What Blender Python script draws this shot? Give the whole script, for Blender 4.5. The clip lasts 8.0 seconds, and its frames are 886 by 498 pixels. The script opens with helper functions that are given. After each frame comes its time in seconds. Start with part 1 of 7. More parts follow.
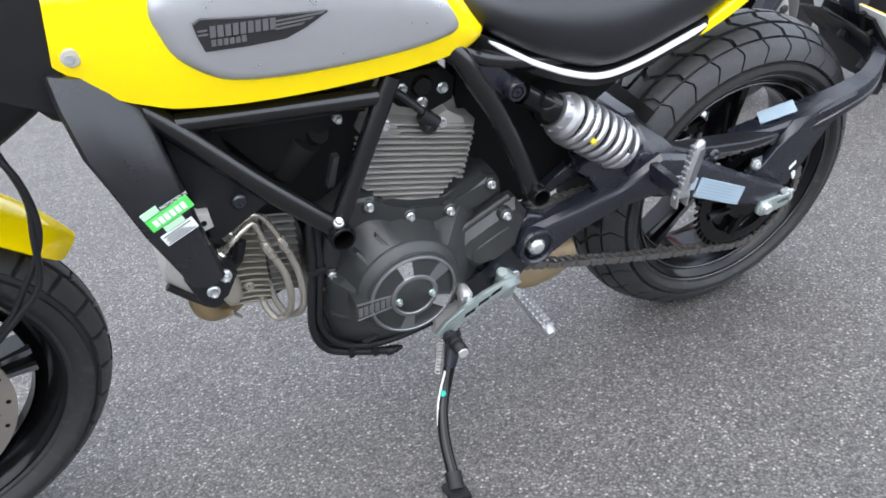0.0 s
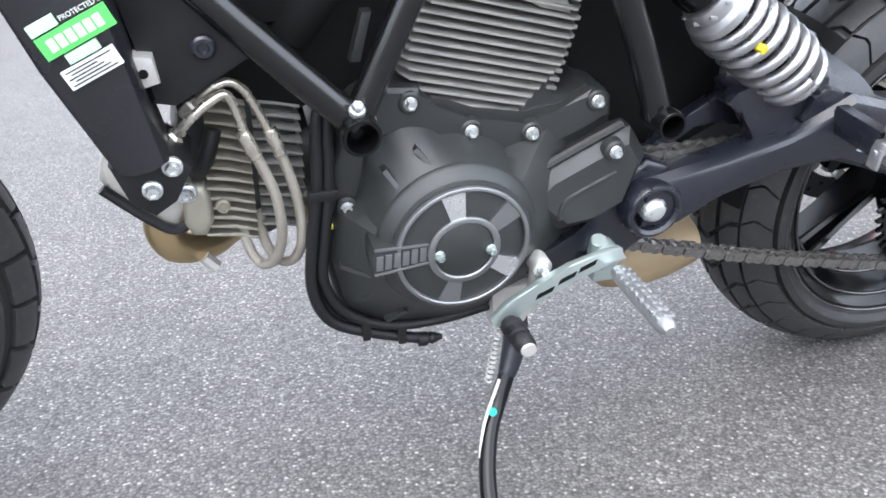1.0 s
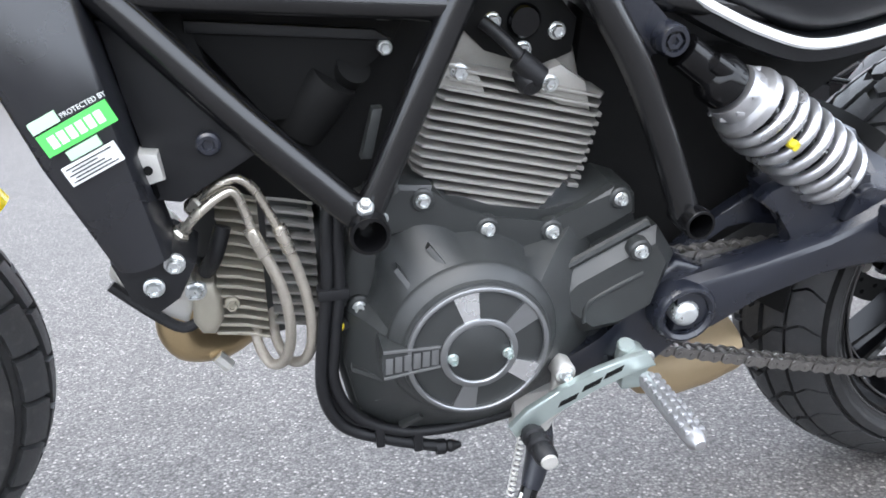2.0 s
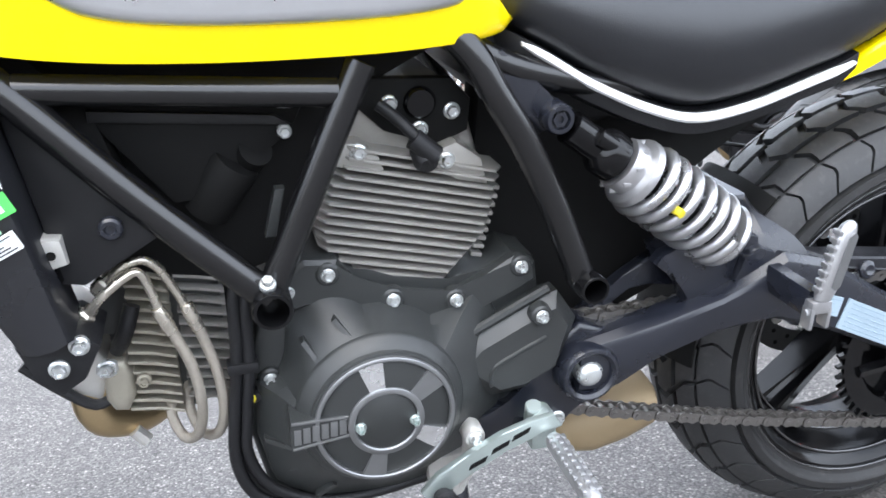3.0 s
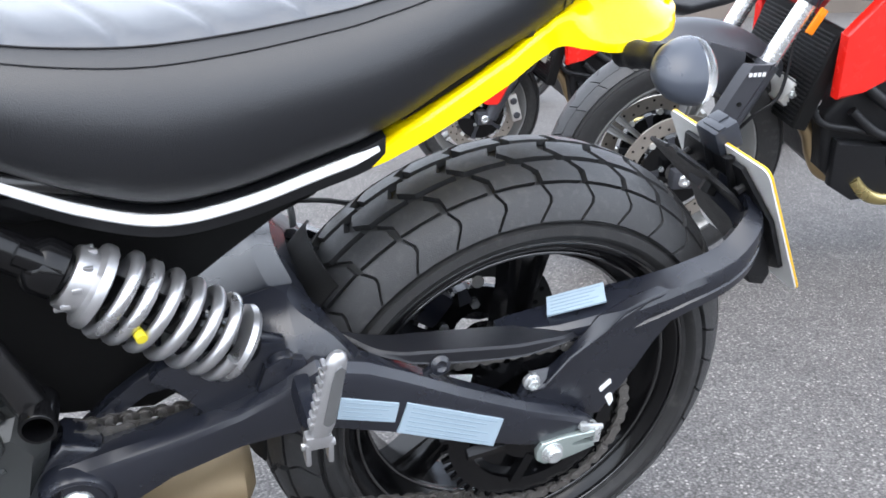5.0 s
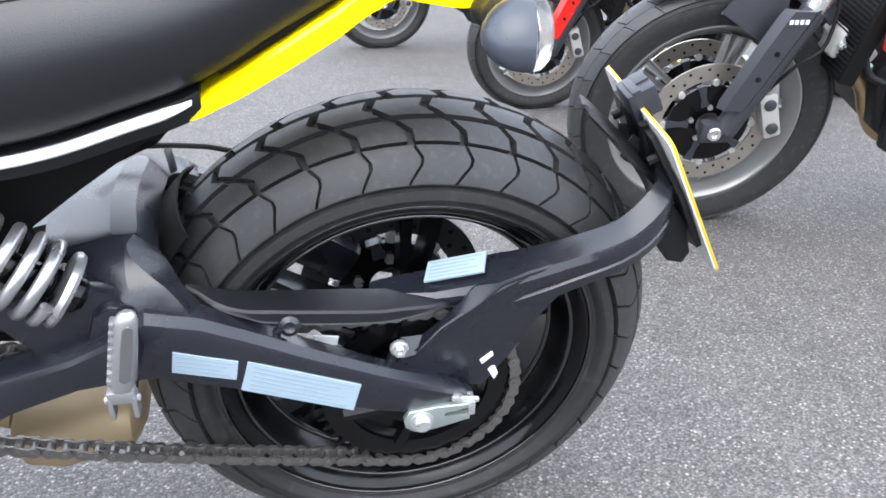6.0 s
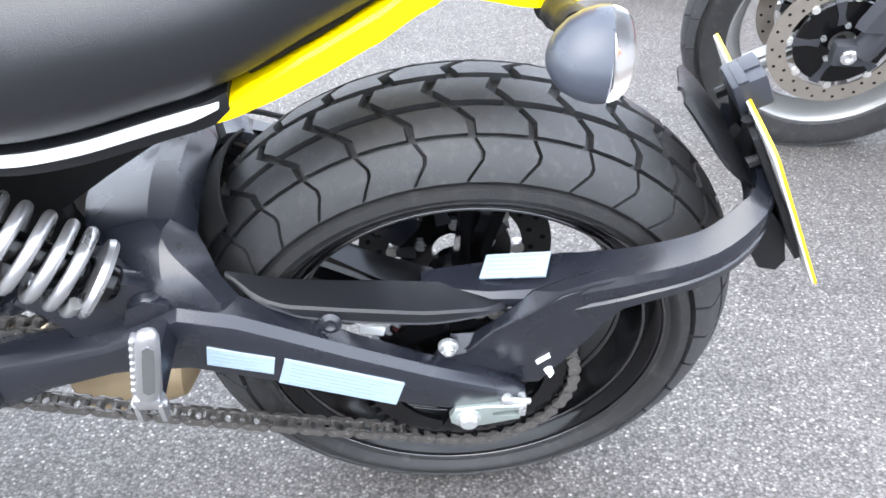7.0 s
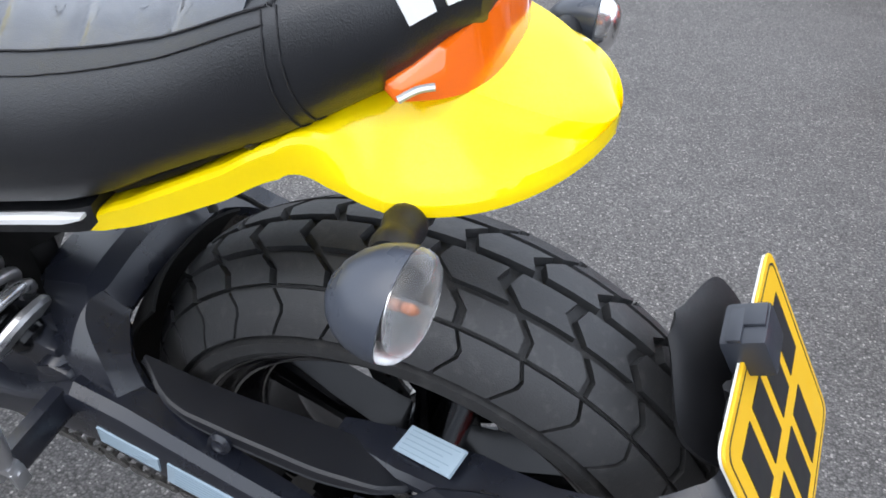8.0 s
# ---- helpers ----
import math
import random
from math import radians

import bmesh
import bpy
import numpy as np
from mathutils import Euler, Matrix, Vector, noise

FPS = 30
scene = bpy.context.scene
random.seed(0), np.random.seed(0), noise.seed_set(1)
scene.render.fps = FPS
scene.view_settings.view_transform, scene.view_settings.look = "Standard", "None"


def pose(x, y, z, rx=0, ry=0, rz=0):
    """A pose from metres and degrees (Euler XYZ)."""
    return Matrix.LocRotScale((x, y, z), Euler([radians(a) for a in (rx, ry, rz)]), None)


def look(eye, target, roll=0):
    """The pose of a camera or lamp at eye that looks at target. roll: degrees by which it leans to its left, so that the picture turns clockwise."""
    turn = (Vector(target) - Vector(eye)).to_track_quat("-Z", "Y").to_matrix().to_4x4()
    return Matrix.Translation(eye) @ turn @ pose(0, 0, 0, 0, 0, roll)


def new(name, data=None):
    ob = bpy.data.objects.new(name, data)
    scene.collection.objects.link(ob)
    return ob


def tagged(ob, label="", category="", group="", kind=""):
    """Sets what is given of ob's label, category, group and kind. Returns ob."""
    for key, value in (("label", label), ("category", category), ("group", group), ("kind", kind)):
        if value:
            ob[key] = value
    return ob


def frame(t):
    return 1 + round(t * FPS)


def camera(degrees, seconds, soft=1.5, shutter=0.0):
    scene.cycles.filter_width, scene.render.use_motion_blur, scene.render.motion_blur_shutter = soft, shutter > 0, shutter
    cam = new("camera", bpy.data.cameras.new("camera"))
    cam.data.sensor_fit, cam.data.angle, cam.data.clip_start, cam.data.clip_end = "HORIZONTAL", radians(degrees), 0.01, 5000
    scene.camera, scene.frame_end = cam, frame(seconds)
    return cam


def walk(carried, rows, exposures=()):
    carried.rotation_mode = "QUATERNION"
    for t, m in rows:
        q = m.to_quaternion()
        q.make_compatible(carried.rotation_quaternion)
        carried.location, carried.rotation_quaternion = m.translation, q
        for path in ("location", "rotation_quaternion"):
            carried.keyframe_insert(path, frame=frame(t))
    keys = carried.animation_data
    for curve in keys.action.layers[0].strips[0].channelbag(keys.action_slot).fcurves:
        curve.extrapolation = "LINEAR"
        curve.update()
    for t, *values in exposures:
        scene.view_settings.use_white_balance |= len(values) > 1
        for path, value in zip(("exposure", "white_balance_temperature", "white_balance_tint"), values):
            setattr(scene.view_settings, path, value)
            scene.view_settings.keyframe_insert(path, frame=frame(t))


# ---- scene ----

# camera
cam = camera(56.06, 8.0, soft=1.7)
PATH = [
    (0, (-1.0793, -1.2810, 0.9378), (-0.4123, 0.3980, 0.0798), -6.39),
    (0.5, (-0.9798, -1.0842, 0.8173), (-0.3658, 0.6557, 0.0455), -2.58),
    (1, (-0.9544, -0.9803, 0.6458), (-0.4402, 0.8147, -0.0711), -2.22),
    (1.5, (-0.9245, -0.9757, 0.5881), (-0.4741, 0.9042, 0.0752), -3.77),
    (1.7, (-0.9163, -0.9590, 0.6058), (-0.5086, 0.9361, 0.1134), -2.76),
    (2.8, (-0.8714, -0.9718, 0.6640), (-0.4432, 0.9354, 0.2404), -3.33),
    (3, (-0.8558, -0.9984, 0.6602), (-0.3507, 0.8997, 0.2833), -3.72),
    (3.5, (-0.7692, -1.0536, 0.7110), (-0.1165, 0.7883, 0.2849), -3.73),
    (4, (-0.6709, -1.0616, 0.7405), (0.1575, 0.6772, 0.2016), -2.84),
    (4.5, (-0.5334, -0.9752, 0.7613), (0.2513, 0.7593, 0.1483), -3.38),
    (4.7, (-0.4791, -0.9510, 0.7777), (0.2614, 0.8072, 0.1774), -2.91),
    (5.8, (-0.1675, -0.9785, 0.8015), (0.2066, 0.8735, 0.1456), -0.81),
    (6, (-0.1343, -0.9763, 0.8068), (0.2334, 0.8400, 0.0545), -0.55),
    (6.5, (-0.0903, -0.9192, 0.8155), (0.1461, 0.8320, -0.1213), -1.63),
    (7, (-0.0699, -0.8512, 0.8985), (0.0329, 0.8425, -0.1602), -0.06),
    (7.5, (0.0484, -0.7587, 0.9669), (-0.1164, 0.9472, -0.0640), 0.69),
    (8, (0.2044, -0.6473, 0.9767), (-0.3444, 0.9467, -0.0994), 4.55),
]
EXPOSURES = [(0.0, 1.25), (0.5, 1.2), (1.0, 1.8), (1.5, 1.75), (3.0, 1.75), (3.5, 1.6), (4.5, 1.35), (5.8, 1.55), (6.1, 1.7), (6.5, 2.15), (7.0, 2.1), (7.5, 1.35), (8.0, 0.75)]
walk(cam, [(t, look(eye, target, roll)) for t, eye, target, roll in PATH], EXPOSURES)

# sky and sun: bright, soft daylight
SUN_HIGH, SUN_TURN = 56.0, 205.0
world = bpy.data.worlds.new("sky")
world.use_nodes = True
scene.world = world
sky = world.node_tree.nodes.new("ShaderNodeTexSky")
sky.sky_type = "NISHITA"
sky.sun_disc = False
sky.sun_elevation = radians(SUN_HIGH)
sky.sun_rotation = radians(SUN_TURN)
sky.air_density, sky.dust_density, sky.ozone_density = 1.0, 2.5, 1.0
background = world.node_tree.nodes["Background"]
background.inputs["Strength"].default_value = 0.15
veil = world.node_tree.nodes.new("ShaderNodeMix")
veil.data_type = "RGBA"
veil.inputs["B"].default_value = (10.4, 11.2, 12.6, 1)
cloud_at = world.node_tree.nodes.new("ShaderNodeTexCoord")
cloud = world.node_tree.nodes.new("ShaderNodeTexNoise")
cloud.inputs["Scale"].default_value, cloud.inputs["Detail"].default_value, cloud.inputs["Roughness"].default_value = 2.2, 5, 0.5
cover = world.node_tree.nodes.new("ShaderNodeMapRange")
cover.inputs["From Min"].default_value, cover.inputs["From Max"].default_value = 0.36, 0.64
cover.inputs["To Min"].default_value, cover.inputs["To Max"].default_value = 0.32, 0.92
world.node_tree.links.new(cloud_at.outputs["Generated"], cloud.inputs["Vector"])
world.node_tree.links.new(cloud.outputs["Fac"], cover.inputs["Value"])
world.node_tree.links.new(cover.outputs["Result"], veil.inputs["Factor"])
world.node_tree.links.new(sky.outputs["Color"], veil.inputs["A"])
world.node_tree.links.new(veil.outputs["Result"], background.inputs["Color"])
sun_data = bpy.data.lights.new("sun", "SUN")
sun_data.energy, sun_data.angle, sun_data.color = 0.55, radians(50), (1.0, 0.97, 0.92)
sun = new("sun", sun_data)
sun_from = Vector((math.sin(radians(SUN_TURN)) * math.cos(radians(SUN_HIGH)), math.cos(radians(SUN_TURN)) * math.cos(radians(SUN_HIGH)), math.sin(radians(SUN_HIGH))))
sun.matrix_basis = look(sun_from * 20, (0, 0, 0))


# ---- materials ----
def mat(name, color, rough=0.5, metal=0.0, var=0.2, scale=30.0, bump=0.15, fine=900.0, coat=0.0, rvar=0.12, specular=0.5, dust=0.0):
    """A painted, moulded or cast surface: tone and gloss vary at two scales, with a fine relief."""
    m = bpy.data.materials.new(name)
    m.use_nodes = True
    nt = m.node_tree
    b = nt.nodes["Principled BSDF"]
    n = nt.nodes.new
    tc = n("ShaderNodeTexCoord")
    big, small = n("ShaderNodeTexNoise"), n("ShaderNodeTexNoise")
    big.inputs["Scale"].default_value, big.inputs["Detail"].default_value = scale, 5
    small.inputs["Scale"].default_value, small.inputs["Detail"].default_value = fine, 2
    info, spot = n("ShaderNodeObjectInfo"), n("ShaderNodeVectorMath")
    spot.operation = "MULTIPLY_ADD"
    spot.inputs[1].default_value = (1, 1, 1)
    far = n("ShaderNodeMath")
    far.operation = "MULTIPLY"
    far.inputs[1].default_value = 3.0
    nt.links.new(info.outputs["Random"], far.inputs[0])
    nt.links.new(tc.outputs["Object"], spot.inputs[0])
    nt.links.new(far.outputs[0], spot.inputs[2])
    for t in (big, small):
        nt.links.new(spot.outputs["Vector"], t.inputs["Vector"])
    mix = n("ShaderNodeMix")
    mix.data_type = "RGBA"
    mix.inputs["A"].default_value = (*[max(0, c * (1 - var)) for c in color], 1)
    mix.inputs["B"].default_value = (*[min(1, c * (1 + var)) for c in color], 1)
    add = n("ShaderNodeMath")
    add.operation = "MULTIPLY_ADD"
    add.inputs[1].default_value, add.inputs[2].default_value = 0.35, 0.0
    nt.links.new(small.outputs["Fac"], add.inputs[0])
    both = n("ShaderNodeMath")
    both.operation = "MULTIPLY_ADD"
    both.inputs[1].default_value = 0.65
    nt.links.new(big.outputs["Fac"], both.inputs[0])
    nt.links.new(add.outputs[0], both.inputs[2])
    nt.links.new(both.outputs[0], mix.inputs["Factor"])
    out = mix.outputs["Result"]
    if dust:
        speck = n("ShaderNodeTexNoise")
        speck.inputs["Scale"].default_value, speck.inputs["Detail"].default_value = scale * 2.3, 8
        nt.links.new(spot.outputs["Vector"], speck.inputs["Vector"])
        ramp = n("ShaderNodeMapRange")
        ramp.inputs["From Min"].default_value, ramp.inputs["From Max"].default_value = 0.55, 0.8
        ramp.inputs["To Max"].default_value = dust
        nt.links.new(speck.outputs["Fac"], ramp.inputs["Value"])
        dusty = n("ShaderNodeMix")
        dusty.data_type = "RGBA"
        dusty.inputs["B"].default_value = (0.3, 0.28, 0.26, 1)
        nt.links.new(ramp.outputs["Result"], dusty.inputs["Factor"])
        nt.links.new(out, dusty.inputs["A"])
        out = dusty.outputs["Result"]
    nt.links.new(out, b.inputs["Base Color"])
    rr = n("ShaderNodeMapRange")
    rr.inputs["To Min"].default_value, rr.inputs["To Max"].default_value = max(0.02, rough - rvar), min(1, rough + rvar)
    nt.links.new(big.outputs["Fac"], rr.inputs["Value"])
    nt.links.new(rr.outputs["Result"], b.inputs["Roughness"])
    b.inputs["Metallic"].default_value = metal
    b.inputs["Specular IOR Level"].default_value = specular
    b.inputs["Coat Weight"].default_value = coat
    b.inputs["Coat Roughness"].default_value = 0.04
    if bump:
        bp = n("ShaderNodeBump")
        bp.inputs["Strength"].default_value, bp.inputs["Distance"].default_value = bump, 0.001
        nt.links.new(small.outputs["Fac"], bp.inputs["Height"])
        nt.links.new(bp.outputs["Normal"], b.inputs["Normal"])
    return m


def asphalt_material():
    m = bpy.data.materials.new("asphalt")
    m.use_nodes = True
    nt = m.node_tree
    b = nt.nodes["Principled BSDF"]
    n = nt.nodes.new
    tc = n("ShaderNodeTexCoord")
    stones, grit, patch, wide = n("ShaderNodeTexVoronoi"), n("ShaderNodeTexVoronoi"), n("ShaderNodeTexNoise"), n("ShaderNodeTexNoise")
    stones.inputs["Scale"].default_value, grit.inputs["Scale"].default_value = 230.0, 620.0
    patch.inputs["Scale"].default_value, patch.inputs["Detail"].default_value = 9.0, 6
    wide.inputs["Scale"].default_value, wide.inputs["Detail"].default_value = 1.1, 4
    for t in (stones, grit, patch, wide):
        nt.links.new(tc.outputs["Object"], t.inputs["Vector"])
    sep = n("ShaderNodeSeparateColor")
    nt.links.new(stones.outputs["Color"], sep.inputs["Color"])
    ramp = n("ShaderNodeValToRGB")
    e = ramp.color_ramp.elements
    e[0].position, e[0].color = 0.0, (0.075, 0.070, 0.067, 1)
    e[1].position, e[1].color = 1.0, (0.37, 0.34, 0.32, 1)
    for p, c in ((0.35, (0.104, 0.0975, 0.093, 1)), (0.7, (0.135, 0.127, 0.121, 1)), (0.94, (0.192, 0.180, 0.171, 1))):
        k = e.new(p)
        k.color = c
    nt.links.new(sep.outputs["Red"], ramp.inputs["Fac"])
    gap = n("ShaderNodeMapRange")
    gap.inputs["From Min"].default_value, gap.inputs["From Max"].default_value = 0.35, 0.75
    gap.inputs["To Min"].default_value, gap.inputs["To Max"].default_value = 1.0, 0.45
    nt.links.new(stones.outputs["Distance"], gap.inputs["Value"])
    tone = n("ShaderNodeMapRange")
    tone.inputs["From Min"].default_value, tone.inputs["From Max"].default_value = 0.3, 0.7
    tone.inputs["To Min"].default_value, tone.inputs["To Max"].default_value = 0.90, 1.10
    nt.links.new(patch.outputs["Fac"], tone.inputs["Value"])
    tone2 = n("ShaderNodeMapRange")
    tone2.inputs["From Min"].default_value, tone2.inputs["From Max"].default_value = 0.3, 0.7
    tone2.inputs["To Min"].default_value, tone2.inputs["To Max"].default_value = 0.92, 1.08
    nt.links.new(wide.outputs["Fac"], tone2.inputs["Value"])
    m1, m2 = n("ShaderNodeMath"), n("ShaderNodeMath")
    m1.operation = m2.operation = "MULTIPLY"
    nt.links.new(gap.outputs["Result"], m1.inputs[0])
    nt.links.new(tone.outputs["Result"], m1.inputs[1])
    nt.links.new(m1.outputs[0], m2.inputs[0])
    nt.links.new(tone2.outputs["Result"], m2.inputs[1])
    mul = n("ShaderNodeVectorMath")
    mul.operation = "SCALE"
    nt.links.new(ramp.outputs["Color"], mul.inputs[0])
    nt.links.new(m2.outputs[0], mul.inputs["Scale"])
    nt.links.new(mul.outputs["Vector"], b.inputs["Base Color"])
    b.inputs["Roughness"].default_value = 0.75
    hsum = n("ShaderNodeMath")
    hsum.operation = "MULTIPLY_ADD"
    hsum.inputs[1].default_value = 0.4
    nt.links.new(grit.outputs["Distance"], hsum.inputs[0])
    nt.links.new(stones.outputs["Distance"], hsum.inputs[2])
    bp = n("ShaderNodeBump")
    bp.invert = True
    bp.inputs["Strength"].default_value, bp.inputs["Distance"].default_value = 0.45, 0.0018
    nt.links.new(hsum.outputs[0], bp.inputs["Height"])
    nt.links.new(bp.outputs["Normal"], b.inputs["Normal"])
    return m


def clear_material(name, color=(1, 1, 1), rough=0.05):
    m = bpy.data.materials.new(name)
    m.use_nodes = True
    b = m.node_tree.nodes["Principled BSDF"]
    b.inputs["Base Color"].default_value = (*color, 1)
    b.inputs["Transmission Weight"].default_value = 1.0
    b.inputs["Roughness"].default_value = rough
    b.inputs["IOR"].default_value = 1.45
    return m


ASPHALT = asphalt_material()
YELLOW = mat("yellow_paint", (0.97, 0.72, 0.001), 0.20, coat=0.6, specular=0.1, var=0.03, bump=0.0, scale=6)
YELLOW.node_tree.nodes["Principled BSDF"].inputs["Coat IOR"].default_value = 1.5
SILVER = mat("brushed_tank_panel", (0.66, 0.67, 0.69), 0.32, 0.85, var=0.06, scale=60, bump=0.05)
RUBBER = mat("tyre_rubber", (0.018, 0.018, 0.0185), 0.62, var=0.35, scale=25, bump=0.5, fine=500, dust=0.10)
RUBBER_WORN = mat("tread_rubber", (0.030, 0.0305, 0.032), 0.46, var=0.4, scale=45, bump=0.4, fine=700, dust=0.10)
SATIN = mat("satin_black_paint", (0.0105, 0.0120, 0.0180), 0.28, specular=0.65, var=0.2, scale=20, bump=0.06)
FRAME = mat("frame_black_paint", (0.005, 0.005, 0.0055), 0.22, specular=0.6, var=0.2, scale=20, bump=0.05)
PLASTIC = mat("black_plastic", (0.0080, 0.0082, 0.0095), 0.45, specular=0.35, var=0.25, scale=30, bump=0.4, fine=1600)
GUARD = mat("matt_black_guard", (0.0085, 0.0090, 0.0120), 0.42, specular=0.45, var=0.2, scale=25, bump=0.2, fine=1600)
# engine paint; also carries the shade between fins and on the rear disc
CASE = mat("charcoal_paint_and_shade", (0.0255, 0.0275, 0.0275), 0.36, 0.0, specular=0.5, var=0.2, scale=40, bump=0.35, fine=1300)
# near-black plastic, also on filler blocks added for the dark inside
DARK = mat("black_plastic_and_gap_filler", (0.004, 0.004, 0.004), 0.7, specular=0.2, var=0.3)
GLOSS = mat("gloss_black_wheel", (0.004, 0.004, 0.0045), 0.16, var=0.2, bump=0.0, specular=0.3)
ALLOY = mat("cast_aluminium", (0.60, 0.59, 0.56), 0.40, 0.55, var=0.2, scale=50, bump=0.4, fine=800)
FIN = mat("finned_cylinder_alloy", (0.34, 0.33, 0.307), 0.42, 0.5, var=0.2, scale=40, bump=0.4, fine=900)
FIN_WARM = mat("warm_grey_cylinder_alloy", (0.36, 0.335, 0.275), 0.42, 0.5, var=0.22, scale=40, bump=0.4, fine=900)
ZINC = mat("zinc_plated_steel", (0.62, 0.64, 0.64), 0.30, 0.75, var=0.15, scale=120, bump=0.08)
PEG = mat("worn_peg_steel", (0.47, 0.47, 0.48), 0.36, 0.85, var=0.2, scale=90, bump=0.15)
LEVER = mat("pale_green_zinc", (0.46, 0.53, 0.51), 0.34, 0.75, var=0.12, scale=60, bump=0.1)
SPRING = mat("silver_spring_enamel", (0.46, 0.46, 0.47), 0.3, 0.85, var=0.06, bump=0.05)
MACHINED = mat("machined_ring", (0.24, 0.245, 0.25), 0.38, 0.8, var=0.15, scale=80, bump=0.1)
BRIGHT = mat("machined_face", (0.78, 0.79, 0.80), 0.25, 0.9, var=0.06, scale=80, bump=0.05)
CHAIN = mat("chain_steel", (0.21, 0.20, 0.19), 0.32, 0.8, var=0.35, scale=120, bump=0.2, dust=0.15)
BRAID = mat("braided_steel_hose", (0.42, 0.385, 0.33), 0.36, 0.75, var=0.25, scale=300, bump=0.8, fine=2600)
PIPE = mat("bright_pipe_steel", (0.60, 0.56, 0.49), 0.26, 0.85, var=0.15, scale=80, bump=0.05)
HEADER = mat("heat_tinted_pipe", (0.50, 0.38, 0.22), 0.33, 0.9, var=0.25, scale=18, bump=0.05)
COLLECTOR = mat("tan_heat_shield", (0.36, 0.27, 0.16), 0.55, 0.35, var=0.2, scale=12, bump=0.2)
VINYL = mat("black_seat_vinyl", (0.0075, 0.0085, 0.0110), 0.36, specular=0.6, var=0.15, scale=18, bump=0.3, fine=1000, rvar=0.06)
# same vinyl as the sides; the sky's sheen is put into this paler colour
VINYL_SHEEN = mat("quilted_vinyl_with_sky_sheen", (0.019, 0.023, 0.032), 0.36, specular=0.9, var=0.15, scale=18, bump=0.35, fine=1000, rvar=0.06, coat=0.5)
THREAD = mat("black_stitching", (0.012, 0.012, 0.014), 0.7, var=0.3, bump=0.6)
WHITE = mat("white_trim", (0.78, 0.78, 0.78), 0.35, var=0.04, bump=0.05)
LABEL = mat("pale_blue_label", (0.33, 0.42, 0.49), 0.45, var=0.06, bump=0.05)
LABEL_PRINT = mat("grey_label_print", (0.25, 0.33, 0.39), 0.5, var=0.1, bump=0.0)
GREEN = mat("green_sticker", (0.10, 0.60, 0.12), 0.4, var=0.08, bump=0.0)
PALE_GREEN = mat("pale_green_sticker", (0.45, 0.68, 0.48), 0.4, var=0.08, bump=0.0)
STICKER_WHITE = mat("white_sticker", (0.72, 0.74, 0.73), 0.4, var=0.06, bump=0.0)
INK = mat("black_ink", (0.014, 0.014, 0.015), 0.5, var=0.1, bump=0.0)
TEAL = mat("teal_paint_mark", (0.02, 0.5, 0.38), 0.45, var=0.1, bump=0.0)
MARK = mat("yellow_paint_mark", (0.72, 0.60, 0.03), 0.5, var=0.1, bump=0.0)
PLATE = mat("amber_reflective_plate", (0.80, 0.47, 0.015), 0.4, var=0.06, scale=40, bump=0.05)
PLATE_BACK = mat("white_plate_back", (0.70, 0.70, 0.68), 0.45, var=0.08, bump=0.1, dust=0.15)
RED = mat("red_paint", (0.72, 0.014, 0.008), 0.25, coat=0.5, var=0.05, bump=0.0)
ORANGE = mat("orange_reflector", (0.85, 0.24, 0.01), 0.25, var=0.1, bump=0.1)
STEEL_DISC = mat("brake_disc_steel", (0.44, 0.40, 0.35), 0.34, 0.8, var=0.2, scale=40, bump=0.1)
GREY_RIM = mat("grey_painted_rim", (0.27, 0.27, 0.265), 0.36, 0.5, var=0.12, bump=0.05)
DARK_GREY = mat("dark_grey_fork", (0.045, 0.047, 0.055), 0.42, 0.2, var=0.15, bump=0.1)
WHEEL_LIP = mat("gloss_rim_lip", (0.006, 0.006, 0.007), 0.10, var=0.1, bump=0.0, coat=1.0, specular=0.8)
LENS_CLEAR = clear_material("clear_lens", (0.95, 0.95, 0.95), 0.22)
AMBER_BULB = mat("amber_bulb", (0.55, 0.22, 0.12), 0.25, var=0.1, bump=0.0)


# ---- mesh helpers ----
def part(name, bm, material, parent, label="", sharp=38.0, at=None):
    """Links a bmesh as one mesh object under a thing or part."""
    bmesh.ops.recalc_face_normals(bm, faces=bm.faces)
    if at is not None:
        bm.transform(at)
    me = bpy.data.meshes.new(name)
    bm.to_mesh(me)
    bm.free()
    me.shade_smooth()
    me.set_sharp_from_angle(angle=radians(sharp))
    me.materials.append(material)
    ob = new(name, me)
    ob.parent = parent
    if label:
        tagged(ob, label)
    return ob


def share(name, me, parent, m):
    """Another object on a mesh that is already there."""
    ob = new(name, me)
    ob.parent = parent
    ob.matrix_basis = m
    return ob


def mesh_of(name, bm, material, sharp=38.0):
    bmesh.ops.recalc_face_normals(bm, faces=bm.faces)
    me = bpy.data.meshes.new(name)
    bm.to_mesh(me)
    bm.free()
    me.shade_smooth()
    me.set_sharp_from_angle(angle=radians(sharp))
    me.materials.append(material)
    return me


def curve_through(pts, steps=6, closed=False):
    """Points of a Catmull-Rom curve through pts."""
    p = [Vector(q) for q in pts]
    if len(p) < 3 and not closed:
        return p
    out, n = [], len(p)
    for i in range(n if closed else n - 1):
        a, b, c, d = (p[(i + k) % n] if closed else p[min(max(i + k, 0), n - 1)] for k in (-1, 0, 1, 2))
        for s in range(steps):
            t = s / steps
            out.append(0.5 * ((2 * b) + (c - a) * t + (2 * a - 5 * b + 4 * c - d) * t * t + (3 * b - a - 3 * c + d) * t ** 3))
    if not closed:
        out.append(p[-1])
    return out


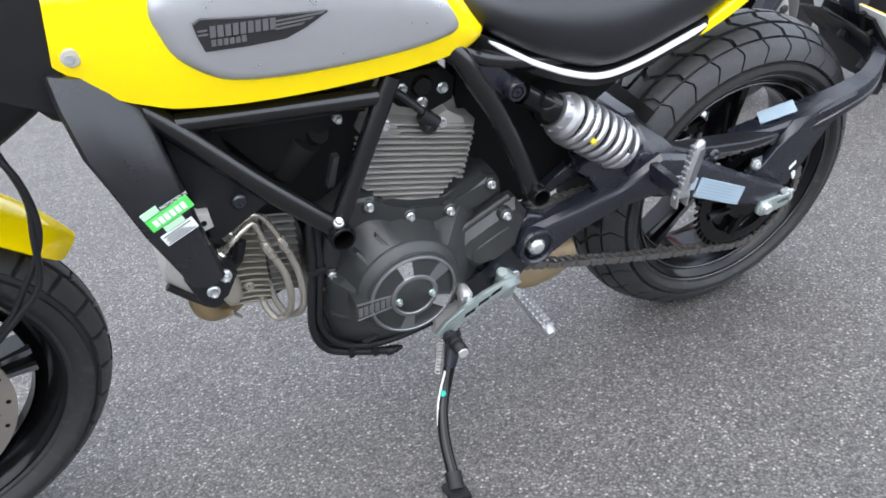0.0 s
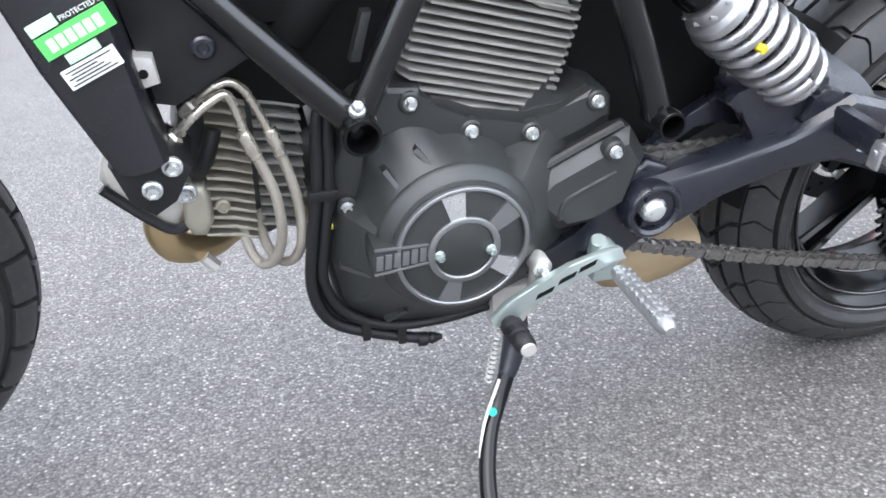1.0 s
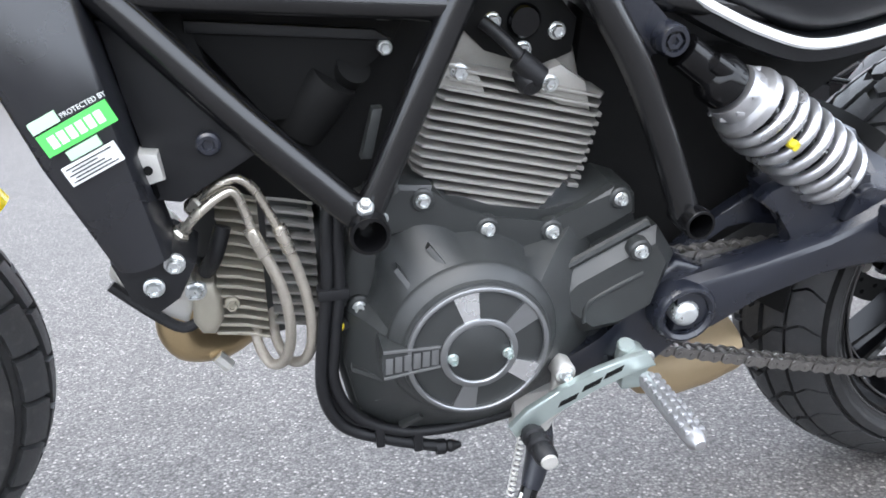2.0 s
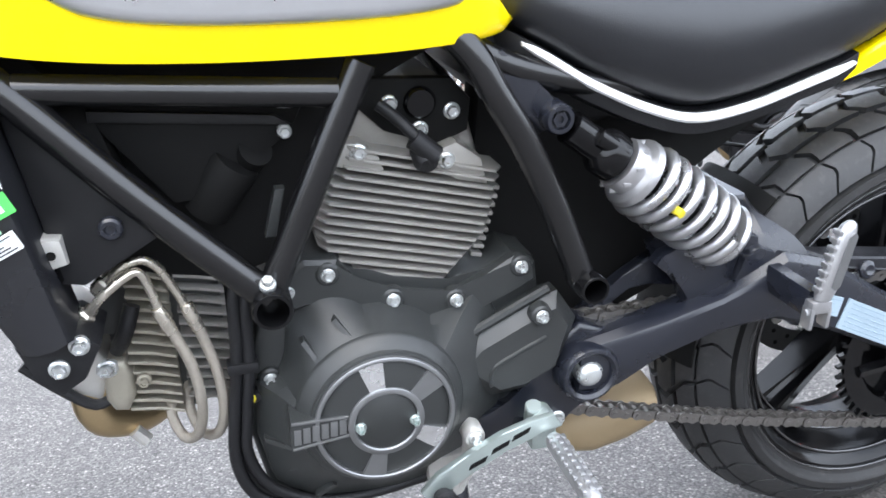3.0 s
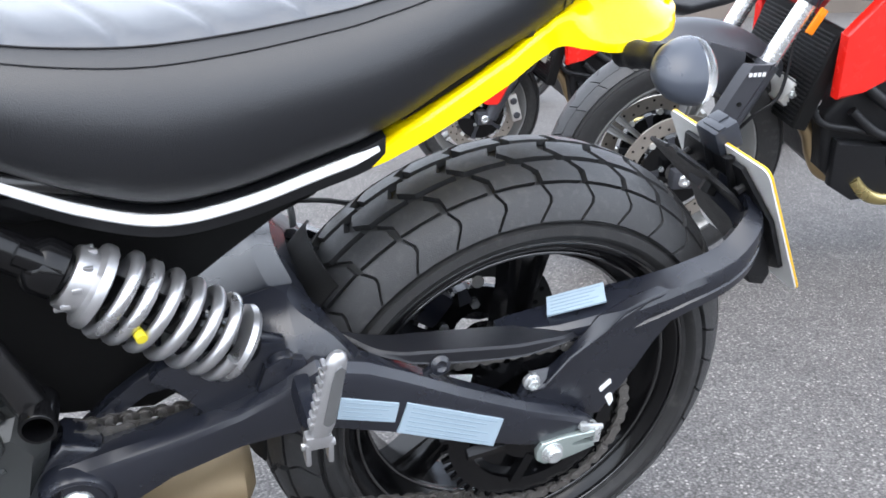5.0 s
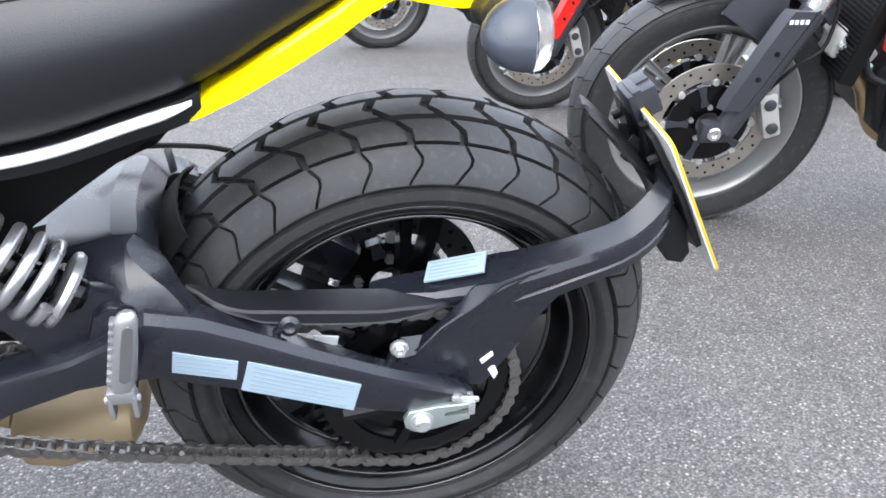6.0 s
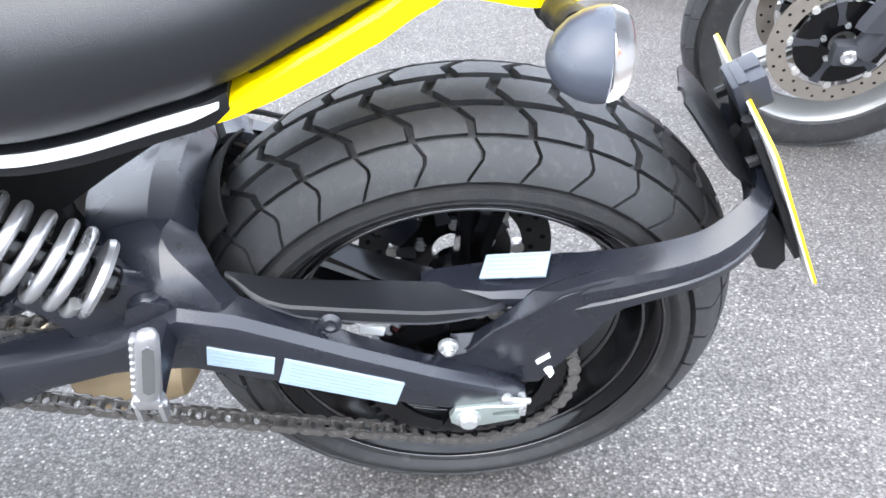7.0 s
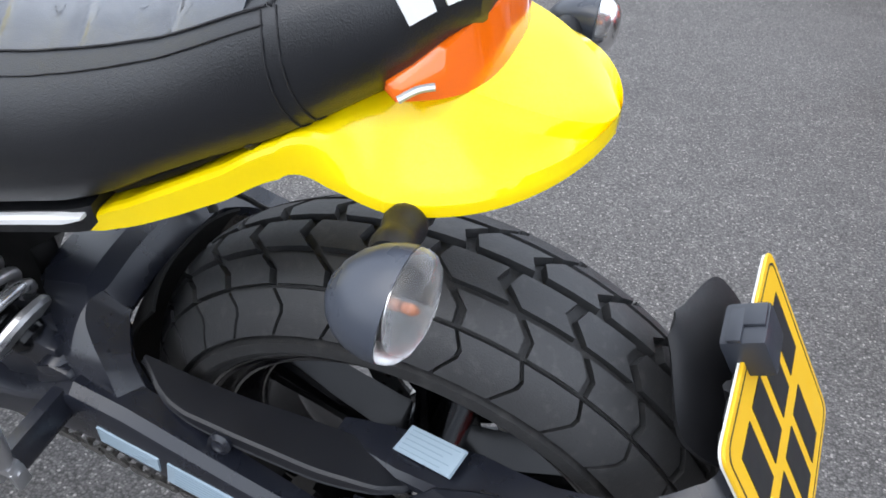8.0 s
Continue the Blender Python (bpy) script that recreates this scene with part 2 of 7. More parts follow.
def lerp_table(table, x):
    """Smooth reading of rows (x, a, b, ...)."""
    xs = [r[0] for r in table]
    if x <= xs[0]:
        return table[0][1:]
    if x >= xs[-1]:
        return table[-1][1:]
    i = max(k for k in range(len(xs) - 1) if xs[k] <= x)
    t = (x - xs[i]) / (xs[i + 1] - xs[i])
    rows = [table[min(max(i + k, 0), len(xs) - 1)][1:] for k in (-1, 0, 1, 2)]
    return [0.5 * (2 * b + (c - a) * t + (2 * a - 5 * b + 4 * c - d) * t * t + (3 * b - a - 3 * c + d) * t ** 3) for a, b, c, d in zip(*rows)]


def loft(bm, rings, closed=True, caps=True):
    rows = [[bm.verts.new(q) for q in ring] for ring in rings]
    n = len(rows[0])
    for r0, r1 in zip(rows, rows[1:]):
        for i in range(n if closed else n - 1):
            j = (i + 1) % n
            bm.faces.new((r0[i], r0[j], r1[j], r1[i]))
    if caps and closed:
        bm.faces.new(rows[0][::-1])
        bm.faces.new(rows[-1])
    return rows


def tube(bm, pts, r, seg=10, steps=6, flat=1.0, radii=None, caps=True):
    """A round bar along a smooth line; radii: one for each given point."""
    line = curve_through(pts, steps)
    t0 = (line[1] - line[0]).normalized()
    up = t0.orthogonal().normalized()
    rings, n = [], len(line)
    for i, q in enumerate(line):
        t = (line[min(i + 1, n - 1)] - line[max(i - 1, 0)]).normalized()
        up = (up - t * up.dot(t)).normalized()
        side = t.cross(up)
        rad = r
        if radii:
            k = i / max(1, (n - 1)) * (len(radii) - 1)
            k0 = min(int(k), len(radii) - 2)
            rad = radii[k0] + (radii[k0 + 1] - radii[k0]) * (k - k0)
        rings.append([q + rad * (math.cos(a) * up + flat * math.sin(a) * side) for a in (2 * math.pi * s / seg for s in range(seg))])
    loft(bm, rings, caps=caps)
    return bm


def lathe(bm, profile, origin=(0, 0, 0), axis=(0, -1, 0), seg=32, arc=None):
    """Turns rows of (radius, distance along the axis) round an axis."""
    o, ax = Vector(origin), Vector(axis).normalized()
    u = ax.orthogonal().normalized()
    if abs(ax.y) > 0.9:
        u = Vector((1, 0, 0))
    w = ax.cross(u)
    rings = []
    for k in range(seg):
        a = 2 * math.pi * k / seg
        d = math.cos(a) * u + math.sin(a) * w
        rings.append([bm.verts.new(o + ax * h + d * r) for r, h in profile])
    for k in range(seg):
        r0, r1 = rings[k], rings[(k + 1) % seg]
        for i in range(len(profile) - 1):
            bm.faces.new((r0[i], r0[i + 1], r1[i + 1], r1[i]))
    bmesh.ops.remove_doubles(bm, verts=bm.verts, dist=1e-6)
    return bm


def prism(bm, outline, y0, y1, bevel=0.003, seg=2, smooth=0, slope=None):
    """An outline in x and z with a thickness from y0 (near) to y1, its edges rounded. slope(x, z): shift of the near face."""
    pts = [(q.x, q.z) for q in curve_through([(x, 0, z) for x, z in outline], smooth, True)] if smooth else outline
    near = [bm.verts.new((x, y0 + (slope(x, z) if slope else 0), z)) for x, z in pts]
    far = [bm.verts.new((x, y1, z)) for x, z in pts]
    faces = [bm.faces.new(near), bm.faces.new(far[::-1])]
    n = len(pts)
    for i in range(n):
        faces.append(bm.faces.new((near[i], far[i], far[(i + 1) % n], near[(i + 1) % n])))
    if bevel:
        edges = list({e for f in faces[:2] for e in f.edges})
        bmesh.ops.bevel(bm, geom=edges, offset=bevel, segments=seg, profile=0.6, affect="EDGES", clamp_overlap=True)
    return bm


def block(bm, centre, size, bevel=0.003, turn=None):
    got = bmesh.ops.create_cube(bm, size=1.0)["verts"]
    m = Matrix.Translation(centre) @ (turn or Matrix()) @ Matrix.Diagonal((*size, 1))
    bmesh.ops.transform(bm, matrix=m, verts=got)
    if bevel:
        edges = list({e for v in got for e in v.link_edges})
        bmesh.ops.bevel(bm, geom=edges, offset=bevel, segments=2, profile=0.6, affect="EDGES", clamp_overlap=True)
    return bm


def sheet(bm, at, nu, nv, thick):
    """A thin shell through at(u, v), u and v from 0 to 1."""
    rows = [[bm.verts.new(at(i / nu, j / nv)) for j in range(nv + 1)] for i in range(nu + 1)]
    for i in range(nu):
        for j in range(nv):
            bm.faces.new((rows[i][j], rows[i + 1][j], rows[i + 1][j + 1], rows[i][j + 1]))
    bmesh.ops.recalc_face_normals(bm, faces=bm.faces)
    bmesh.ops.solidify(bm, geom=list(bm.faces), thickness=thick)
    return bm


def shell(bm, at, nu, nv, drop):
    """A skin through at(u, v) with a second one drop below it, closed along the rim."""
    top = [[bm.verts.new(at(i / nu, j / nv)) for j in range(nv + 1)] for i in range(nu + 1)]
    low = [[bm.verts.new(v.co + Vector((0, -math.copysign(drop * 0.5, v.co.y) if 0 < j < nv else 0, -drop))) for j, v in enumerate(row)] for row in top]
    for rows in (top, low):
        for i in range(nu):
            for j in range(nv):
                bm.faces.new((rows[i][j], rows[i + 1][j], rows[i + 1][j + 1], rows[i][j + 1]))
    for i in range(nu):
        for j in (0, nv):
            bm.faces.new((top[i][j], top[i + 1][j], low[i + 1][j], low[i][j]))
    for j in range(nv):
        for i in (0, nu):
            bm.faces.new((top[i][j], top[i][j + 1], low[i][j + 1], low[i][j]))
    return bm


def cap_bolt(name, parent, p, r=0.006, axis=(0, -1, 0), material=None, label=""):
    """A flanged hexagon bolt head at p, standing out along axis."""
    bm = bmesh.new()
    lathe(bm, [(0, -0.004), (r * 1.35, -0.004), (r * 1.35, 0.0005), (r * 1.15, 0.0018), (r * 0.95, 0.002)], p, axis, 18)
    lathe(bm, [(r * 0.98, 0.001), (r, 0.006), (r * 0.86, 0.0072), (r * 0.55, 0.0072), (r * 0.5, 0.0045), (0, 0.0045)], p, axis, 6)
    return part(name, bm, material or ZINC, parent, label)


B = Vector

# ---- ground ----
def make_ground():
    bm = bmesh.new()
    size, n = 3000.0, 2
    near = [-size, -6, -2, 0, 2, 6, size]
    rows = [[bm.verts.new((x, y, 0.008)) for y in near] for x in near]
    for i in range(len(near) - 1):
        for j in range(len(near) - 1):
            bm.faces.new((rows[i][j], rows[i + 1][j], rows[i + 1][j + 1], rows[i][j + 1]))
    ob = part("ground", bm, ASPHALT, None)
    return tagged(ob, "grey asphalt car park with pale stone chippings", "ground", kind="structure")


ground = make_ground()


def make_unseen_wall(name, a, b, height):
    """A plain rendered wall from a to b, unseen, added to darken low reflections."""
    bm = bmesh.new()
    a, b = Vector((*a, 0)), Vector((*b, 0))
    side = (b - a).cross(Vector((0, 0, 1))).normalized() * 0.15
    loft(bm, [[a - side + Vector((0, 0, h)), b - side + Vector((0, 0, h)), b + side + Vector((0, 0, h)), a + side + Vector((0, 0, h))] for h in (0.0, height)])
    return tagged(part(name, bm, WALL, None), "unseen plain brown wall added to darken low reflections", "wall", kind="structure")


WALL = mat("brown_render", (0.16, 0.135, 0.115), 0.85, var=0.3, scale=1.5, bump=0.6, fine=60)
# none of these is in view: they cut the low sky on side faces
make_unseen_wall("wall_south", (-16, -10), (18, -10), 1.2)
make_unseen_wall("wall_north", (-16, 15), (18, 15), 4.5)
make_unseen_wall("wall_west", (-16, -10), (-16, 15), 3.2)
make_unseen_wall("wall_east", (18, -10), (18, 15), 3.2)

# ---- the yellow motorcycle: x to its rear, y to its right, z up, rear axle over x = 0 ----
bike = new("motorcycle")
bike.matrix_basis = pose(0, 0.0193, 0.0103, 13.11)
tagged(bike, "yellow and black roadster motorcycle leaning on its side stand", "motorcycle")

# the front end turns about the steering head
HEAD_AXIS = Vector((math.sin(radians(24)), 0, math.cos(radians(24))))
HEAD_FOOT = Vector((-1.557, 0, 0))
STEER = Matrix.Translation(HEAD_FOOT + Vector((-0.020, 0, 0))) @ Matrix.Rotation(radians(10.0), 4, HEAD_AXIS) @ Matrix.Translation(-HEAD_FOOT)


def tyre_point(theta, s, h, R, rho):
    """A point on a tyre's crown: theta round the axle, s across the tread, h above the surface."""
    a = s / rho
    r = R - rho + (rho + h) * math.cos(a)
    return Vector((r * math.cos(theta), (rho + h) * math.sin(a), r * math.sin(theta)))


def tyre_casing(R, rho, s_max, rim_r, rim_y, depth=0.0085):
    """Half profiles of the casing under the tread blocks, with its sidewalls, mirrored."""
    half = []
    for k in range(0, 9):
        a = s_max * k / 8 / rho
        half.append((R - rho + (rho - depth) * math.cos(a), (rho - depth) * math.sin(a)))
    r0, y0 = half[-1]
    r_edge, y_edge = R - rho + rho * math.cos(s_max / rho), rho * math.sin(s_max / rho)
    half += [(r_edge - 0.004, y_edge + 0.0012), (r_edge - 0.014, y_edge + 0.003)]
    for k in range(1, 6):
        t = k / 5
        half.append((r_edge - 0.014 + (rim_r + 0.006 - r_edge + 0.014) * t, y_edge + 0.003 + (rim_y - y_edge - 0.001) * t ** 1.6))
    half += [(rim_r + 0.002, rim_y + 0.001), (rim_r - 0.004, rim_y - 0.006), (rim_r - 0.006, rim_y - 0.02)]
    return [(r, -y) for r, y in half[::-1]] + half[1:]


def tread_block(s0, s1, R, rho, pitch, groove, lift, bend, depth=0.0085, cut=0.0036):
    """One block: edges slant by bend(s), cut: half the groove round it, lift: height over the surface."""
    bm = bmesh.new()
    steps = 6
    rows = []
    for k in range(steps + 1):
        s = s0 + cut + (s1 - s0 - 2 * cut) * k / steps
        lo, hi = -pitch / 2 + groove / R + bend(s), pitch / 2 - groove / R + bend(s)
        rows.append([(lo, s), ((lo + hi) / 2, s), (hi, s)])
    top = [[bm.verts.new(tyre_point(t, s, lift, R, rho)) for t, s in row] for row in rows]
    for i in range(steps):
        for j in range(2):
            bm.faces.new((top[i][j], top[i + 1][j], top[i + 1][j + 1], top[i][j + 1]))
    rim = [(0, j) for j in range(3)] + [(i, 2) for i in range(1, steps + 1)] + [(steps, j) for j in (1, 0)] + [(i, 0) for i in range(steps - 1, 0, -1)]
    low = []
    for i, j in rim:
        t, s = rows[i][j]
        mid_t, mid_s = rows[steps // 2][1]
        low.append(bm.verts.new(tyre_point(t + (t - mid_t) * 0.04, s + (s - mid_s) * 0.04, -depth, R, rho)))
    n = len(rim)
    for k in range(n):
        a, b = rim[k], rim[(k + 1) % n]
        bm.faces.new((top[a[0]][a[1]], low[k], low[(k + 1) % n], top[b[0]][b[1]]))
    return bm


def spoked_wheel(parent, name, axle, rim_r, rim_y, hub_r, spokes, place, rim_mat, spoke_mat, twin=0.0, phase=0.0):
    """A cast wheel: barrel with two flanges, hub and slim I-section spokes, each a mesh."""
    bm = bmesh.new()
    y = rim_y
    prof = [(rim_r, -y), (rim_r + 0.0035, -y + 0.002), (rim_r + 0.003, -y + 0.007), (rim_r - 0.010, -y + 0.010), (rim_r - 0.014, -y + 0.03), (rim_r - 0.030, -y + 0.05),
            (rim_r - 0.030, y - 0.05), (rim_r - 0.014, y - 0.03), (rim_r - 0.010, y - 0.010), (rim_r + 0.003, y - 0.007), (rim_r + 0.0035, y - 0.002), (rim_r, y)]
    inner = [(rim_r - 0.004, y), (rim_r - 0.016, y - 0.012), (rim_r - 0.022, y - 0.03), (rim_r - 0.038, y - 0.052), (rim_r - 0.038, -y + 0.052),
             (rim_r - 0.022, -y + 0.03), (rim_r - 0.016, -y + 0.012), (rim_r - 0.004, -y), (rim_r, -y)]
    lathe(bm, prof + inner, (0, 0, 0), (0, 1, 0), 72)
    wheel = part(name, bm, rim_mat, parent, "", 30, place)
    bm = bmesh.new()
    lathe(bm, [(0.012, -0.06), (hub_r * 0.7, -0.06), (hub_r * 0.75, -0.045), (hub_r, -0.035), (hub_r, 0.035), (hub_r * 0.75, 0.045), (hub_r * 0.7, 0.06), (0.012, 0.06), (0.012, -0.06)], (0, 0, 0), (0, 1, 0), 32)
    part("hub", bm, spoke_mat, wheel, "", 30, place)
    for k in range(spokes):
        for side in ((-1, 1) if twin else (0,)):
            a = 2 * math.pi * k / spokes + phase
            bm = bmesh.new()
            rings = []
            for t in (0, 0.08, 0.5, 0.9, 1.0):
                r = hub_r * 0.9 + (rim_r - 0.034 - hub_r * 0.9) * t
                wide = 0.0055 + 0.005 * abs(t - 0.5) ** 2 * 4
                deep = 0.016 + 0.008 * (1 - t)
                off = side * twin * (0.25 + 0.75 * t)
                ring = []
                for px, py in ((-1, -1), (-0.45, -0.72), (0.45, -0.72), (1, -1), (1, 1), (0.45, 0.72), (-0.45, 0.72), (-1, 1)):
                    ring.append((r, py * deep, off + px * wide))
                rings.append(ring)
            loft(bm, rings)
            part("spoke", bm, spoke_mat, wheel, "", 25, place @ Matrix.Rotation(-a, 4, "Y"))
    return wheel


def make_tyre(parent, R, rho, s_max, rim_r, rim_y, rows, pitches, place, bend, joined=False):
    bm = bmesh.new()
    lathe(bm, tyre_casing(R, rho, s_max, rim_r, rim_y), (0, 0, 0), (0, 1, 0), 96)
    tyre = part("tyre", bm, RUBBER, parent, "black block-tread rubber tyre", 30, place)
    pitch = 2 * math.pi / pitches
    if joined:
        total = bmesh.new()
    for s0, s1, shift, cut, gap in rows:
        for sign in (-1, 1):
            def slant(s, sign=sign, shift=shift):
                return bend(s) + shift * pitch + (0.0 if sign > 0 else 0.32 * pitch)
            bm = tread_block(s0, s1, R, rho, pitch, gap, 0.0, slant, cut=cut)
            if sign < 0:
                bm.transform(Matrix.Diagonal((1, -1, 1, 1)))
                bmesh.ops.reverse_faces(bm, faces=bm.faces)
            me = mesh_of("tread_block", bm, RUBBER_WORN, 30)
            for k in range(pitches):
                turn = place @ Matrix.Rotation(-k * pitch, 4, "Y")
                if joined:
                    one = bmesh.new()
                    one.from_mesh(me)
                    one.transform(turn)
                    tmp = bpy.data.meshes.new("tread_rest")
                    one.to_mesh(tmp)
                    one.free()
                    total.from_mesh(tmp)
                    bpy.data.meshes.remove(tmp)
                else:
                    share("tread_block", me, tyre, turn)
            if joined:
                bpy.data.meshes.remove(me)
    if joined:
        tagged(part("tread", total, RUBBER_WORN, tyre, "", 30), kind="stuff")
    return tyre


def zigzag(s):
    """Slant of the cross grooves: out, back and straight over the shoulder."""
    s = abs(s)
    if s < 0.018:
        return 1.3 * s
    if s < 0.052:
        return 0.0234 - 3.6 * (s - 0.018)
    if s < 0.066:
        return -0.099 - 0.3 * (s - 0.052)
    if s < 0.086:
        return -0.1032 - 2.0 * (s - 0.066)
    return -0.1432 + 2.6 * (s - 0.086)


REAR = Matrix.Translation((0, 0.012, 0.315))
HUB = Matrix.Translation((0, 0, 0.315))
FRONT = STEER @ Matrix.Translation((-1.445, 0, 0.316))
rear_wheel = spoked_wheel(bike, "rear_wheel", None, 0.2225, 0.076, 0.045, 5, REAR, GLOSS, GLOSS, twin=0.020, phase=0.2)
for lip_r, lip_y in ((0.2250, -0.0765), (0.2045, -0.0630), (0.1870, -0.0290)):
    lip = bmesh.new()
    lathe(lip, [(lip_r - 0.0026, 0.0), (lip_r - 0.0018, -0.0019), (lip_r, -0.0026), (lip_r + 0.0018, -0.0019), (lip_r + 0.0026, 0.0), (lip_r + 0.0018, 0.0019), (lip_r, 0.0026), (lip_r - 0.0018, 0.0019), (lip_r - 0.0026, 0.0)], (0, lip_y, 0), (0, 1, 0), 72)
    part("rim_lip", lip, WHEEL_LIP, rear_wheel, "", 60, REAR)
make_tyre(bike, 0.315, 0.092, 0.113, 0.2245, 0.078, [(0.0, 0.036, 0.0, 0.0040, 0.0058), (0.036, 0.068, 0.0, 0.0030, 0.0046), (0.068, 0.111, 0.0, 0.0012, 0.0022)], 33, REAR, zigzag)
front_wheel = spoked_wheel(bike, "front_wheel", None, 0.238, 0.042, 0.04, 5, FRONT, GLOSS, GLOSS, twin=0.018)
make_tyre(bike, 0.316, 0.062, 0.072, 0.240, 0.044, [(0.0, 0.024, 0.0, 0.003, 0.0045), (0.026, 0.066, 0.3, 0.003, 0.0045)], 30, FRONT, lambda s: 0.8 * abs(s))


def disc(parent, radius, inner, y, place, material, label):
    bm = bmesh.new()
    lathe(bm, [(radius, y - 0.0025), (radius, y + 0.0025), (inner, y + 0.0025), (inner, y - 0.0025), (radius, y - 0.0025)], (0, 0, 0), (0, 1, 0), 64)
    d = part("brake_disc", bm, material, parent, label, 30, place)
    bm = bmesh.new()
    for k in range(40):
        a = 2 * math.pi * k / 40
        r = inner + (radius - inner) * (0.3 + 0.4 * (k % 2))
        lathe(bm, [(0, -0.0032), (0.0038, -0.0032), (0.0038, 0.0032), (0, 0.0032)], (r * math.cos(a), y, r * math.sin(a)), (0, 1, 0), 8)
    part("drilled_hole", bm, DARK, d, "", 30, place)
    bm = bmesh.new()
    lathe(bm, [(0.03, y - 0.004), (inner - 0.014, y - 0.004), (inner - 0.014, y + 0.004), (0.03, y + 0.004), (0.03, y - 0.004)], (0, 0, 0), (0, 1, 0), 40)
    part("disc_carrier", bm, GLOSS, d, "", 30, place)
    for k in range(8):
        a = 2 * math.pi * k / 8
        bm = bmesh.new()
        lathe(bm, [(0, -0.006), (0.009, -0.006), (0.009, 0.006), (0, 0.006)], ((inner - 0.006) * math.cos(a), y, (inner - 0.006) * math.sin(a)), (0, 1, 0), 12)
        part("bobbin", bm, ALLOY, d, "", 30, place)
    for k in range(5):
        a = 2 * math.pi * (k + 0.3) / 5
        bm = bmesh.new()
        lathe(bm, [(0, -0.010), (0.007, -0.010), (0.007, 0.010), (0, 0.010)], (0.046 * math.cos(a), y, 0.046 * math.sin(a)), (0, 1, 0), 6)
        part("carrier_bolt", bm, ZINC, d, "", 30, place)
        bm = bmesh.new()
        rings = []
        for r, w in ((0.050, 0.010), (0.075, 0.006), (inner - 0.010, 0.011)):
            c, s = math.cos(a + 0.25), math.sin(a + 0.25)
            rings.append([(r * c - e * w * s, y + f * 0.0075, r * s + e * w * c) for e, f in ((-1, -1), (1, -1), (1, 1), (-1, 1))])
        loft(bm, rings)
        part("carrier_arm", bm, DARK_GREY, d, "", 30, place)
    return d


# rear disc in charcoal: the shadow inside the wheel is put into its colour
disc(bike, 0.1225, 0.085, 0.088, REAR, CASE, "drilled brake disc, shade in its dark colour")
disc(bike, 0.165, 0.125, -0.058, FRONT, STEEL_DISC, "drilled steel brake disc")

# sprocket and chain
CHAIN_Y, SPROCKET_R, FRONT_SPROCKET = -0.101, 0.1163, (-0.556, 0.3795)


def make_sprocket():
    bm = bmesh.new()
    teeth, outline = 46, []
    for k in range(teeth):
        a = 2 * math.pi * k / teeth
        for da, r in ((-0.028, SPROCKET_R - 0.006), (-0.014, SPROCKET_R + 0.004), (0.014, SPROCKET_R + 0.004), (0.028, SPROCKET_R - 0.006)):
            outline.append((r * math.cos(a + da), r * math.sin(a + da)))
    n = len(outline)
    ring = [(0.085 * math.cos(2 * math.pi * k / n), 0.085 * math.sin(2 * math.pi * k / n)) for k in range(n)]
    v = [[bm.verts.new((x, CHAIN_Y + d, z)) for x, z in row] for row, d in ((outline, -0.003), (ring, -0.003), (ring, 0.003), (outline, 0.003))]
    for a, b in ((0, 1), (1, 2), (2, 3), (3, 0)):
        for k in range(n):
            bm.faces.new((v[a][k], v[a][(k + 1) % n], v[b][(k + 1) % n], v[b][k]))
    lathe(bm, [(0.05, CHAIN_Y - 0.006), (0.05, CHAIN_Y + 0.03), (0.02, CHAIN_Y + 0.03), (0.02, CHAIN_Y - 0.006), (0.05, CHAIN_Y - 0.006)], (0, 0, 0), (0, 1, 0), 30)
    ob = part("sprocket", bm, GLOSS, bike, "dark toothed rear sprocket", 30, HUB)
    for k in range(6):
        a = 2 * math.pi * k / 6 + 0.3
        bm = bmesh.new()
        tube(bm, [(0.090 * math.cos(a), CHAIN_Y, 0.090 * math.sin(a)), (0.045 * math.cos(a + 0.2), CHAIN_Y, 0.045 * math.sin(a + 0.2))], 0.010, 6, 2)
        part("sprocket_arm", bm, GLOSS, ob, "", 30, HUB)
    return ob


make_sprocket()


def chain_line():
    """Centres of the pins along the chain's loop."""
    pts = []
    rear, front, r1, r2 = Vector((0, 0.315)), Vector(FRONT_SPROCKET), SPROCKET_R, 0.0475
    d = (front - rear)
    base = math.atan2(d.y, d.x)
    open_angle = math.acos((r1 - r2) / d.length)
    top, low = base - open_angle, base + open_angle
    a0, a1 = low, top + 2 * math.pi
    dense = []
    for k in range(121):
        a = a0 + (a1 - a0) * k / 120
        dense.append(rear + r1 * Vector((math.cos(a), math.sin(a))))
    p, q = dense[-1], front + r2 * Vector((math.cos(top), math.sin(top)))
    for k in range(1, 200):
        t = k / 200
        dense.append(p.lerp(q, t) - Vector((0, 0.002 * math.sin(math.pi * t))))
    for k in range(41):
        a = top + (low - top) * k / 40
        dense.append(front + r2 * Vector((math.cos(a), math.sin(a))))
    p, q = dense[-1], dense[0]
    for k in range(1, 200):
        t = k / 200
        dense.append(p.lerp(q, t) - Vector((0, 0.008 * math.sin(math.pi * t))))
    dense.append(dense[0])
    total = sum((b - a).length for a, b in zip(dense, dense[1:]))
    count = int(total / 0.015875) // 2 * 2
    step, run, want = total / count, 0.0, 0.0
    for a, b in zip(dense, dense[1:]):
        length = (b - a).length
        while want <= run + length and len(pts) < count:
            pts.append(a.lerp(b, (want - run) / length if length else 0))
            want += step
        run += length
    return pts


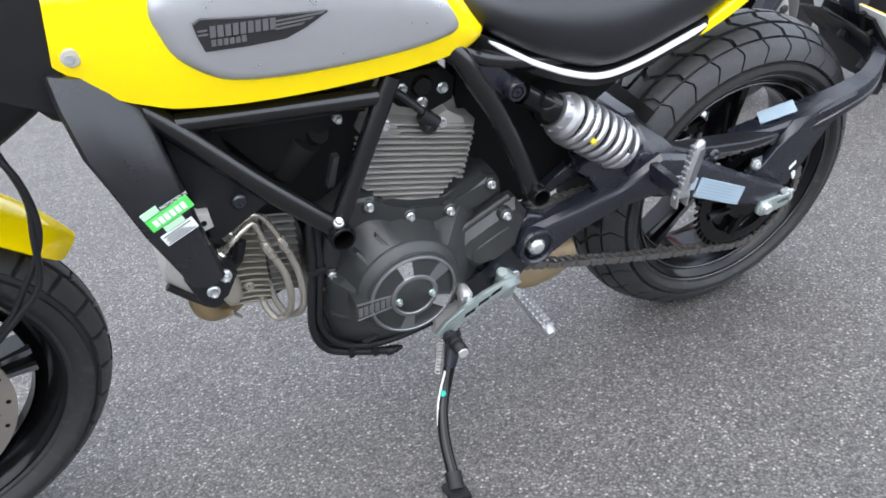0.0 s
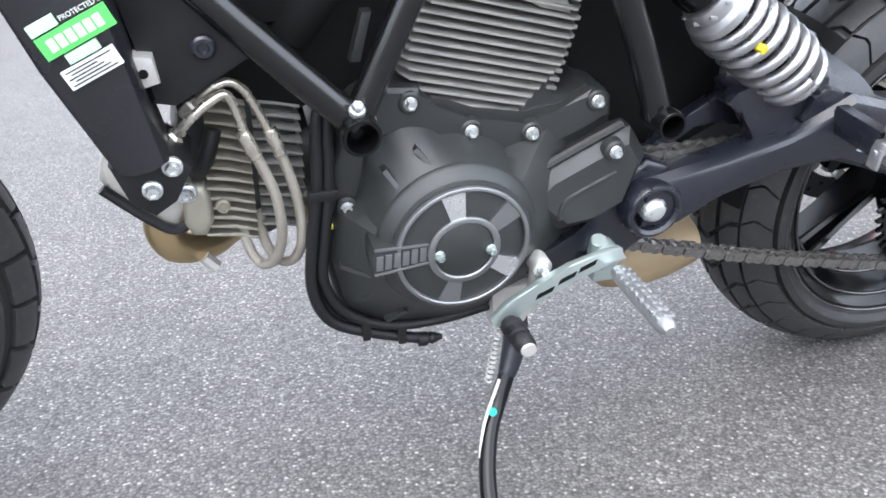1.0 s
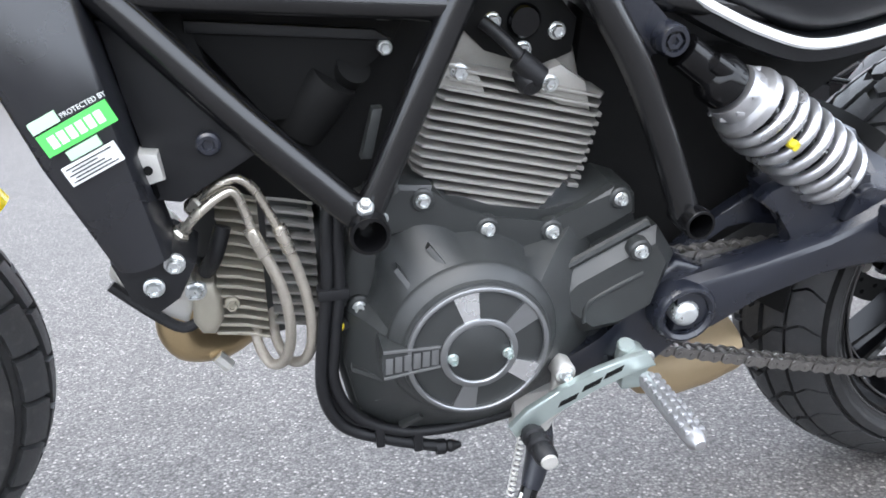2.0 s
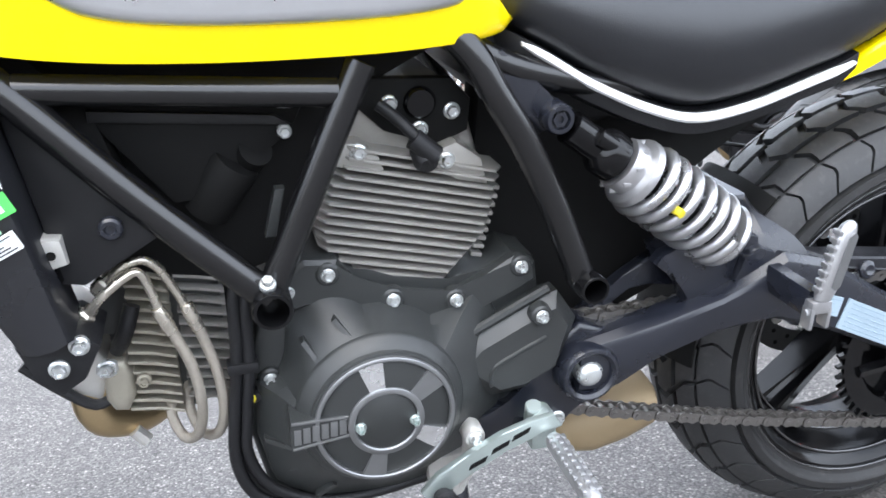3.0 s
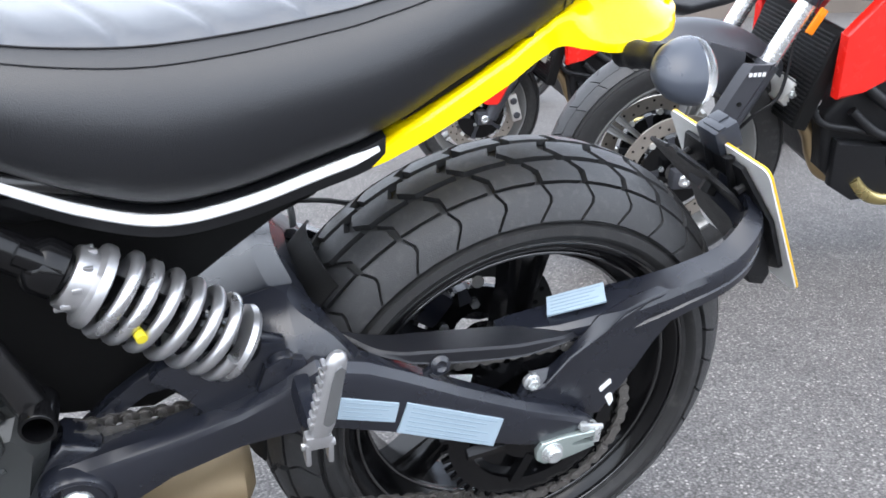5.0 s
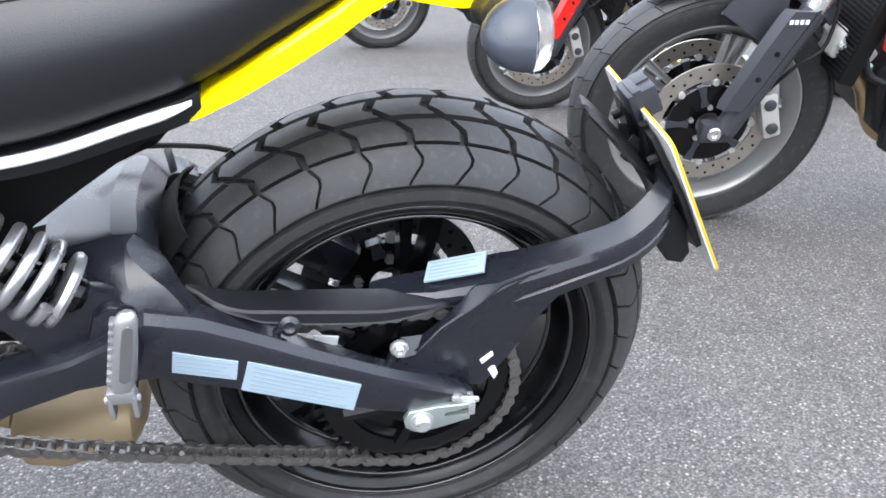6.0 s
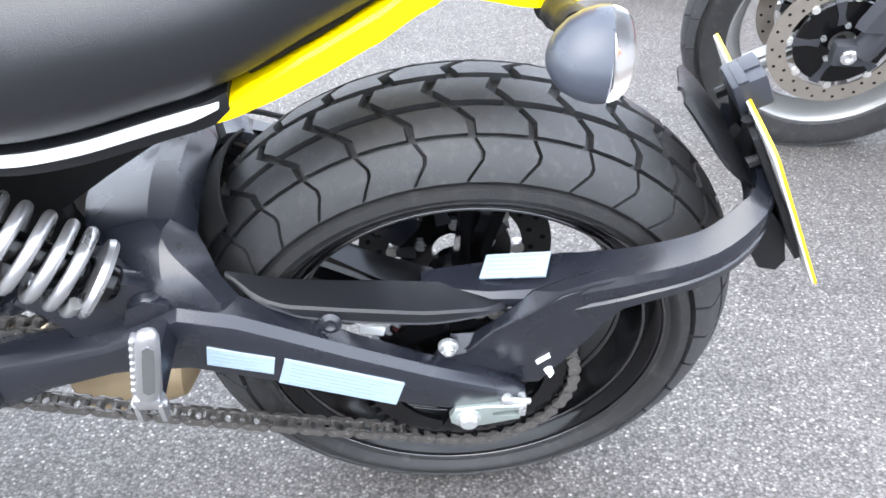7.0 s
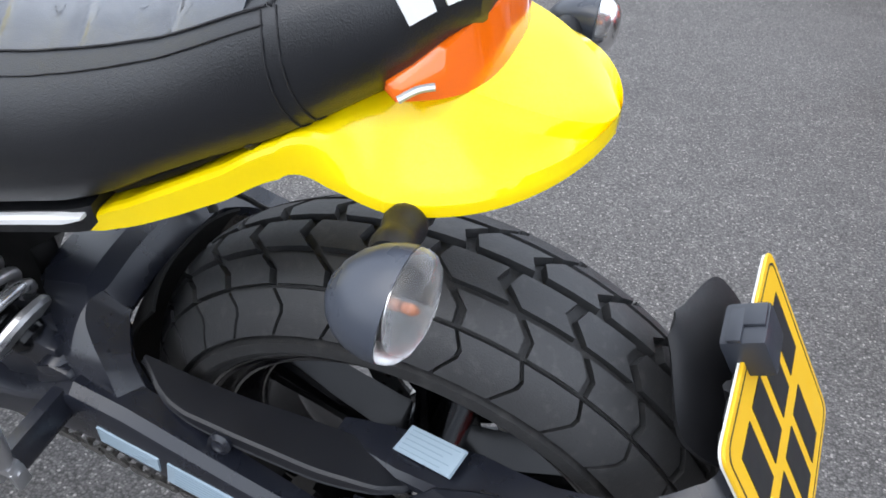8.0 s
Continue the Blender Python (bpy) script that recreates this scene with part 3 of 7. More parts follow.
def link_mesh(outer):
    bm = bmesh.new()
    L, R = 0.0158, 0.0072
    outline = []
    for k in range(7):
        a = math.pi / 2 + math.pi * k / 6
        outline.append((R * math.cos(a), R * math.sin(a)))
    outline.append((L / 2, -R * 0.72))
    for k in range(7):
        a = -math.pi / 2 + math.pi * k / 6
        outline.append((L + R * math.cos(a), R * math.sin(a)))
    outline.append((L / 2, R * 0.72))
    y = 0.0088 if outer else 0.0062
    for side in (-1, 1):
        prism(bm, outline, side * y - 0.001, side * y + 0.001, 0)
    if outer:
        for x in (0, L):
            lathe(bm, [(0, -0.0112), (0.0026, -0.0112), (0.0026, 0.0112), (0, 0.0112)], (x, 0, 0), (0, 1, 0), 8)
    else:
        for x in (0, L):
            lathe(bm, [(0, -0.005), (0.005, -0.005), (0.005, 0.005), (0, 0.005)], (x, 0, 0), (0, 1, 0), 8)
    return mesh_of("link", bm, CHAIN, 30)


def make_chain():
    pts = chain_line()
    chain = new("drive_chain")
    chain.parent = bike
    tagged(chain, "oiled steel roller chain")
    meshes = [link_mesh(True), link_mesh(False)]
    for k, p in enumerate(pts):
        q = pts[(k + 1) % len(pts)]
        a = math.atan2(q.y - p.y, q.x - p.x)
        share("link", meshes[k % 2], chain, Matrix.Translation((p.x, CHAIN_Y, p.y)) @ Matrix.Rotation(-a, 4, "Y"))


make_chain()


# ---- swingarm ----
def make_swingarm():
    bm = bmesh.new()
    # forged beam from the pivot to the axle, its outside swelling at the middle
    stations = [(-0.505, 0.3897, 0.0317, -0.152, -0.110), (-0.46, 0.3940, 0.0375, -0.152, -0.112), (-0.41, 0.4134, 0.0274, -0.154, -0.115), (-0.343, 0.4355, 0.0255, -0.157, -0.118),
                (-0.3, 0.4508, 0.0338, -0.160, -0.118), (-0.27, 0.461, 0.042, -0.161, -0.119), (-0.22, 0.446, 0.044, -0.161, -0.121), (-0.18, 0.428, 0.041, -0.160, -0.122), (-0.12, 0.396, 0.038, -0.157, -0.124),
                (-0.04, 0.359, 0.032, -0.153, -0.124), (0.02, 0.337, 0.027, -0.151, -0.124), (0.045, 0.329, 0.019, -0.148, -0.126), (0.058, 0.325, 0.009, -0.144, -0.128)]
    rings = []
    for x, z, h, y0, y1 in stations:
        rings.append([(x, y1, z - h), (x, y0 + 0.010, z - h), (x, y0 + 0.002, z - h + 0.007), (x, y0, z - h * 0.5), (x, y0, z + h * 0.56), (x, y0 + 0.003, z + h * 0.74),
                      (x, y0 + 0.013, z + h * 0.90), (x, y1, z + h * 0.80)])
    loft(bm, rings)
    arm = part("swingarm", bm, SATIN, bike, "satin black cast swingarm", 28)
    # strut over the chain window, up to the shock mount
    bm = bmesh.new()
    prism(bm, [(-0.418, 0.4960), (-0.409, 0.5065), (-0.381, 0.5175), (-0.34, 0.524), (-0.295, 0.515), (-0.283, 0.451), (-0.3785, 0.4470), (-0.3800, 0.4660), (-0.3880, 0.4760), (-0.400, 0.4815)], -0.136, -0.116, 0.004)
    prism(bm, [(-0.520, 0.392), (-0.4838, 0.4230), (-0.4563, 0.4470), (-0.4322, 0.4650), (-0.4022, 0.4850), (-0.372, 0.4945), (-0.330, 0.498), (-0.330, 0.440), (-0.3755, 0.4480), (-0.3985, 0.4560), (-0.4246, 0.4530), (-0.450, 0.430), (-0.49, 0.392)], -0.092, -0.076, 0.004)
    prism(bm, [(-0.409, 0.5060), (-0.381, 0.5170), (-0.34, 0.5230), (-0.300, 0.514), (-0.300, 0.490), (-0.345, 0.498), (-0.381, 0.4900), (-0.402, 0.4830)], -0.118, -0.088, 0.003)
    part("upper_strut", bm, SATIN, arm)
    # shock lugs
    bm = bmesh.new()
    prism(bm, [(-0.325, 0.47), (-0.316, 0.496), (-0.298, 0.505), (-0.280, 0.500), (-0.268, 0.48), (-0.285, 0.455)], -0.146, -0.134, 0.004)
    part("shock_lug", bm, SATIN, arm)
    bm = bmesh.new()
    # hoop bridging over in front of the tyre: rows of y, z, then x of its front edge, two ridges and rear edge
    half = [(-0.150, 0.440, -0.300, -0.285, -0.215, -0.190), (-0.148, 0.470, -0.300, -0.284, -0.225, -0.208), (-0.142, 0.490, -0.302, -0.284, -0.232, -0.220), (-0.131, 0.509, -0.305, -0.283, -0.247, -0.233),
            (-0.119, 0.521, -0.315, -0.285, -0.264, -0.240), (-0.105, 0.531, -0.330, -0.286, -0.279, -0.247), (-0.091, 0.5383, -0.345, -0.286, -0.284, -0.253), (-0.079, 0.5412, -0.355, -0.294, -0.279, -0.257),
            (-0.071, 0.5420, -0.360, -0.300, -0.276, -0.259), (-0.030, 0.5435, -0.370, -0.305, -0.280, -0.262), (0.0, 0.544, -0.370, -0.306, -0.281, -0.262)]
    coarse = half + [(-y, *rest) for y, *rest in half[-2::-1]]
    arch = [(*a, *b) for a, b in zip(curve_through([row[:3] for row in coarse], 5), curve_through([row[3:] for row in coarse], 5))]
    line = [Vector((0, row[0], row[1])) for row in arch]
    rings = []
    for i, (y, z, x0, x1, x2, x3) in enumerate(arch):
        d = (line[min(i + 1, len(line) - 1)] - line[max(i - 1, 0)]).normalized()
        out = Vector((0, -d.z, d.y))
        q = Vector((0, y, z))
        dip = 0.004 + 0.30 * (x1 - x0 - 0.015)
        rings.append([q + Vector((x0 + 0.006, 0, 0)) - out * (dip + 0.014), q + Vector((x0, 0, 0)) - out * dip, q + Vector((x1, 0, 0)), q + Vector((x2, 0, 0)), q + Vector((x3, 0, 0)) - out * 0.024, q + Vector((x3 - 0.004, 0, 0)) - out * 0.034])
    loft(bm, rings)
    part("hoop", bm, SATIN, arm, "satin black hoop in front of the tyre", 9)
    # right beam
    bm = bmesh.new()
    loft(bm, [[(x, -a, b) for x, a, b in ring] for ring in rings_right(stations)])
    part("right_beam", bm, SATIN, arm, "", 28)
    # pivot boss
    bm = bmesh.new()
    lathe(bm, [(0.036, -0.05), (0.034, 0.0), (0.031, 0.005), (0.028, 0.006), (0.0245, 0.003), (0.0225, -0.014), (0, -0.014)], (-0.494, -0.152, 0.385), (0, -1, 0), 40)
    boss = part("pivot_boss", bm, SATIN, arm, "", 30)
    bm = bmesh.new()
    lathe(bm, [(0.0150, -0.012), (0.0150, 0), (0.0145, 0.003), (0.0125, 0.006), (0.010, 0.0085), (0.006, 0.0098), (0, 0.0102)], (-0.494, -0.150, 0.385), (0, -1, 0), 40)
    part("pivot_bolt", bm, ZINC, arm, "bright steel pivot bolt", 60)
    return arm


def rings_right(stations):
    out = []
    for x, z, h, y0, y1 in stations:
        out.append([(x, y1, z - h), (x, y0 + 0.010, z - h), (x, y0, z - h * 0.5), (x, y0, z + h * 0.42), (x, y0 + 0.020, z + h * 0.96), (x, y1, z + h)])
    return out


swingarm = make_swingarm()


def label_plate(name, parent, corners, lines, label, lift=0.0012):
    """A printed label on four corners (top left, top right, bottom right, bottom left) with rows of unreadable print."""
    tl, tr, br, bl = (Vector(c) for c in corners)
    nrm = (tr - tl).cross(bl - tl).normalized()
    if nrm.y > 0:
        nrm = -nrm
    bm = bmesh.new()
    loft(bm, [[q + nrm * d for q in (tl, tr, br, bl)] for d in (-0.001, lift)])
    ob = part(name, bm, LABEL, parent, label, 30)
    bm = bmesh.new()
    for k in range(lines):
        v = (k + 0.7) / (lines + 0.5)
        u1 = 0.94 - 0.25 * ((k * 37) % 5) / 5
        row = []
        for u, dv in ((0.06, -0.018), (u1, -0.018), (u1, 0.018), (0.06, 0.018)):
            vv = v + dv
            row.append(tl.lerp(tr, u).lerp(bl.lerp(br, u), vv))
        loft(bm, [[q + nrm * d for q in row] for d in (lift * 0.5, lift + 0.0004)])
    part("print", bm, LABEL_PRINT, ob, "", 30)
    return ob


label_plate("warning_label", bike, [(-0.181, -0.1606, 0.436), (-0.070, -0.1560, 0.383), (-0.079, -0.1550, 0.347), (-0.191, -0.1602, 0.400)], 6, "pale blue-grey printed warning label")
label_plate("small_label", bike, [(-0.249, -0.1618, 0.459), (-0.190, -0.1612, 0.438), (-0.194, -0.1610, 0.415), (-0.253, -0.1612, 0.434)], 4, "small pale printed label")


def make_axle_adjuster():
    bm = bmesh.new()
    prism(bm, [(-0.024, 0.322), (-0.018, 0.333), (0.012, 0.336), (0.050, 0.337), (0.050, 0.329), (0.020, 0.327), (0.020, 0.320), (0.050, 0.321), (0.051, 0.313), (0.012, 0.303), (-0.012, 0.302), (-0.022, 0.310)], -0.157, -0.150, 0.0015)
    ob = part("chain_adjuster", bm, LEVER, bike, "pale zinc chain adjuster plate")
    bm = bmesh.new()
    lathe(bm, [(0, -0.006), (0.0135, -0.006), (0.0135, 0.0015), (0.0100, 0.002), (0.0100, 0.007), (0.008, 0.009), (0, 0.009)], (-0.004, -0.157, 0.318), (0, -1, 0), 24)
    part("axle_nut", bm, ZINC, ob)
    bm = bmesh.new()
    block(bm, (0.052, -0.150, 0.330), (0.008, 0.018, 0.020), 0.002)
    tube(bm, [(0.030, -0.152, 0.343), (0.060, -0.152, 0.337)], 0.0035, 8, 2)
    block(bm, (0.036, -0.152, 0.342), (0.009, 0.010, 0.010), 0.002)
    part("adjuster_bolt", bm, ZINC, ob)
    return ob


make_axle_adjuster()


def make_axle_stickers():
    """Scraps of white sticker on the arm's panel and a tag on the brake line."""
    for pts, y in ((((0.0664, 0.3696), (0.0797, 0.3812), (0.0820, 0.3750), (0.0692, 0.3633)), -0.1255), (((0.0766, 0.3536), (0.0800, 0.3582), (0.0849, 0.3584), (0.0888, 0.3474), (0.0850, 0.3383)), -0.1255),
                   (((-0.1142, 0.4122), (-0.0876, 0.4071), (-0.0895, 0.3952), (-0.1141, 0.4002)), -0.105)):
        bm = bmesh.new()
        prism(bm, list(pts), y, y + 0.003, 0.0004, 1)
        part("sticker_scrap", bm, STICKER_WHITE, bike, "small white sticker", 30)


make_axle_stickers()


# ---- chain guard ----
def make_chain_guard():
    bm = bmesh.new()
    # x, height of the inner edge, of the fold and of the lip, inner and outer reach
    rows = [(-0.236, 0.488, 0.488, 0.486, 0.094, 0.100), (-0.205, 0.4765, 0.4775, 0.4735, 0.091, 0.120), (-0.180, 0.470, 0.4725, 0.4660, 0.090, 0.128), (-0.166, 0.4685, 0.4705, 0.4590, 0.090, 0.129), (-0.127, 0.4640, 0.4662, 0.4522, 0.089, 0.130),
            (-0.095, 0.4580, 0.4622, 0.4478, 0.085, 0.130), (-0.049, 0.4510, 0.4572, 0.4438, 0.082, 0.130), (-0.020, 0.4470, 0.4555, 0.4440, 0.081, 0.128), (0.010, 0.4430, 0.4525, 0.4465, 0.083, 0.124), (0.030, 0.4395, 0.4460, 0.4420, 0.088, 0.112), (0.042, 0.4370, 0.4380, 0.4360, 0.095, 0.100)]
    rings = []
    for i in range(45):
        x = -0.236 + 0.278 * i / 44
        zi, zf, zl, yi, yo = lerp_table(rows, x)
        rings.append([(x, -yi, zi - 0.004), (x, -yi, zi), (x, -yo + 0.003, zf + 0.0005), (x, -yo, zf - 0.0015), (x, -yo - 0.001, zl + 0.0015), (x, -yo - 0.0022, zl), (x, -yo + 0.001, zl - 0.001), (x, -yo + 0.003, zf - 0.004)])
    loft(bm, rings)
    ob = part("chain_guard", bm, GUARD, bike, "satin black plastic chain guard", 24)
    bm = bmesh.new()
    lathe(bm, [(0, 0), (0.011, 0), (0.011, 0.004), (0.006, 0.007), (0.003, 0.005), (0, 0.005)], (-0.138, -0.132, 0.4535), (0, -1, 0.3), 20)
    tube(bm, [(-0.140, -0.128, 0.462), (-0.146, -0.131, 0.450), (-0.156, -0.129, 0.442)], 0.0045, 8, 3)
    part("guard_bushing", bm, SATIN, ob)


make_chain_guard()


def make_inner_guard():
    bm = bmesh.new()

    def at(u, v):
        a = radians(137 + 43 * u)
        s = 2 * v - 1
        r = 0.333 - 0.018 * abs(s) ** 2.6
        return (r * math.cos(a), s * 0.074, 0.315 + r * math.sin(a))

    sheet(bm, at, 24, 16, 0.003)
    part("inner_mudguard", bm, DARK, bike, "black plastic inner mudguard", 50)
    bm = bmesh.new()
    block(bm, (-0.095, 0.092, 0.395), (0.10, 0.05, 0.055), 0.012, Matrix.Rotation(radians(35), 4, "Y"))
    part("rear_caliper", bm, SATIN, bike, "black rear brake caliper", 40)
    bm = bmesh.new()
    lathe(bm, [(0.078, -0.092), (0.080, -0.085), (0.080, -0.050), (0.060, -0.035), (0.03, -0.03), (0.03, -0.092), (0.078, -0.092)], (0, 0, 0.315), (0, 1, 0), 40)
    part("cush_drive", bm, GLOSS, bike, "black hub carrier behind the sprocket", 30)


make_inner_guard()

# ---- plate arm, mudflap and number plate ----
def make_plate_arm():
    bm = bmesh.new()
    # main spar sweeping back and round behind the tyre
    spar = [(-0.050, -0.076, 0.440), (0.02, -0.084, 0.4425), (0.09, -0.100, 0.4555), (0.16, -0.116, 0.486), (0.225, -0.110, 0.505), (0.268, -0.085, 0.528), (0.277, -0.05, 0.545), (0.277, 0.0, 0.552), (0.275, 0.05, 0.552)]
    hts = [0.008, 0.014, 0.026, 0.022, 0.021, 0.024, 0.022, 0.020, 0.012]
    wid = [0.010, 0.022, 0.022, 0.017, 0.015, 0.013, 0.009, 0.008, 0.008]
    line = curve_through(spar, 4)
    rings, n = [], len(line)
    for i, q in enumerate(line):
        t = (line[min(i + 1, n - 1)] - line[max(i - 1, 0)]).normalized()
        k = i / (n - 1) * (len(hts) - 1)
        k0 = min(int(k), len(hts) - 2)
        h = hts[k0] + (hts[k0 + 1] - hts[k0]) * (k - k0)
        w = wid[k0] + (wid[k0 + 1] - wid[k0]) * (k - k0)
        side = t.cross(Vector((0, 0, 1))).normalized()
        up = side.cross(t)
        ring = []
        for a, b in ((-1, 1), (-0.2, 0.92), (0.75, 0.7), (1, 0.35), (1.0, -0.1), (0.86, -0.2), (0.86, -0.38), (1, -0.46), (0.9, -1), (-0.8, -1)):
            ring.append(q + side * (a * w) + up * (b * h))
        rings.append(ring)
    loft(bm, rings)
    arm = part("plate_arm", bm, SATIN, bike, "satin black arm that carries the number plate", 28)
    # lower leg to its bolt by the axle
    bm = bmesh.new()
    prism(bm, [(-0.030, 0.378), (-0.021, 0.386), (-0.007, 0.389), (0.021, 0.421), (0.062, 0.450), (0.083, 0.470), (0.115, 0.482), (0.16, 0.494), (0.172, 0.468), (0.150, 0.452), (0.128, 0.430), (0.100, 0.372), (0.074, 0.330), (0.036, 0.332), (-0.004, 0.352), (-0.024, 0.368)], -0.124, -0.108, 0.004)
    part("lower_panel", bm, SATIN, arm, "", 28)
    bm = bmesh.new()
    near = [(-0.022, 0.3866), (-0.007, 0.3897), (0.0208, 0.4228), (0.0617, 0.4520), (0.083, 0.4742), (0.110, 0.4850), (0.150, 0.4960)]
    far = [(-0.022, 0.4040), (0.0029, 0.4050), (0.0255, 0.4255), (0.0474, 0.4525), (0.0560, 0.4650), (0.090, 0.4820), (0.140, 0.4960)]
    loft(bm, [[(x, -0.1265, z), (x + (u - x) * 0.08, -0.1250, z + 0.0022), (u - (u - x) * 0.06, -0.1135, w + 0.001), (u, -0.1115, w - 0.001), (u, -0.1115, w - 0.014), (x, -0.1200, z - 0.010), (x, -0.1265, z - 0.003)] for (x, z), (u, w) in zip(near, far)])
    part("lower_leg", bm, SATIN, arm, "", 28)
    bm = bmesh.new()
    tube(bm, [(-0.026, -0.122, 0.401), (-0.034, -0.122, 0.380), (-0.040, -0.122, 0.366)], 0.006, 8, 3)
    part("arm_stay", bm, SATIN, arm)
    cap_bolt("arm_bolt", arm, (-0.025, -0.128, 0.4015), 0.0075, label="zinc bolt")
    # label on its top
    label_plate("arm_label", arm, [(0.0176, -0.0620, 0.4640), (0.0767, -0.0826, 0.4870), (0.0690, -0.1060, 0.4775), (0.0085, -0.0850, 0.4550)], 5, "pale printed label", 0.002)
    # drooping tail of the arm under the plate
    bm = bmesh.new()
    prism(bm, [(0.262, 0.50), (0.285, 0.53), (0.31, 0.50), (0.325, 0.455), (0.318, 0.44), (0.298, 0.445)], -0.075, -0.045, 0.004)
    part("arm_tail", bm, PLASTIC, arm)
    return arm


plate_arm = make_plate_arm()


def make_mudflap():
    bm = bmesh.new()

    def at(u, v):
        a = radians(38 + 17.5 * u)
        s = 2 * v - 1
        w = lerp_table([(0.0, 0.052), (0.15, 0.072), (0.52, 0.085), (0.74, 0.076), (1.0, 0.013)], u)[0]
        r = 0.354 - 0.005 * s * s
        return (r * math.cos(a), s * w, 0.315 + r * math.sin(a))

    sheet(bm, at, 16, 10, 0.004)
    return part("mudflap", bm, PLASTIC, bike, "matt black mudguard flap behind the tyre", 40, Matrix.Translation((0.008, 0.012, 0)))


make_mudflap()

PLATE_MID = Vector((0.3055, 0.002, 0.528))
PLATE_UP = Vector((-0.475, 0, 0.88)).normalized()
PLATE_SIDE = Vector((0.03, 1, 0)).normalized()
PLATE_OUT = PLATE_SIDE.cross(PLATE_UP).normalized()


def plate_point(a, b, d=0.0):
    """a to the bike's right, b up the plate, d out of it, in metres."""
    return PLATE_MID + PLATE_SIDE * a + PLATE_UP * b + PLATE_OUT * d


def make_number_plate():
    bm = bmesh.new()

    def ring(w, h, d, r=0.012):
        out = []
        for cx, cy, a0 in ((w - r, h - r, 0), (-w + r, h - r, 90), (-w + r, -h + r, 180), (w - r, -h + r, 270)):
            for k in range(5):
                a = radians(a0 + 22.5 * k)
                out.append(plate_point(cx + r * math.cos(a), cy + r * math.sin(a), d))
        return out

    loft(bm, [ring(0.104, 0.099, 0.0005), ring(0.1045, 0.0995, 0.001), ring(0.1045, 0.0995, 0.003), ring(0.104, 0.099, 0.0035)])
    ob = part("number_plate", bm, PLATE, bike, "yellow reflective number plate with black bars", 30)
    bm = bmesh.new()
    loft(bm, [ring(0.104, 0.099, -0.0015), ring(0.104, 0.099, 0.0004)])
    part("plate_back", bm, PLATE_BACK, ob, "white back of the plate", 30)
    bm = bmesh.new()
    outer, inner = ring(0.099, 0.094, 0.0038), ring(0.0975, 0.0925, 0.0038)
    lo, li = ring(0.099, 0.094, 0.003), ring(0.0975, 0.0925, 0.003)
    rows = [[bm.verts.new(q) for q in r] for r in (lo, outer, inner, li)]
    for a, b in zip(rows, rows[1:]):
        for k in range(len(a)):
            bm.faces.new((a[k], a[(k + 1) % len(a)], b[(k + 1) % len(a)], b[k]))
    part("plate_border", bm, INK, ob, "", 30)
    for row, (b0, count) in enumerate(((0.006, 4), (-0.078, 3))):
        for k in range(count):
            bm = bmesh.new()
            a0 = -0.082 + k * 0.044 + row * 0.02
            pts = [(a0, b0), (a0 + 0.032, b0), (a0 + 0.032, b0 + 0.064), (a0, b0 + 0.064)]
            loft(bm, [[plate_point(a, b, d) for a, b in pts] for d in (0.003, 0.0042)])
            part("plate_bar", bm, INK, ob, "", 30)
    bm = bmesh.new()
    lathe(bm, [(0, 0), (0.006, 0), (0.005, 0.002), (0, 0.003)], plate_point(-0.07, 0.0, 0.0035), PLATE_OUT, 12)
    part("plate_screw", bm, MARK, ob)
    # carrier behind the plate
    bm = bmesh.new()
    pts = [(-0.06, 0.085), (-0.095, 0.02), (-0.09, -0.06), (-0.04, -0.088), (0.04, -0.088), (0.09, -0.06), (0.095, 0.02), (0.06, 0.085)]
    loft(bm, [[plate_point(a, b, d) for a, b in pts] for d in (-0.009, -0.003)])
    part("plate_carrier", bm, PLASTIC, ob)
    bm = bmesh.new()
    tube(bm, [plate_point(0.0, 0.05, -0.006), plate_point(0.0, 0.03, -0.03)], 0.012, 8, 2)
    part("plate_stub", bm, PLASTIC, ob)
    for a in (-0.055, 0.06):
        bm = bmesh.new()
        tube(bm, [plate_point(a, 0.055, -0.02), plate_point(a, 0.055, 0.0)], 0.006, 8, 2)
        part("plate_post", bm, PLASTIC, ob)
    return ob


number_plate = make_number_plate()


LAMP_BOX = mat("slate_plastic", (0.030, 0.034, 0.044), 0.34, var=0.1, bump=0.1)


def make_plate_lamp():
    bm = bmesh.new()
    t = Matrix((Vector((0, 1, 0)), PLATE_OUT, PLATE_UP)).transposed().to_4x4()
    block(bm, plate_point(0.000, 0.101, 0.006), (0.042, 0.034, 0.036), 0.005, t)
    ob = part("plate_lamp", bm, LAMP_BOX, bike, "grey plastic number plate lamp")
    bm = bmesh.new()
    block(bm, plate_point(0.006, 0.1195, 0.013), (0.022, 0.016, 0.004), 0.0015, t)
    block(bm, plate_point(-0.004, 0.1195, 0.001), (0.032, 0.010, 0.003), 0.001, t)
    part("lamp_cover", bm, LAMP_BOX, ob)
    bm = bmesh.new()
    for a in (-0.035, 0.010):
        tube(bm, [plate_point(a, 0.09, -0.006), plate_point(a, 0.05, -0.012), plate_point(a, 0.03, -0.012)], 0.006, 8, 3)
    part("lamp_bracket", bm, PLASTIC, ob)


make_plate_lamp()


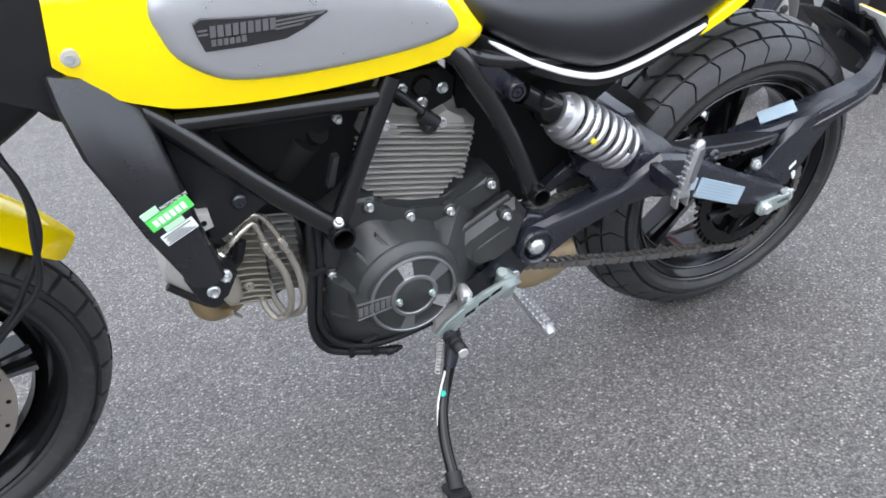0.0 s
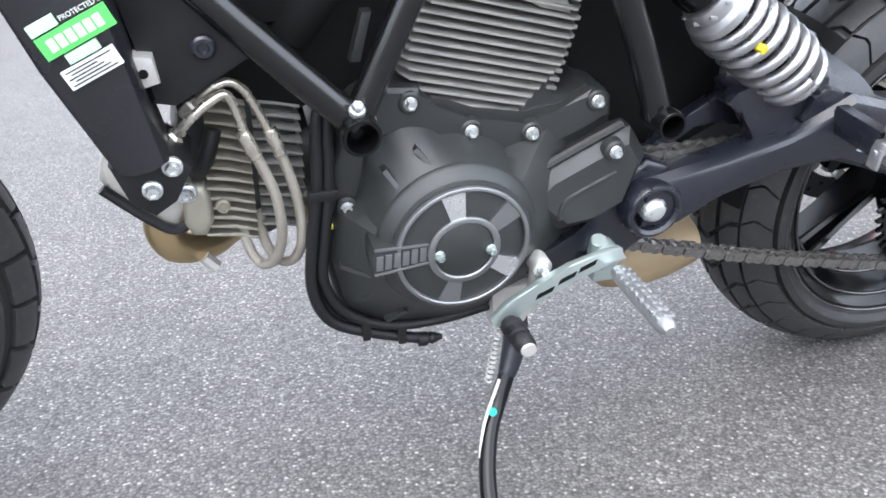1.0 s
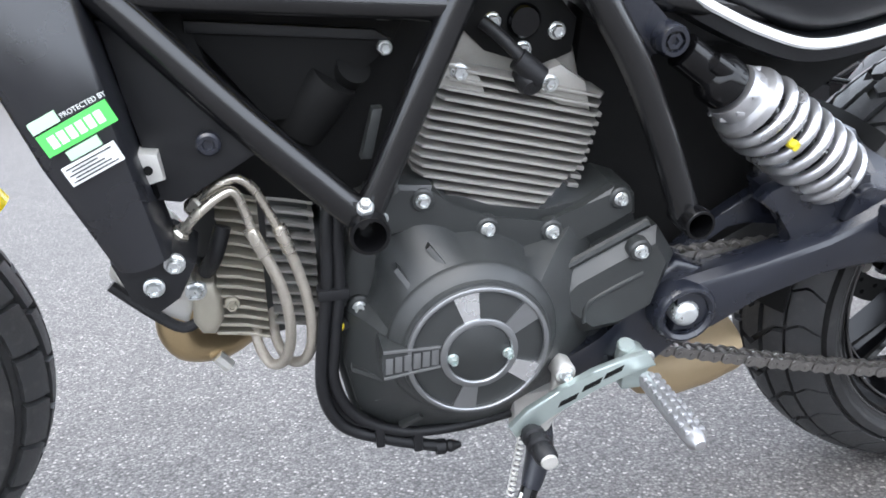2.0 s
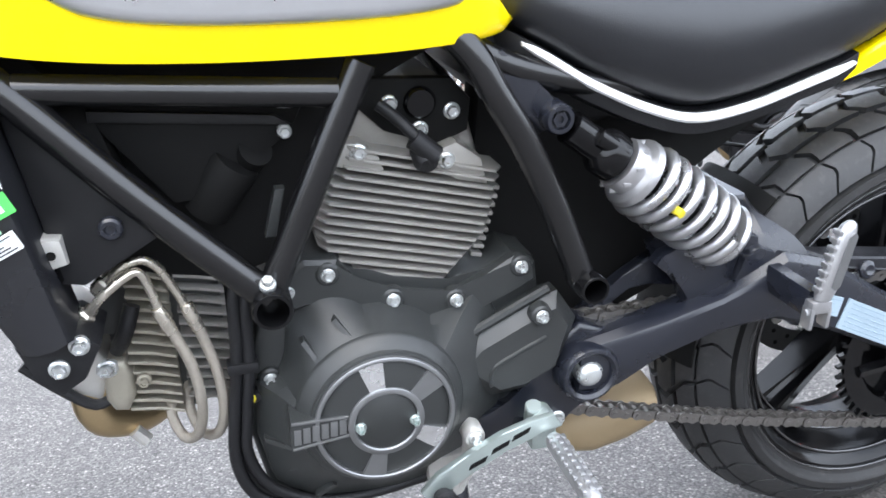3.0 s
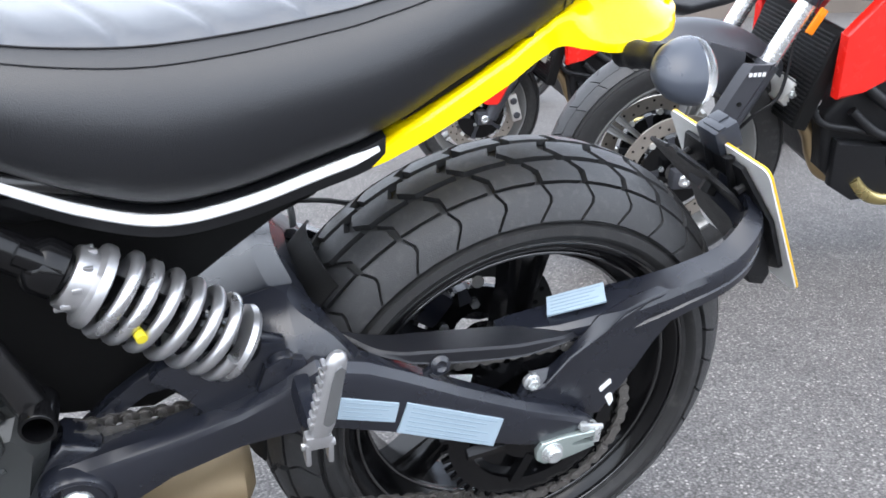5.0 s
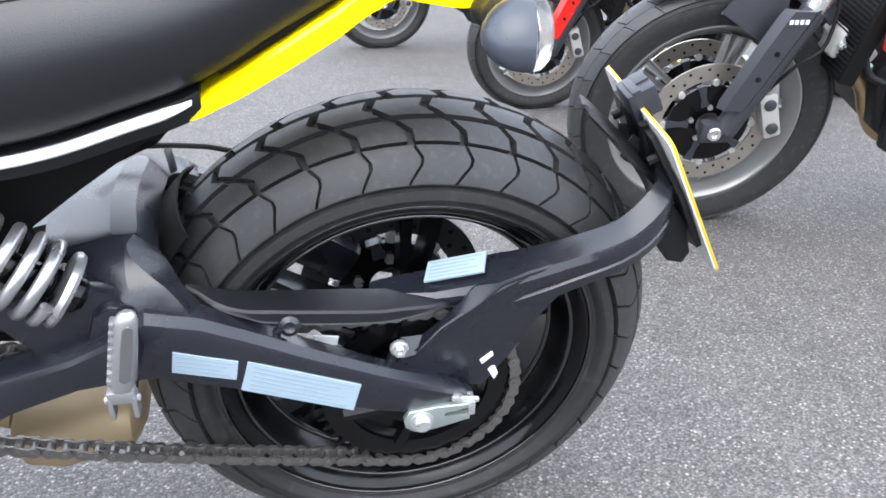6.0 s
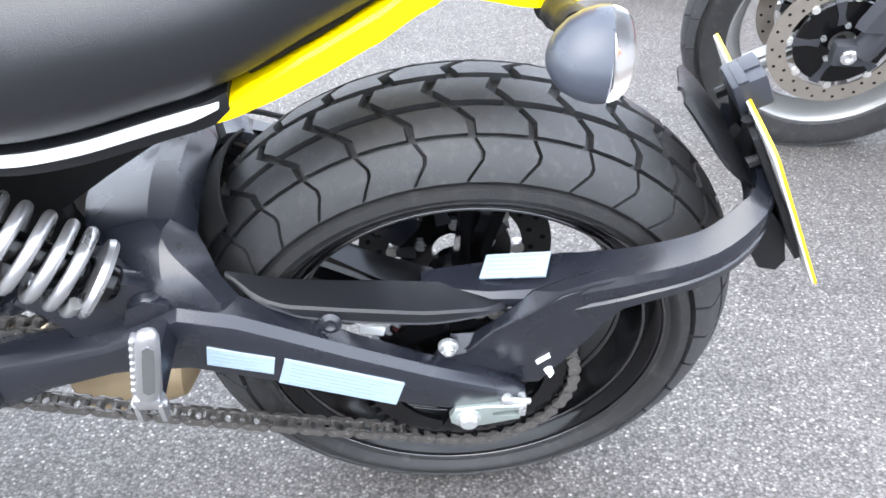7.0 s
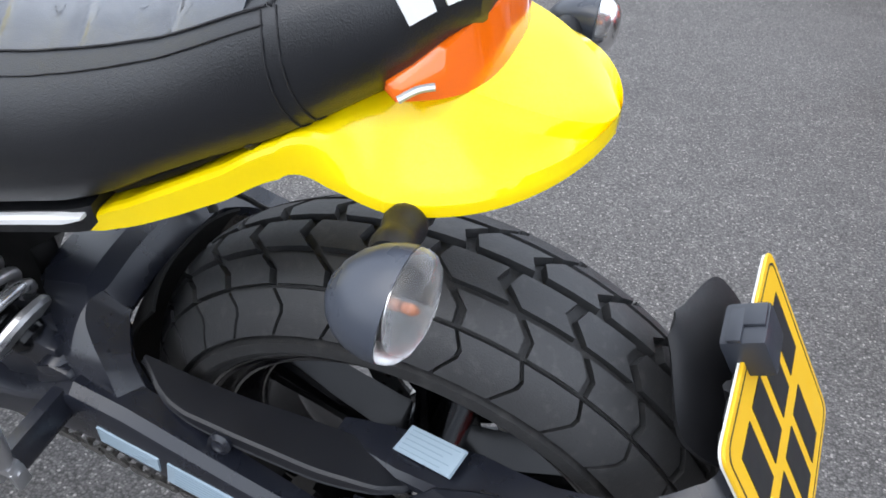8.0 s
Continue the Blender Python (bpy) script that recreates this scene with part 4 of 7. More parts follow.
def make_gum_spot():
    bm = bmesh.new()
    rnd = random.Random(5)
    rings = []
    wob = [1 + 0.12 * rnd.uniform(-1, 1) for k in range(18)]
    for s, h in ((1.0, 0.0), (0.93, 0.0016), (0.7, 0.0022), (0.1, 0.0024)):
        rings.append([(0.5555 + 0.016 * s * wob[k] * math.cos(2 * math.pi * k / 18), -0.1705 + 0.011 * s * wob[k] * math.sin(2 * math.pi * k / 18), 0.008 + h) for k in range(18)])
    loft(bm, rings)
    ob = part("gum_spot", bm, PLATE_BACK, None, "", 40)
    tagged(ob, "flattened pale spot of chewing gum on the asphalt", "chewing gum")


make_gum_spot()


# ---- engine ----
COVER = Vector((-0.7245, 0, 0.3945))


def make_crankcase():
    bm = bmesh.new()
    outline = [(-0.832, 0.497), (-0.812, 0.526), (-0.786, 0.540), (-0.752, 0.536), (-0.728, 0.512), (-0.700, 0.500), (-0.640, 0.489), (-0.606, 0.505), (-0.573, 0.521), (-0.548, 0.512), (-0.541, 0.470),
               (-0.535, 0.40), (-0.560, 0.345), (-0.590, 0.300), (-0.620, 0.260), (-0.70, 0.238), (-0.790, 0.248), (-0.838, 0.286), (-0.851, 0.35), (-0.846, 0.43)]
    prism(bm, outline, -0.112, -0.03, 0.010, 3)
    case = part("crankcase", bm, CASE, bike, "charcoal-painted engine case", 40)
    bm = bmesh.new()
    prism(bm, [(x * 0.98 - 0.014, z * 0.98 + 0.006) for x, z in outline], -0.035, 0.115, 0.010, 2)
    part("right_case", bm, CASE, case, "", 40)
    # raised gallery along the top of the cover
    bm = bmesh.new()
    prism(bm, [(-0.816, 0.503), (-0.802, 0.528), (-0.786, 0.541), (-0.754, 0.538), (-0.736, 0.514), (-0.702, 0.499), (-0.640, 0.487), (-0.604, 0.505), (-0.573, 0.520), (-0.551, 0.512), (-0.548, 0.490), (-0.575, 0.486), (-0.606, 0.468), (-0.640, 0.452),
               (-0.70, 0.468), (-0.722, 0.474), (-0.752, 0.492), (-0.772, 0.503), (-0.80, 0.488)], -0.1235, -0.10, 0.004, 1)
    part("case_ridge", bm, CASE, case, "", 25)
    # the case swells towards the round cover
    bm = bmesh.new()
    rings = []
    for s, y in ((0.0, -0.1105), (0.05, -0.118), (0.12, -0.1215), (0.5, -0.138), (0.97, -0.1640), (1.0, -0.1650)):
        ring = []
        for k in range(72):
            a = 2 * math.pi * k / 72
            dx, dz = math.cos(a), math.sin(a)
            reach = 0.150
            for (xa, za), (xb, zb) in zip(outline, outline[1:] + outline[:1]):
                ex, ez = xb - xa, zb - za
                det = dx * ez - dz * ex
                if abs(det) > 1e-9:
                    t = ((xa - COVER.x) * ez - (za - COVER.z) * ex) / det
                    w = ((xa - COVER.x) * dz - (za - COVER.z) * dx) / det
                    if t > 0 and 0 <= w <= 1:
                        reach = min(reach, max(0.097, t * 0.97 - 0.030) if dz > 0.2 else t * 0.95)
            r = reach + (0.0838 - reach) * s
            ring.append((COVER.x + r * dx, y, COVER.z + r * dz))
        rings.append(ring)
    loft(bm, rings, caps=False)
    part("cover_skirt", bm, CASE, case, "", 22)
    for (x0, z0), (x1, z1), y0, y1 in (((-0.7945, 0.4690), (-0.7790, 0.4500), -0.147, -0.1685), ((-0.7640, 0.4880), (-0.7460, 0.4690), -0.147, -0.1685), ((-0.838, 0.355), (-0.810, 0.350), -0.132, -0.150),
                                       ((-0.815, 0.312), (-0.790, 0.330), -0.134, -0.152), ((-0.790, 0.275), (-0.773, 0.300), -0.134, -0.152), ((-0.638, 0.468), (-0.652, 0.437), -0.128, -0.146)):
        bm = bmesh.new()
        d = Vector((x1 - x0, 0, z1 - z0)).normalized()
        s = Vector((-d.z, 0, d.x)) * 0.0024
        a, b = Vector((x0, 0, z0)), Vector((x1, 0, z1))
        loft(bm, [[a - s * 1.6 + B((0, -0.100, 0)), a + s * 1.6 + B((0, -0.100, 0)), a + s + B((0, y0, 0)), a - s + B((0, y0, 0))],
                  [b - s * 1.6 + B((0, -0.105, 0)), b + s * 1.6 + B((0, -0.105, 0)), b + s + B((0, y1, 0)), b - s + B((0, y1, 0))]])
        part("rib", bm, CASE, case, "", 40)
    for p in ((-0.764, -0.124, 0.5253), (-0.701, -0.124, 0.4901), (-0.636, -0.124, 0.4809), (-0.567, -0.124, 0.5092), (-0.5525, -0.150, 0.463), (-0.826, -0.116, 0.4155), (-0.802, -0.120, 0.5107), (-0.628, -0.124, 0.392)):
        bm = bmesh.new()
        lathe(bm, [(0.0125, -0.01), (0.0115, 0.0), (0.0095, 0.002), (0, 0.002)], p, (0, -1, 0), 20)
        part("bolt_boss", bm, CASE, case)
        cap_bolt("case_bolt", case, (p[0], p[1] - 0.002, p[2]), 0.0052)
    # upright plug beside the upper bolt
    bm = bmesh.new()
    lathe(bm, [(0, 0.006), (0.011, 0.006), (0.0125, 0.003), (0.0125, -0.005)], (-0.786, -0.117, 0.508), (0, -1, 0), 24)
    part("oil_plug", bm, CASE, case)
    return case


crankcase = make_crankcase()


def make_round_cover():
    at = COVER + Vector((0, -0.153, 0))
    bm = bmesh.new()
    lathe(bm, [(0.0845, -0.010), (0.0842, 0.0120), (0.0832, 0.0150), (0.0818, 0.0172), (0.0742, 0.0255), (0.0728, 0.0265), (0.0715, 0.0302), (0.0682, 0.031)], at, (0, -1, 0), 80)
    cover = part("alternator_cover", bm, CASE, bike, "round charcoal engine cover with bright machined inserts", 24)
    bm = bmesh.new()
    lathe(bm, [(0.0688, 0.028), (0.0688, 0.0345), (0.0676, 0.0355), (0.0652, 0.0355), (0.0642, 0.0345), (0.0642, 0.028)], at, (0, -1, 0), 80)
    part("outer_ring", bm, MACHINED, cover, "machined metal ring", 40)
    bm = bmesh.new()
    lathe(bm, [(0.0645, 0.030), (0.052, 0.0335), (0.0370, 0.0350), (0.0365, 0.033)], at, (0, -1, 0), 80)
    part("cover_face", bm, CASE, cover, "", 40)
    bm = bmesh.new()
    lathe(bm, [(0.0374, 0.030), (0.0374, 0.0372), (0.0362, 0.0382), (0.0318, 0.0382), (0.0306, 0.0370), (0.0306, 0.030)], at, (0, -1, 0), 64)
    part("inner_ring", bm, MACHINED, cover, "machined metal ring", 40)
    bm = bmesh.new()
    lathe(bm, [(0.0308, 0.030), (0.0303, 0.0355), (0.0290, 0.0365), (0, 0.0372)], at, (0, -1, 0), 48)
    part("centre_cap", bm, CASE, cover, "", 40)
    for deg, m in ((102, BRIGHT), (38, MACHINED), (-30, BRIGHT), (-102, MACHINED)):
        a0 = radians(deg)
        bm = bmesh.new()
        rings = []
        for r in (0.0368, 0.052, 0.0652):
            w = 0.0076 + (r - 0.0368) * 0.16
            h = 0.0362 - (r - 0.0368) * 0.075
            pts = []
            for s, d in ((-1, 0.028), (1, 0.028), (1, h), (-1, h)):
                pts.append(at + Vector((r * math.cos(a0) - s * w * math.sin(a0), -d, r * math.sin(a0) + s * w * math.cos(a0))))
            rings.append(pts)
        loft(bm, rings)
        part("insert", bm, m, cover, "", 30)
    # name bar, drawn as plain raised shapes
    bm = bmesh.new()
    prism(bm, [(-0.8160, 0.402), (-0.8145, 0.4085), (-0.760, 0.4075), (-0.760, 0.3845), (-0.8145, 0.377), (-0.8160, 0.384)], -0.1880, -0.150, 0.0015)
    bar = part("name_bar", bm, CASE, cover, "raised grey name bar")
    bm = bmesh.new()
    prism(bm, [(-0.8145, 0.4060), (-0.8145, 0.4085), (-0.761, 0.4075), (-0.761, 0.4050)], -0.1895, -0.187, 0.0004)
    prism(bm, [(-0.8145, 0.3775), (-0.8145, 0.3800), (-0.761, 0.3865), (-0.761, 0.3840)], -0.1895, -0.187, 0.0004)
    part("name_border", bm, MACHINED, bar, "", 30)
    for k in range(6):
        x = -0.8130 + 0.0086 * k
        z = 0.3835 + 0.0008 * k
        bm = bmesh.new()
        prism(bm, [(x, z), (x + 0.0066, z), (x + 0.0072, z + 0.0165), (x + 0.0006, z + 0.0165)], -0.1892, -0.187, 0.0005)
        part("name_stroke", bm, MACHINED, bar, "", 30)
    for p in ((-0.7500, -0.1898, 0.3920), (-0.6965, -0.1898, 0.3915)):
        cap_bolt("cover_screw", cover, p, 0.0042, material=LEVER)
    return cover


make_round_cover()


def make_sprocket_cover():
    bm = bmesh.new()
    prism(bm, [(-0.632, 0.430), (-0.622, 0.441), (-0.547, 0.478), (-0.530, 0.482), (-0.507, 0.448), (-0.512, 0.430), (-0.533, 0.398), (-0.559, 0.370), (-0.598, 0.366), (-0.628, 0.392), (-0.638, 0.416)], -0.147, -0.100, 0.013, 1)
    ob = part("sprocket_cover", bm, CASE, bike, "charcoal front sprocket cover", 40)
    bm = bmesh.new()
    tube(bm, [(-0.628, -0.134, 0.4425), (-0.59, -0.134, 0.4615), (-0.540, -0.134, 0.4855)], 0.0052, 8, 3)
    part("cover_lip", bm, CASE, ob)
    bm = bmesh.new()
    tube(bm, [(-0.604, -0.1465, 0.386), (-0.602, -0.1465, 0.406), (-0.582, -0.1465, 0.419), (-0.545, -0.1465, 0.436)], 0.0026, 8, 4)
    part("cover_bead", bm, CASE, ob)
    # lower bracket casting that holds pivot and footrest
    bm = bmesh.new()
    prism(bm, [(-0.640, 0.312), (-0.625, 0.336), (-0.575, 0.345), (-0.545, 0.372), (-0.525, 0.418), (-0.50, 0.437), (-0.468, 0.425), (-0.455, 0.395), (-0.462, 0.360), (-0.490, 0.335), (-0.512, 0.310), (-0.55, 0.292), (-0.60, 0.292)], -0.132, -0.085, 0.008, 3)
    br = part("pivot_bracket", bm, SATIN, bike, "satin black frame casting round the pivot", 40)
    for p, r in (((-0.520, -0.132, 0.320), 0.007), ((-0.632, -0.118, 0.368), 0.006)):
        cap_bolt("bracket_bolt", br, p, r)


make_sprocket_cover()


# upright rear cylinder: its fins slope down to the rear
CYL_AXIS = Vector((0.235, 0, 0.972)).normalized()
CYL_LONG = Vector((0.972, 0, -0.235)).normalized()


def make_rear_cylinder():
    base = Vector((-0.697, 0, 0.505))
    # charcoal core: the shade between the fins is put into its colour
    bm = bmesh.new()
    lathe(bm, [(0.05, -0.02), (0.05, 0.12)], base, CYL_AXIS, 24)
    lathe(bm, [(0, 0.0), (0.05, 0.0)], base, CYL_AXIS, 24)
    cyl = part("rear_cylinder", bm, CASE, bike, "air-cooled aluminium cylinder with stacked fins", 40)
    count = 14
    for k in range(count):
        t = k / (count - 1)
        x0 = -0.071 - 0.014 * min(1, t * 3) + (0.010 if t > 0.75 else 0)
        x1 = 0.062 + 0.030 * min(1, t * 2.2) - 0.006 * max(0, t - 0.7)
        yy = -0.108
        c = base + CYL_AXIS * (0.004 + 0.0093 * k)
        outline = [(x0 + 0.008, yy), (x1 - 0.012, yy), (x1, yy + 0.02), (x1, 0.10), (x0, 0.10), (x0, yy + 0.014)]
        bm = bmesh.new()
        rings = []
        for d, g in ((-0.0012, 0.0), (-0.0008, 0.0012), (0.0008, 0.0012), (0.0012, 0.0)):
            rings.append([c + CYL_LONG * x * (1 + g * 8) + Vector((0, y * (1 + g * 8), 0)) + CYL_AXIS * d * 1.35 for x, y in outline])
        loft(bm, rings)
        part("fin", bm, FIN, cyl, "", 30)
    # ribbed edge down the rear
    for k in range(9):
        bm = bmesh.new()
        c = base + CYL_AXIS * (0.03 + 0.0093 * k) + CYL_LONG * 0.088 + Vector((0, -0.086, 0))
        block(bm, c, (0.012, 0.014, 0.0045), 0.001, Matrix.Rotation(radians(13.6), 4, "Y"))
        part("fin_tooth", bm, FIN, cyl, "", 30)
    # head above the fins
    bm = bmesh.new()
    top = base + CYL_AXIS * 0.132
    prism(bm, [(-0.748, 0.628), (-0.738, 0.668), (-0.722, 0.700), (-0.640, 0.698), (-0.612, 0.664), (-0.598, 0.612), (-0.640, 0.612)], -0.078, 0.08, 0.010, 3)
    head = part("cylinder_head", bm, FIN, cyl, "", 40)
    bm = bmesh.new()
    prism(bm, [(-0.760, 0.628), (-0.750, 0.648), (-0.722, 0.646), (-0.706, 0.632), (-0.700, 0.616), (-0.730, 0.618)], -0.104, -0.06, 0.006, 2)
    part("head_shoulder", bm, FIN, cyl, "", 40)
    bm = bmesh.new()
    prism(bm, [(-0.660, 0.614), (-0.654, 0.632), (-0.630, 0.640), (-0.604, 0.622), (-0.596, 0.592), (-0.63, 0.602)], -0.104, -0.06, 0.006, 2)
    part("head_shoulder", bm, FIN, cyl, "", 40)
    bm = bmesh.new()
    prism(bm, [(-0.724, 0.676), (-0.715, 0.702), (-0.63, 0.698), (-0.610, 0.676), (-0.613, 0.645), (-0.645, 0.632), (-0.697, 0.650)], -0.086, -0.07, 0.004, 2)
    part("cam_cap", bm, DARK, cyl, "", 40)
    bm = bmesh.new()
    lathe(bm, [(0.016, -0.012), (0.016, 0.004), (0.013, 0.008), (0, 0.008)], (-0.662, -0.084, 0.676), (0, -1, 0), 24)
    part("cam_plug", bm, GLOSS, cyl)
    for p in ((-0.692, -0.087, 0.677), (-0.630, -0.087, 0.666), (-0.662, -0.087, 0.650), (-0.726, -0.104, 0.637), (-0.640, -0.104, 0.622)):
        cap_bolt("head_bolt", cyl, p, 0.0062)
    # spark plug cap and lead
    bm = bmesh.new()
    tube(bm, [(-0.705, -0.098, 0.680), (-0.690, -0.105, 0.668), (-0.668, -0.118, 0.646)], 0.006, 10, 4)
    tube(bm, [(-0.676, -0.116, 0.650), (-0.655, -0.120, 0.632)], 0.0105, 10, 2)
    lathe(bm, [(0, -0.01), (0.012, -0.01), (0.013, 0.006), (0.009, 0.012), (0, 0.012)], (-0.664, -0.112, 0.630), (0.1, -0.7, -0.4), 16)
    part("spark_plug_cap", bm, PLASTIC, cyl, "black rubber spark plug cap", 40)


make_rear_cylinder()


# front cylinder points ahead; its fins are upright plates
def make_front_cylinder():
    ax = Vector((-0.972, 0, -0.10)).normalized()
    base = Vector((-0.845, 0, 0.432))
    # core coloured dark to stand for the shaded gaps between fins
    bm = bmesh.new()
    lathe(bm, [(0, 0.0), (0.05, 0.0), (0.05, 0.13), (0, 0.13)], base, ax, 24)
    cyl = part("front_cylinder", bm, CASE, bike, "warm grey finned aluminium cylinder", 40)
    # barrel fins run with the wind: level plates, sloping a little to the rear
    for k in range(12):
        bm = bmesh.new()
        z = 0.374 + 0.0125 * k
        near = -0.078 + 0.006 * abs(k - 5.5) / 5.5
        pts = [(-0.907, z + 0.006), (-0.884, z + 0.002), (-0.861, z - 0.004), (-0.861, z - 0.0012), (-0.884, z + 0.0048), (-0.907, z + 0.0088)]
        prism(bm, pts, near, 0.07, 0.0005, 1)
        part("fin", bm, FIN, cyl, "", 30)
    # fins of the head, shorter behind the plug boss
    for k in range(14):
        bm = bmesh.new()
        z = 0.370 + 0.0114 * k
        x0 = -0.952 if k > 6 else -0.964 + 0.0012 * k
        near = -0.088 + 0.010 * (abs(k - 6) / 7) ** 2
        pts = [(x0, z + 0.010), (-0.935, z + 0.0065), (-0.913, z - 0.001), (-0.913, z + 0.0018), (-0.935, z + 0.0095), (x0, z + 0.0130)]
        prism(bm, pts, near, 0.06, 0.0005, 1)
        part("head_fin", bm, FIN_WARM, cyl, "", 30)
    # block behind both fin banks, gap shade painted as charcoal
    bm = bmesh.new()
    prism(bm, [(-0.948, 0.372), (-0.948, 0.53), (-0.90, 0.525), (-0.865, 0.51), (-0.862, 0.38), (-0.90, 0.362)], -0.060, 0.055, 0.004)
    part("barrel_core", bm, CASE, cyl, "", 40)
    # plug boss and the port casting
    bm = bmesh.new()
    prism(bm, [(-0.984, 0.402), (-0.982, 0.432), (-0.972, 0.446), (-0.960, 0.444), (-0.954, 0.426), (-0.955, 0.402), (-0.964, 0.386), (-0.977, 0.388)], -0.092, 0.05, 0.009, 3)
    part("plug_boss", bm, FIN_WARM, cyl, "smooth cast plug boss", 40)
    # body in charcoal too, for the shade behind the fins
    bm = bmesh.new()
    prism(bm, [(-0.986, 0.458), (-0.975, 0.515), (-0.945, 0.535), (-0.90, 0.532), (-0.915, 0.50), (-0.95, 0.452)], -0.060, 0.06, 0.008, 2)
    part("head_body", bm, CASE, cyl, "", 40)
    bm = bmesh.new()
    tube(bm, [(-0.966, -0.085, 0.455), (-0.955, -0.100, 0.478), (-0.945, -0.096, 0.505)], 0.008, 10, 4)
    part("plug_lead", bm, PLASTIC, cyl, "black spark plug lead", 40)
    cap_bolt("head_bolt", cyl, (-0.945, -0.099, 0.424), 0.0052, label="dull brass-coloured bolt", material=FIN_WARM)
    cap_bolt("head_bolt", cyl, (-0.977, -0.092, 0.438), 0.0075, axis=(-0.4, -1, 0))
    # silver cover below the cooler
    bm = bmesh.new()
    prism(bm, [(-1.050, 0.470), (-1.040, 0.495), (-1.02, 0.498), (-1.0, 0.47), (-0.975, 0.43), (-0.99, 0.392), (-1.02, 0.408), (-1.045, 0.435), (-1.056, 0.452)], -0.075, 0.03, 0.008, 2)
    part("cam_cover", bm, ALLOY, cyl, "bare cast aluminium cover", 40)
    bm = bmesh.new()
    tube(bm, [(-1.054, -0.078, 0.446), (-1.02, -0.080, 0.412), (-0.995, -0.080, 0.393), (-0.975, -0.078, 0.40)], 0.0055, 8, 4)
    part("gasket", bm, PLASTIC, cyl)
    # exhaust bend
    bm = bmesh.new()
    tube(bm, [(-0.985, -0.02, 0.400), (-1.008, -0.02, 0.372), (-1.000, -0.018, 0.338), (-0.965, 0.005, 0.322), (-0.92, 0.05, 0.318), (-0.82, 0.09, 0.300), (-0.62, 0.07, 0.250), (-0.48, 0.03, 0.220)], 0.021, 14, 5)
    ex = part("exhaust_header", bm, HEADER, bike, "golden heat-tinted exhaust pipe", 40)
    bm = bmesh.new()
    tube(bm, [(-0.972, -0.025, 0.320), (-0.960, -0.026, 0.305)], 0.008, 8, 2)
    part("header_stud", bm, ALLOY, ex)
    bm = bmesh.new()
    rings = []
    for x, z, h, w in ((-0.478, 0.215, 0.022, 0.05), (-0.462, 0.214, 0.040, 0.07), (-0.42, 0.217, 0.048, 0.080), (-0.375, 0.226, 0.046, 0.080), (-0.335, 0.232, 0.036, 0.074), (-0.322, 0.234, 0.018, 0.05)):
        rings.append([(x, 0.03 + w * math.cos(a) * (abs(math.cos(a)) ** -0.35 if abs(math.cos(a)) > 0.01 else 1), z + h * math.sin(a)) for a in (2 * math.pi * k / 20 for k in range(20))])
    loft(bm, rings)
    part("collector_box", bm, COLLECTOR, ex, "tan exhaust collector box", 50)


make_front_cylinder()


def make_oil_hoses():
    """Two oil lines: bright bent pipes from the cooler unions, crimped to braided hoses that loop under the engine."""
    lines = (([(-0.976, -0.136, 0.522), (-0.962, -0.140, 0.538), (-0.944, -0.138, 0.551), (-0.931, -0.134, 0.554), (-0.924, -0.131, 0.536), (-0.917, -0.130, 0.505)],
              [(-0.917, -0.130, 0.506), (-0.906, -0.130, 0.478), (-0.897, -0.130, 0.450), (-0.893, -0.128, 0.415), (-0.895, -0.122, 0.385), (-0.903, -0.112, 0.360), (-0.916, -0.098, 0.352), (-0.926, -0.080, 0.368), (-0.924, -0.060, 0.392)]),
             ([(-0.958, -0.126, 0.545), (-0.945, -0.130, 0.558), (-0.928, -0.128, 0.563), (-0.915, -0.126, 0.553), (-0.904, -0.123, 0.530), (-0.893, -0.122, 0.502)],
              [(-0.893, -0.122, 0.503), (-0.884, -0.122, 0.474), (-0.876, -0.122, 0.440), (-0.873, -0.121, 0.408), (-0.875, -0.118, 0.378), (-0.884, -0.108, 0.356), (-0.898, -0.092, 0.350), (-0.908, -0.072, 0.366), (-0.908, -0.055, 0.392)]))
    hose = None
    for pipe, braid in lines:
        bm = bmesh.new()
        tube(bm, pipe, 0.0043, 12, 8)
        ob = part("oil_pipe", bm, PIPE, bike if hose is None else hose, "bright bent steel oil pipe", 60)
        hose = hose or ob
        bm = bmesh.new()
        d = (Vector(braid[1]) - Vector(braid[0])).normalized()
        lathe(bm, [(0, -0.010), (0.0058, -0.010), (0.0066, -0.008), (0.0066, 0.012), (0.0060, 0.014), (0.0066, 0.016), (0.0060, 0.018), (0, 0.018)], braid[0], d, 16)
        part("crimp_sleeve", bm, PIPE, hose, "", 40)
        bm = bmesh.new()
        tube(bm, braid, 0.0053, 12, 8)
        part("braided_hose", bm, BRAID, hose, "braided steel hose", 60)
    for c in ((-0.979, -0.134, 0.519), (-0.961, -0.124, 0.542)):
        bm = bmesh.new()
        lathe(bm, [(0, -0.012), (0.0075, -0.012), (0.0088, -0.010), (0.0088, 0.002), (0.0060, 0.004), (0.0060, 0.010), (0, 0.010)], c, (0.62, -0.15, 0.62), 6)
        part("hose_union", bm, PIPE, hose, "", 30)


make_oil_hoses()


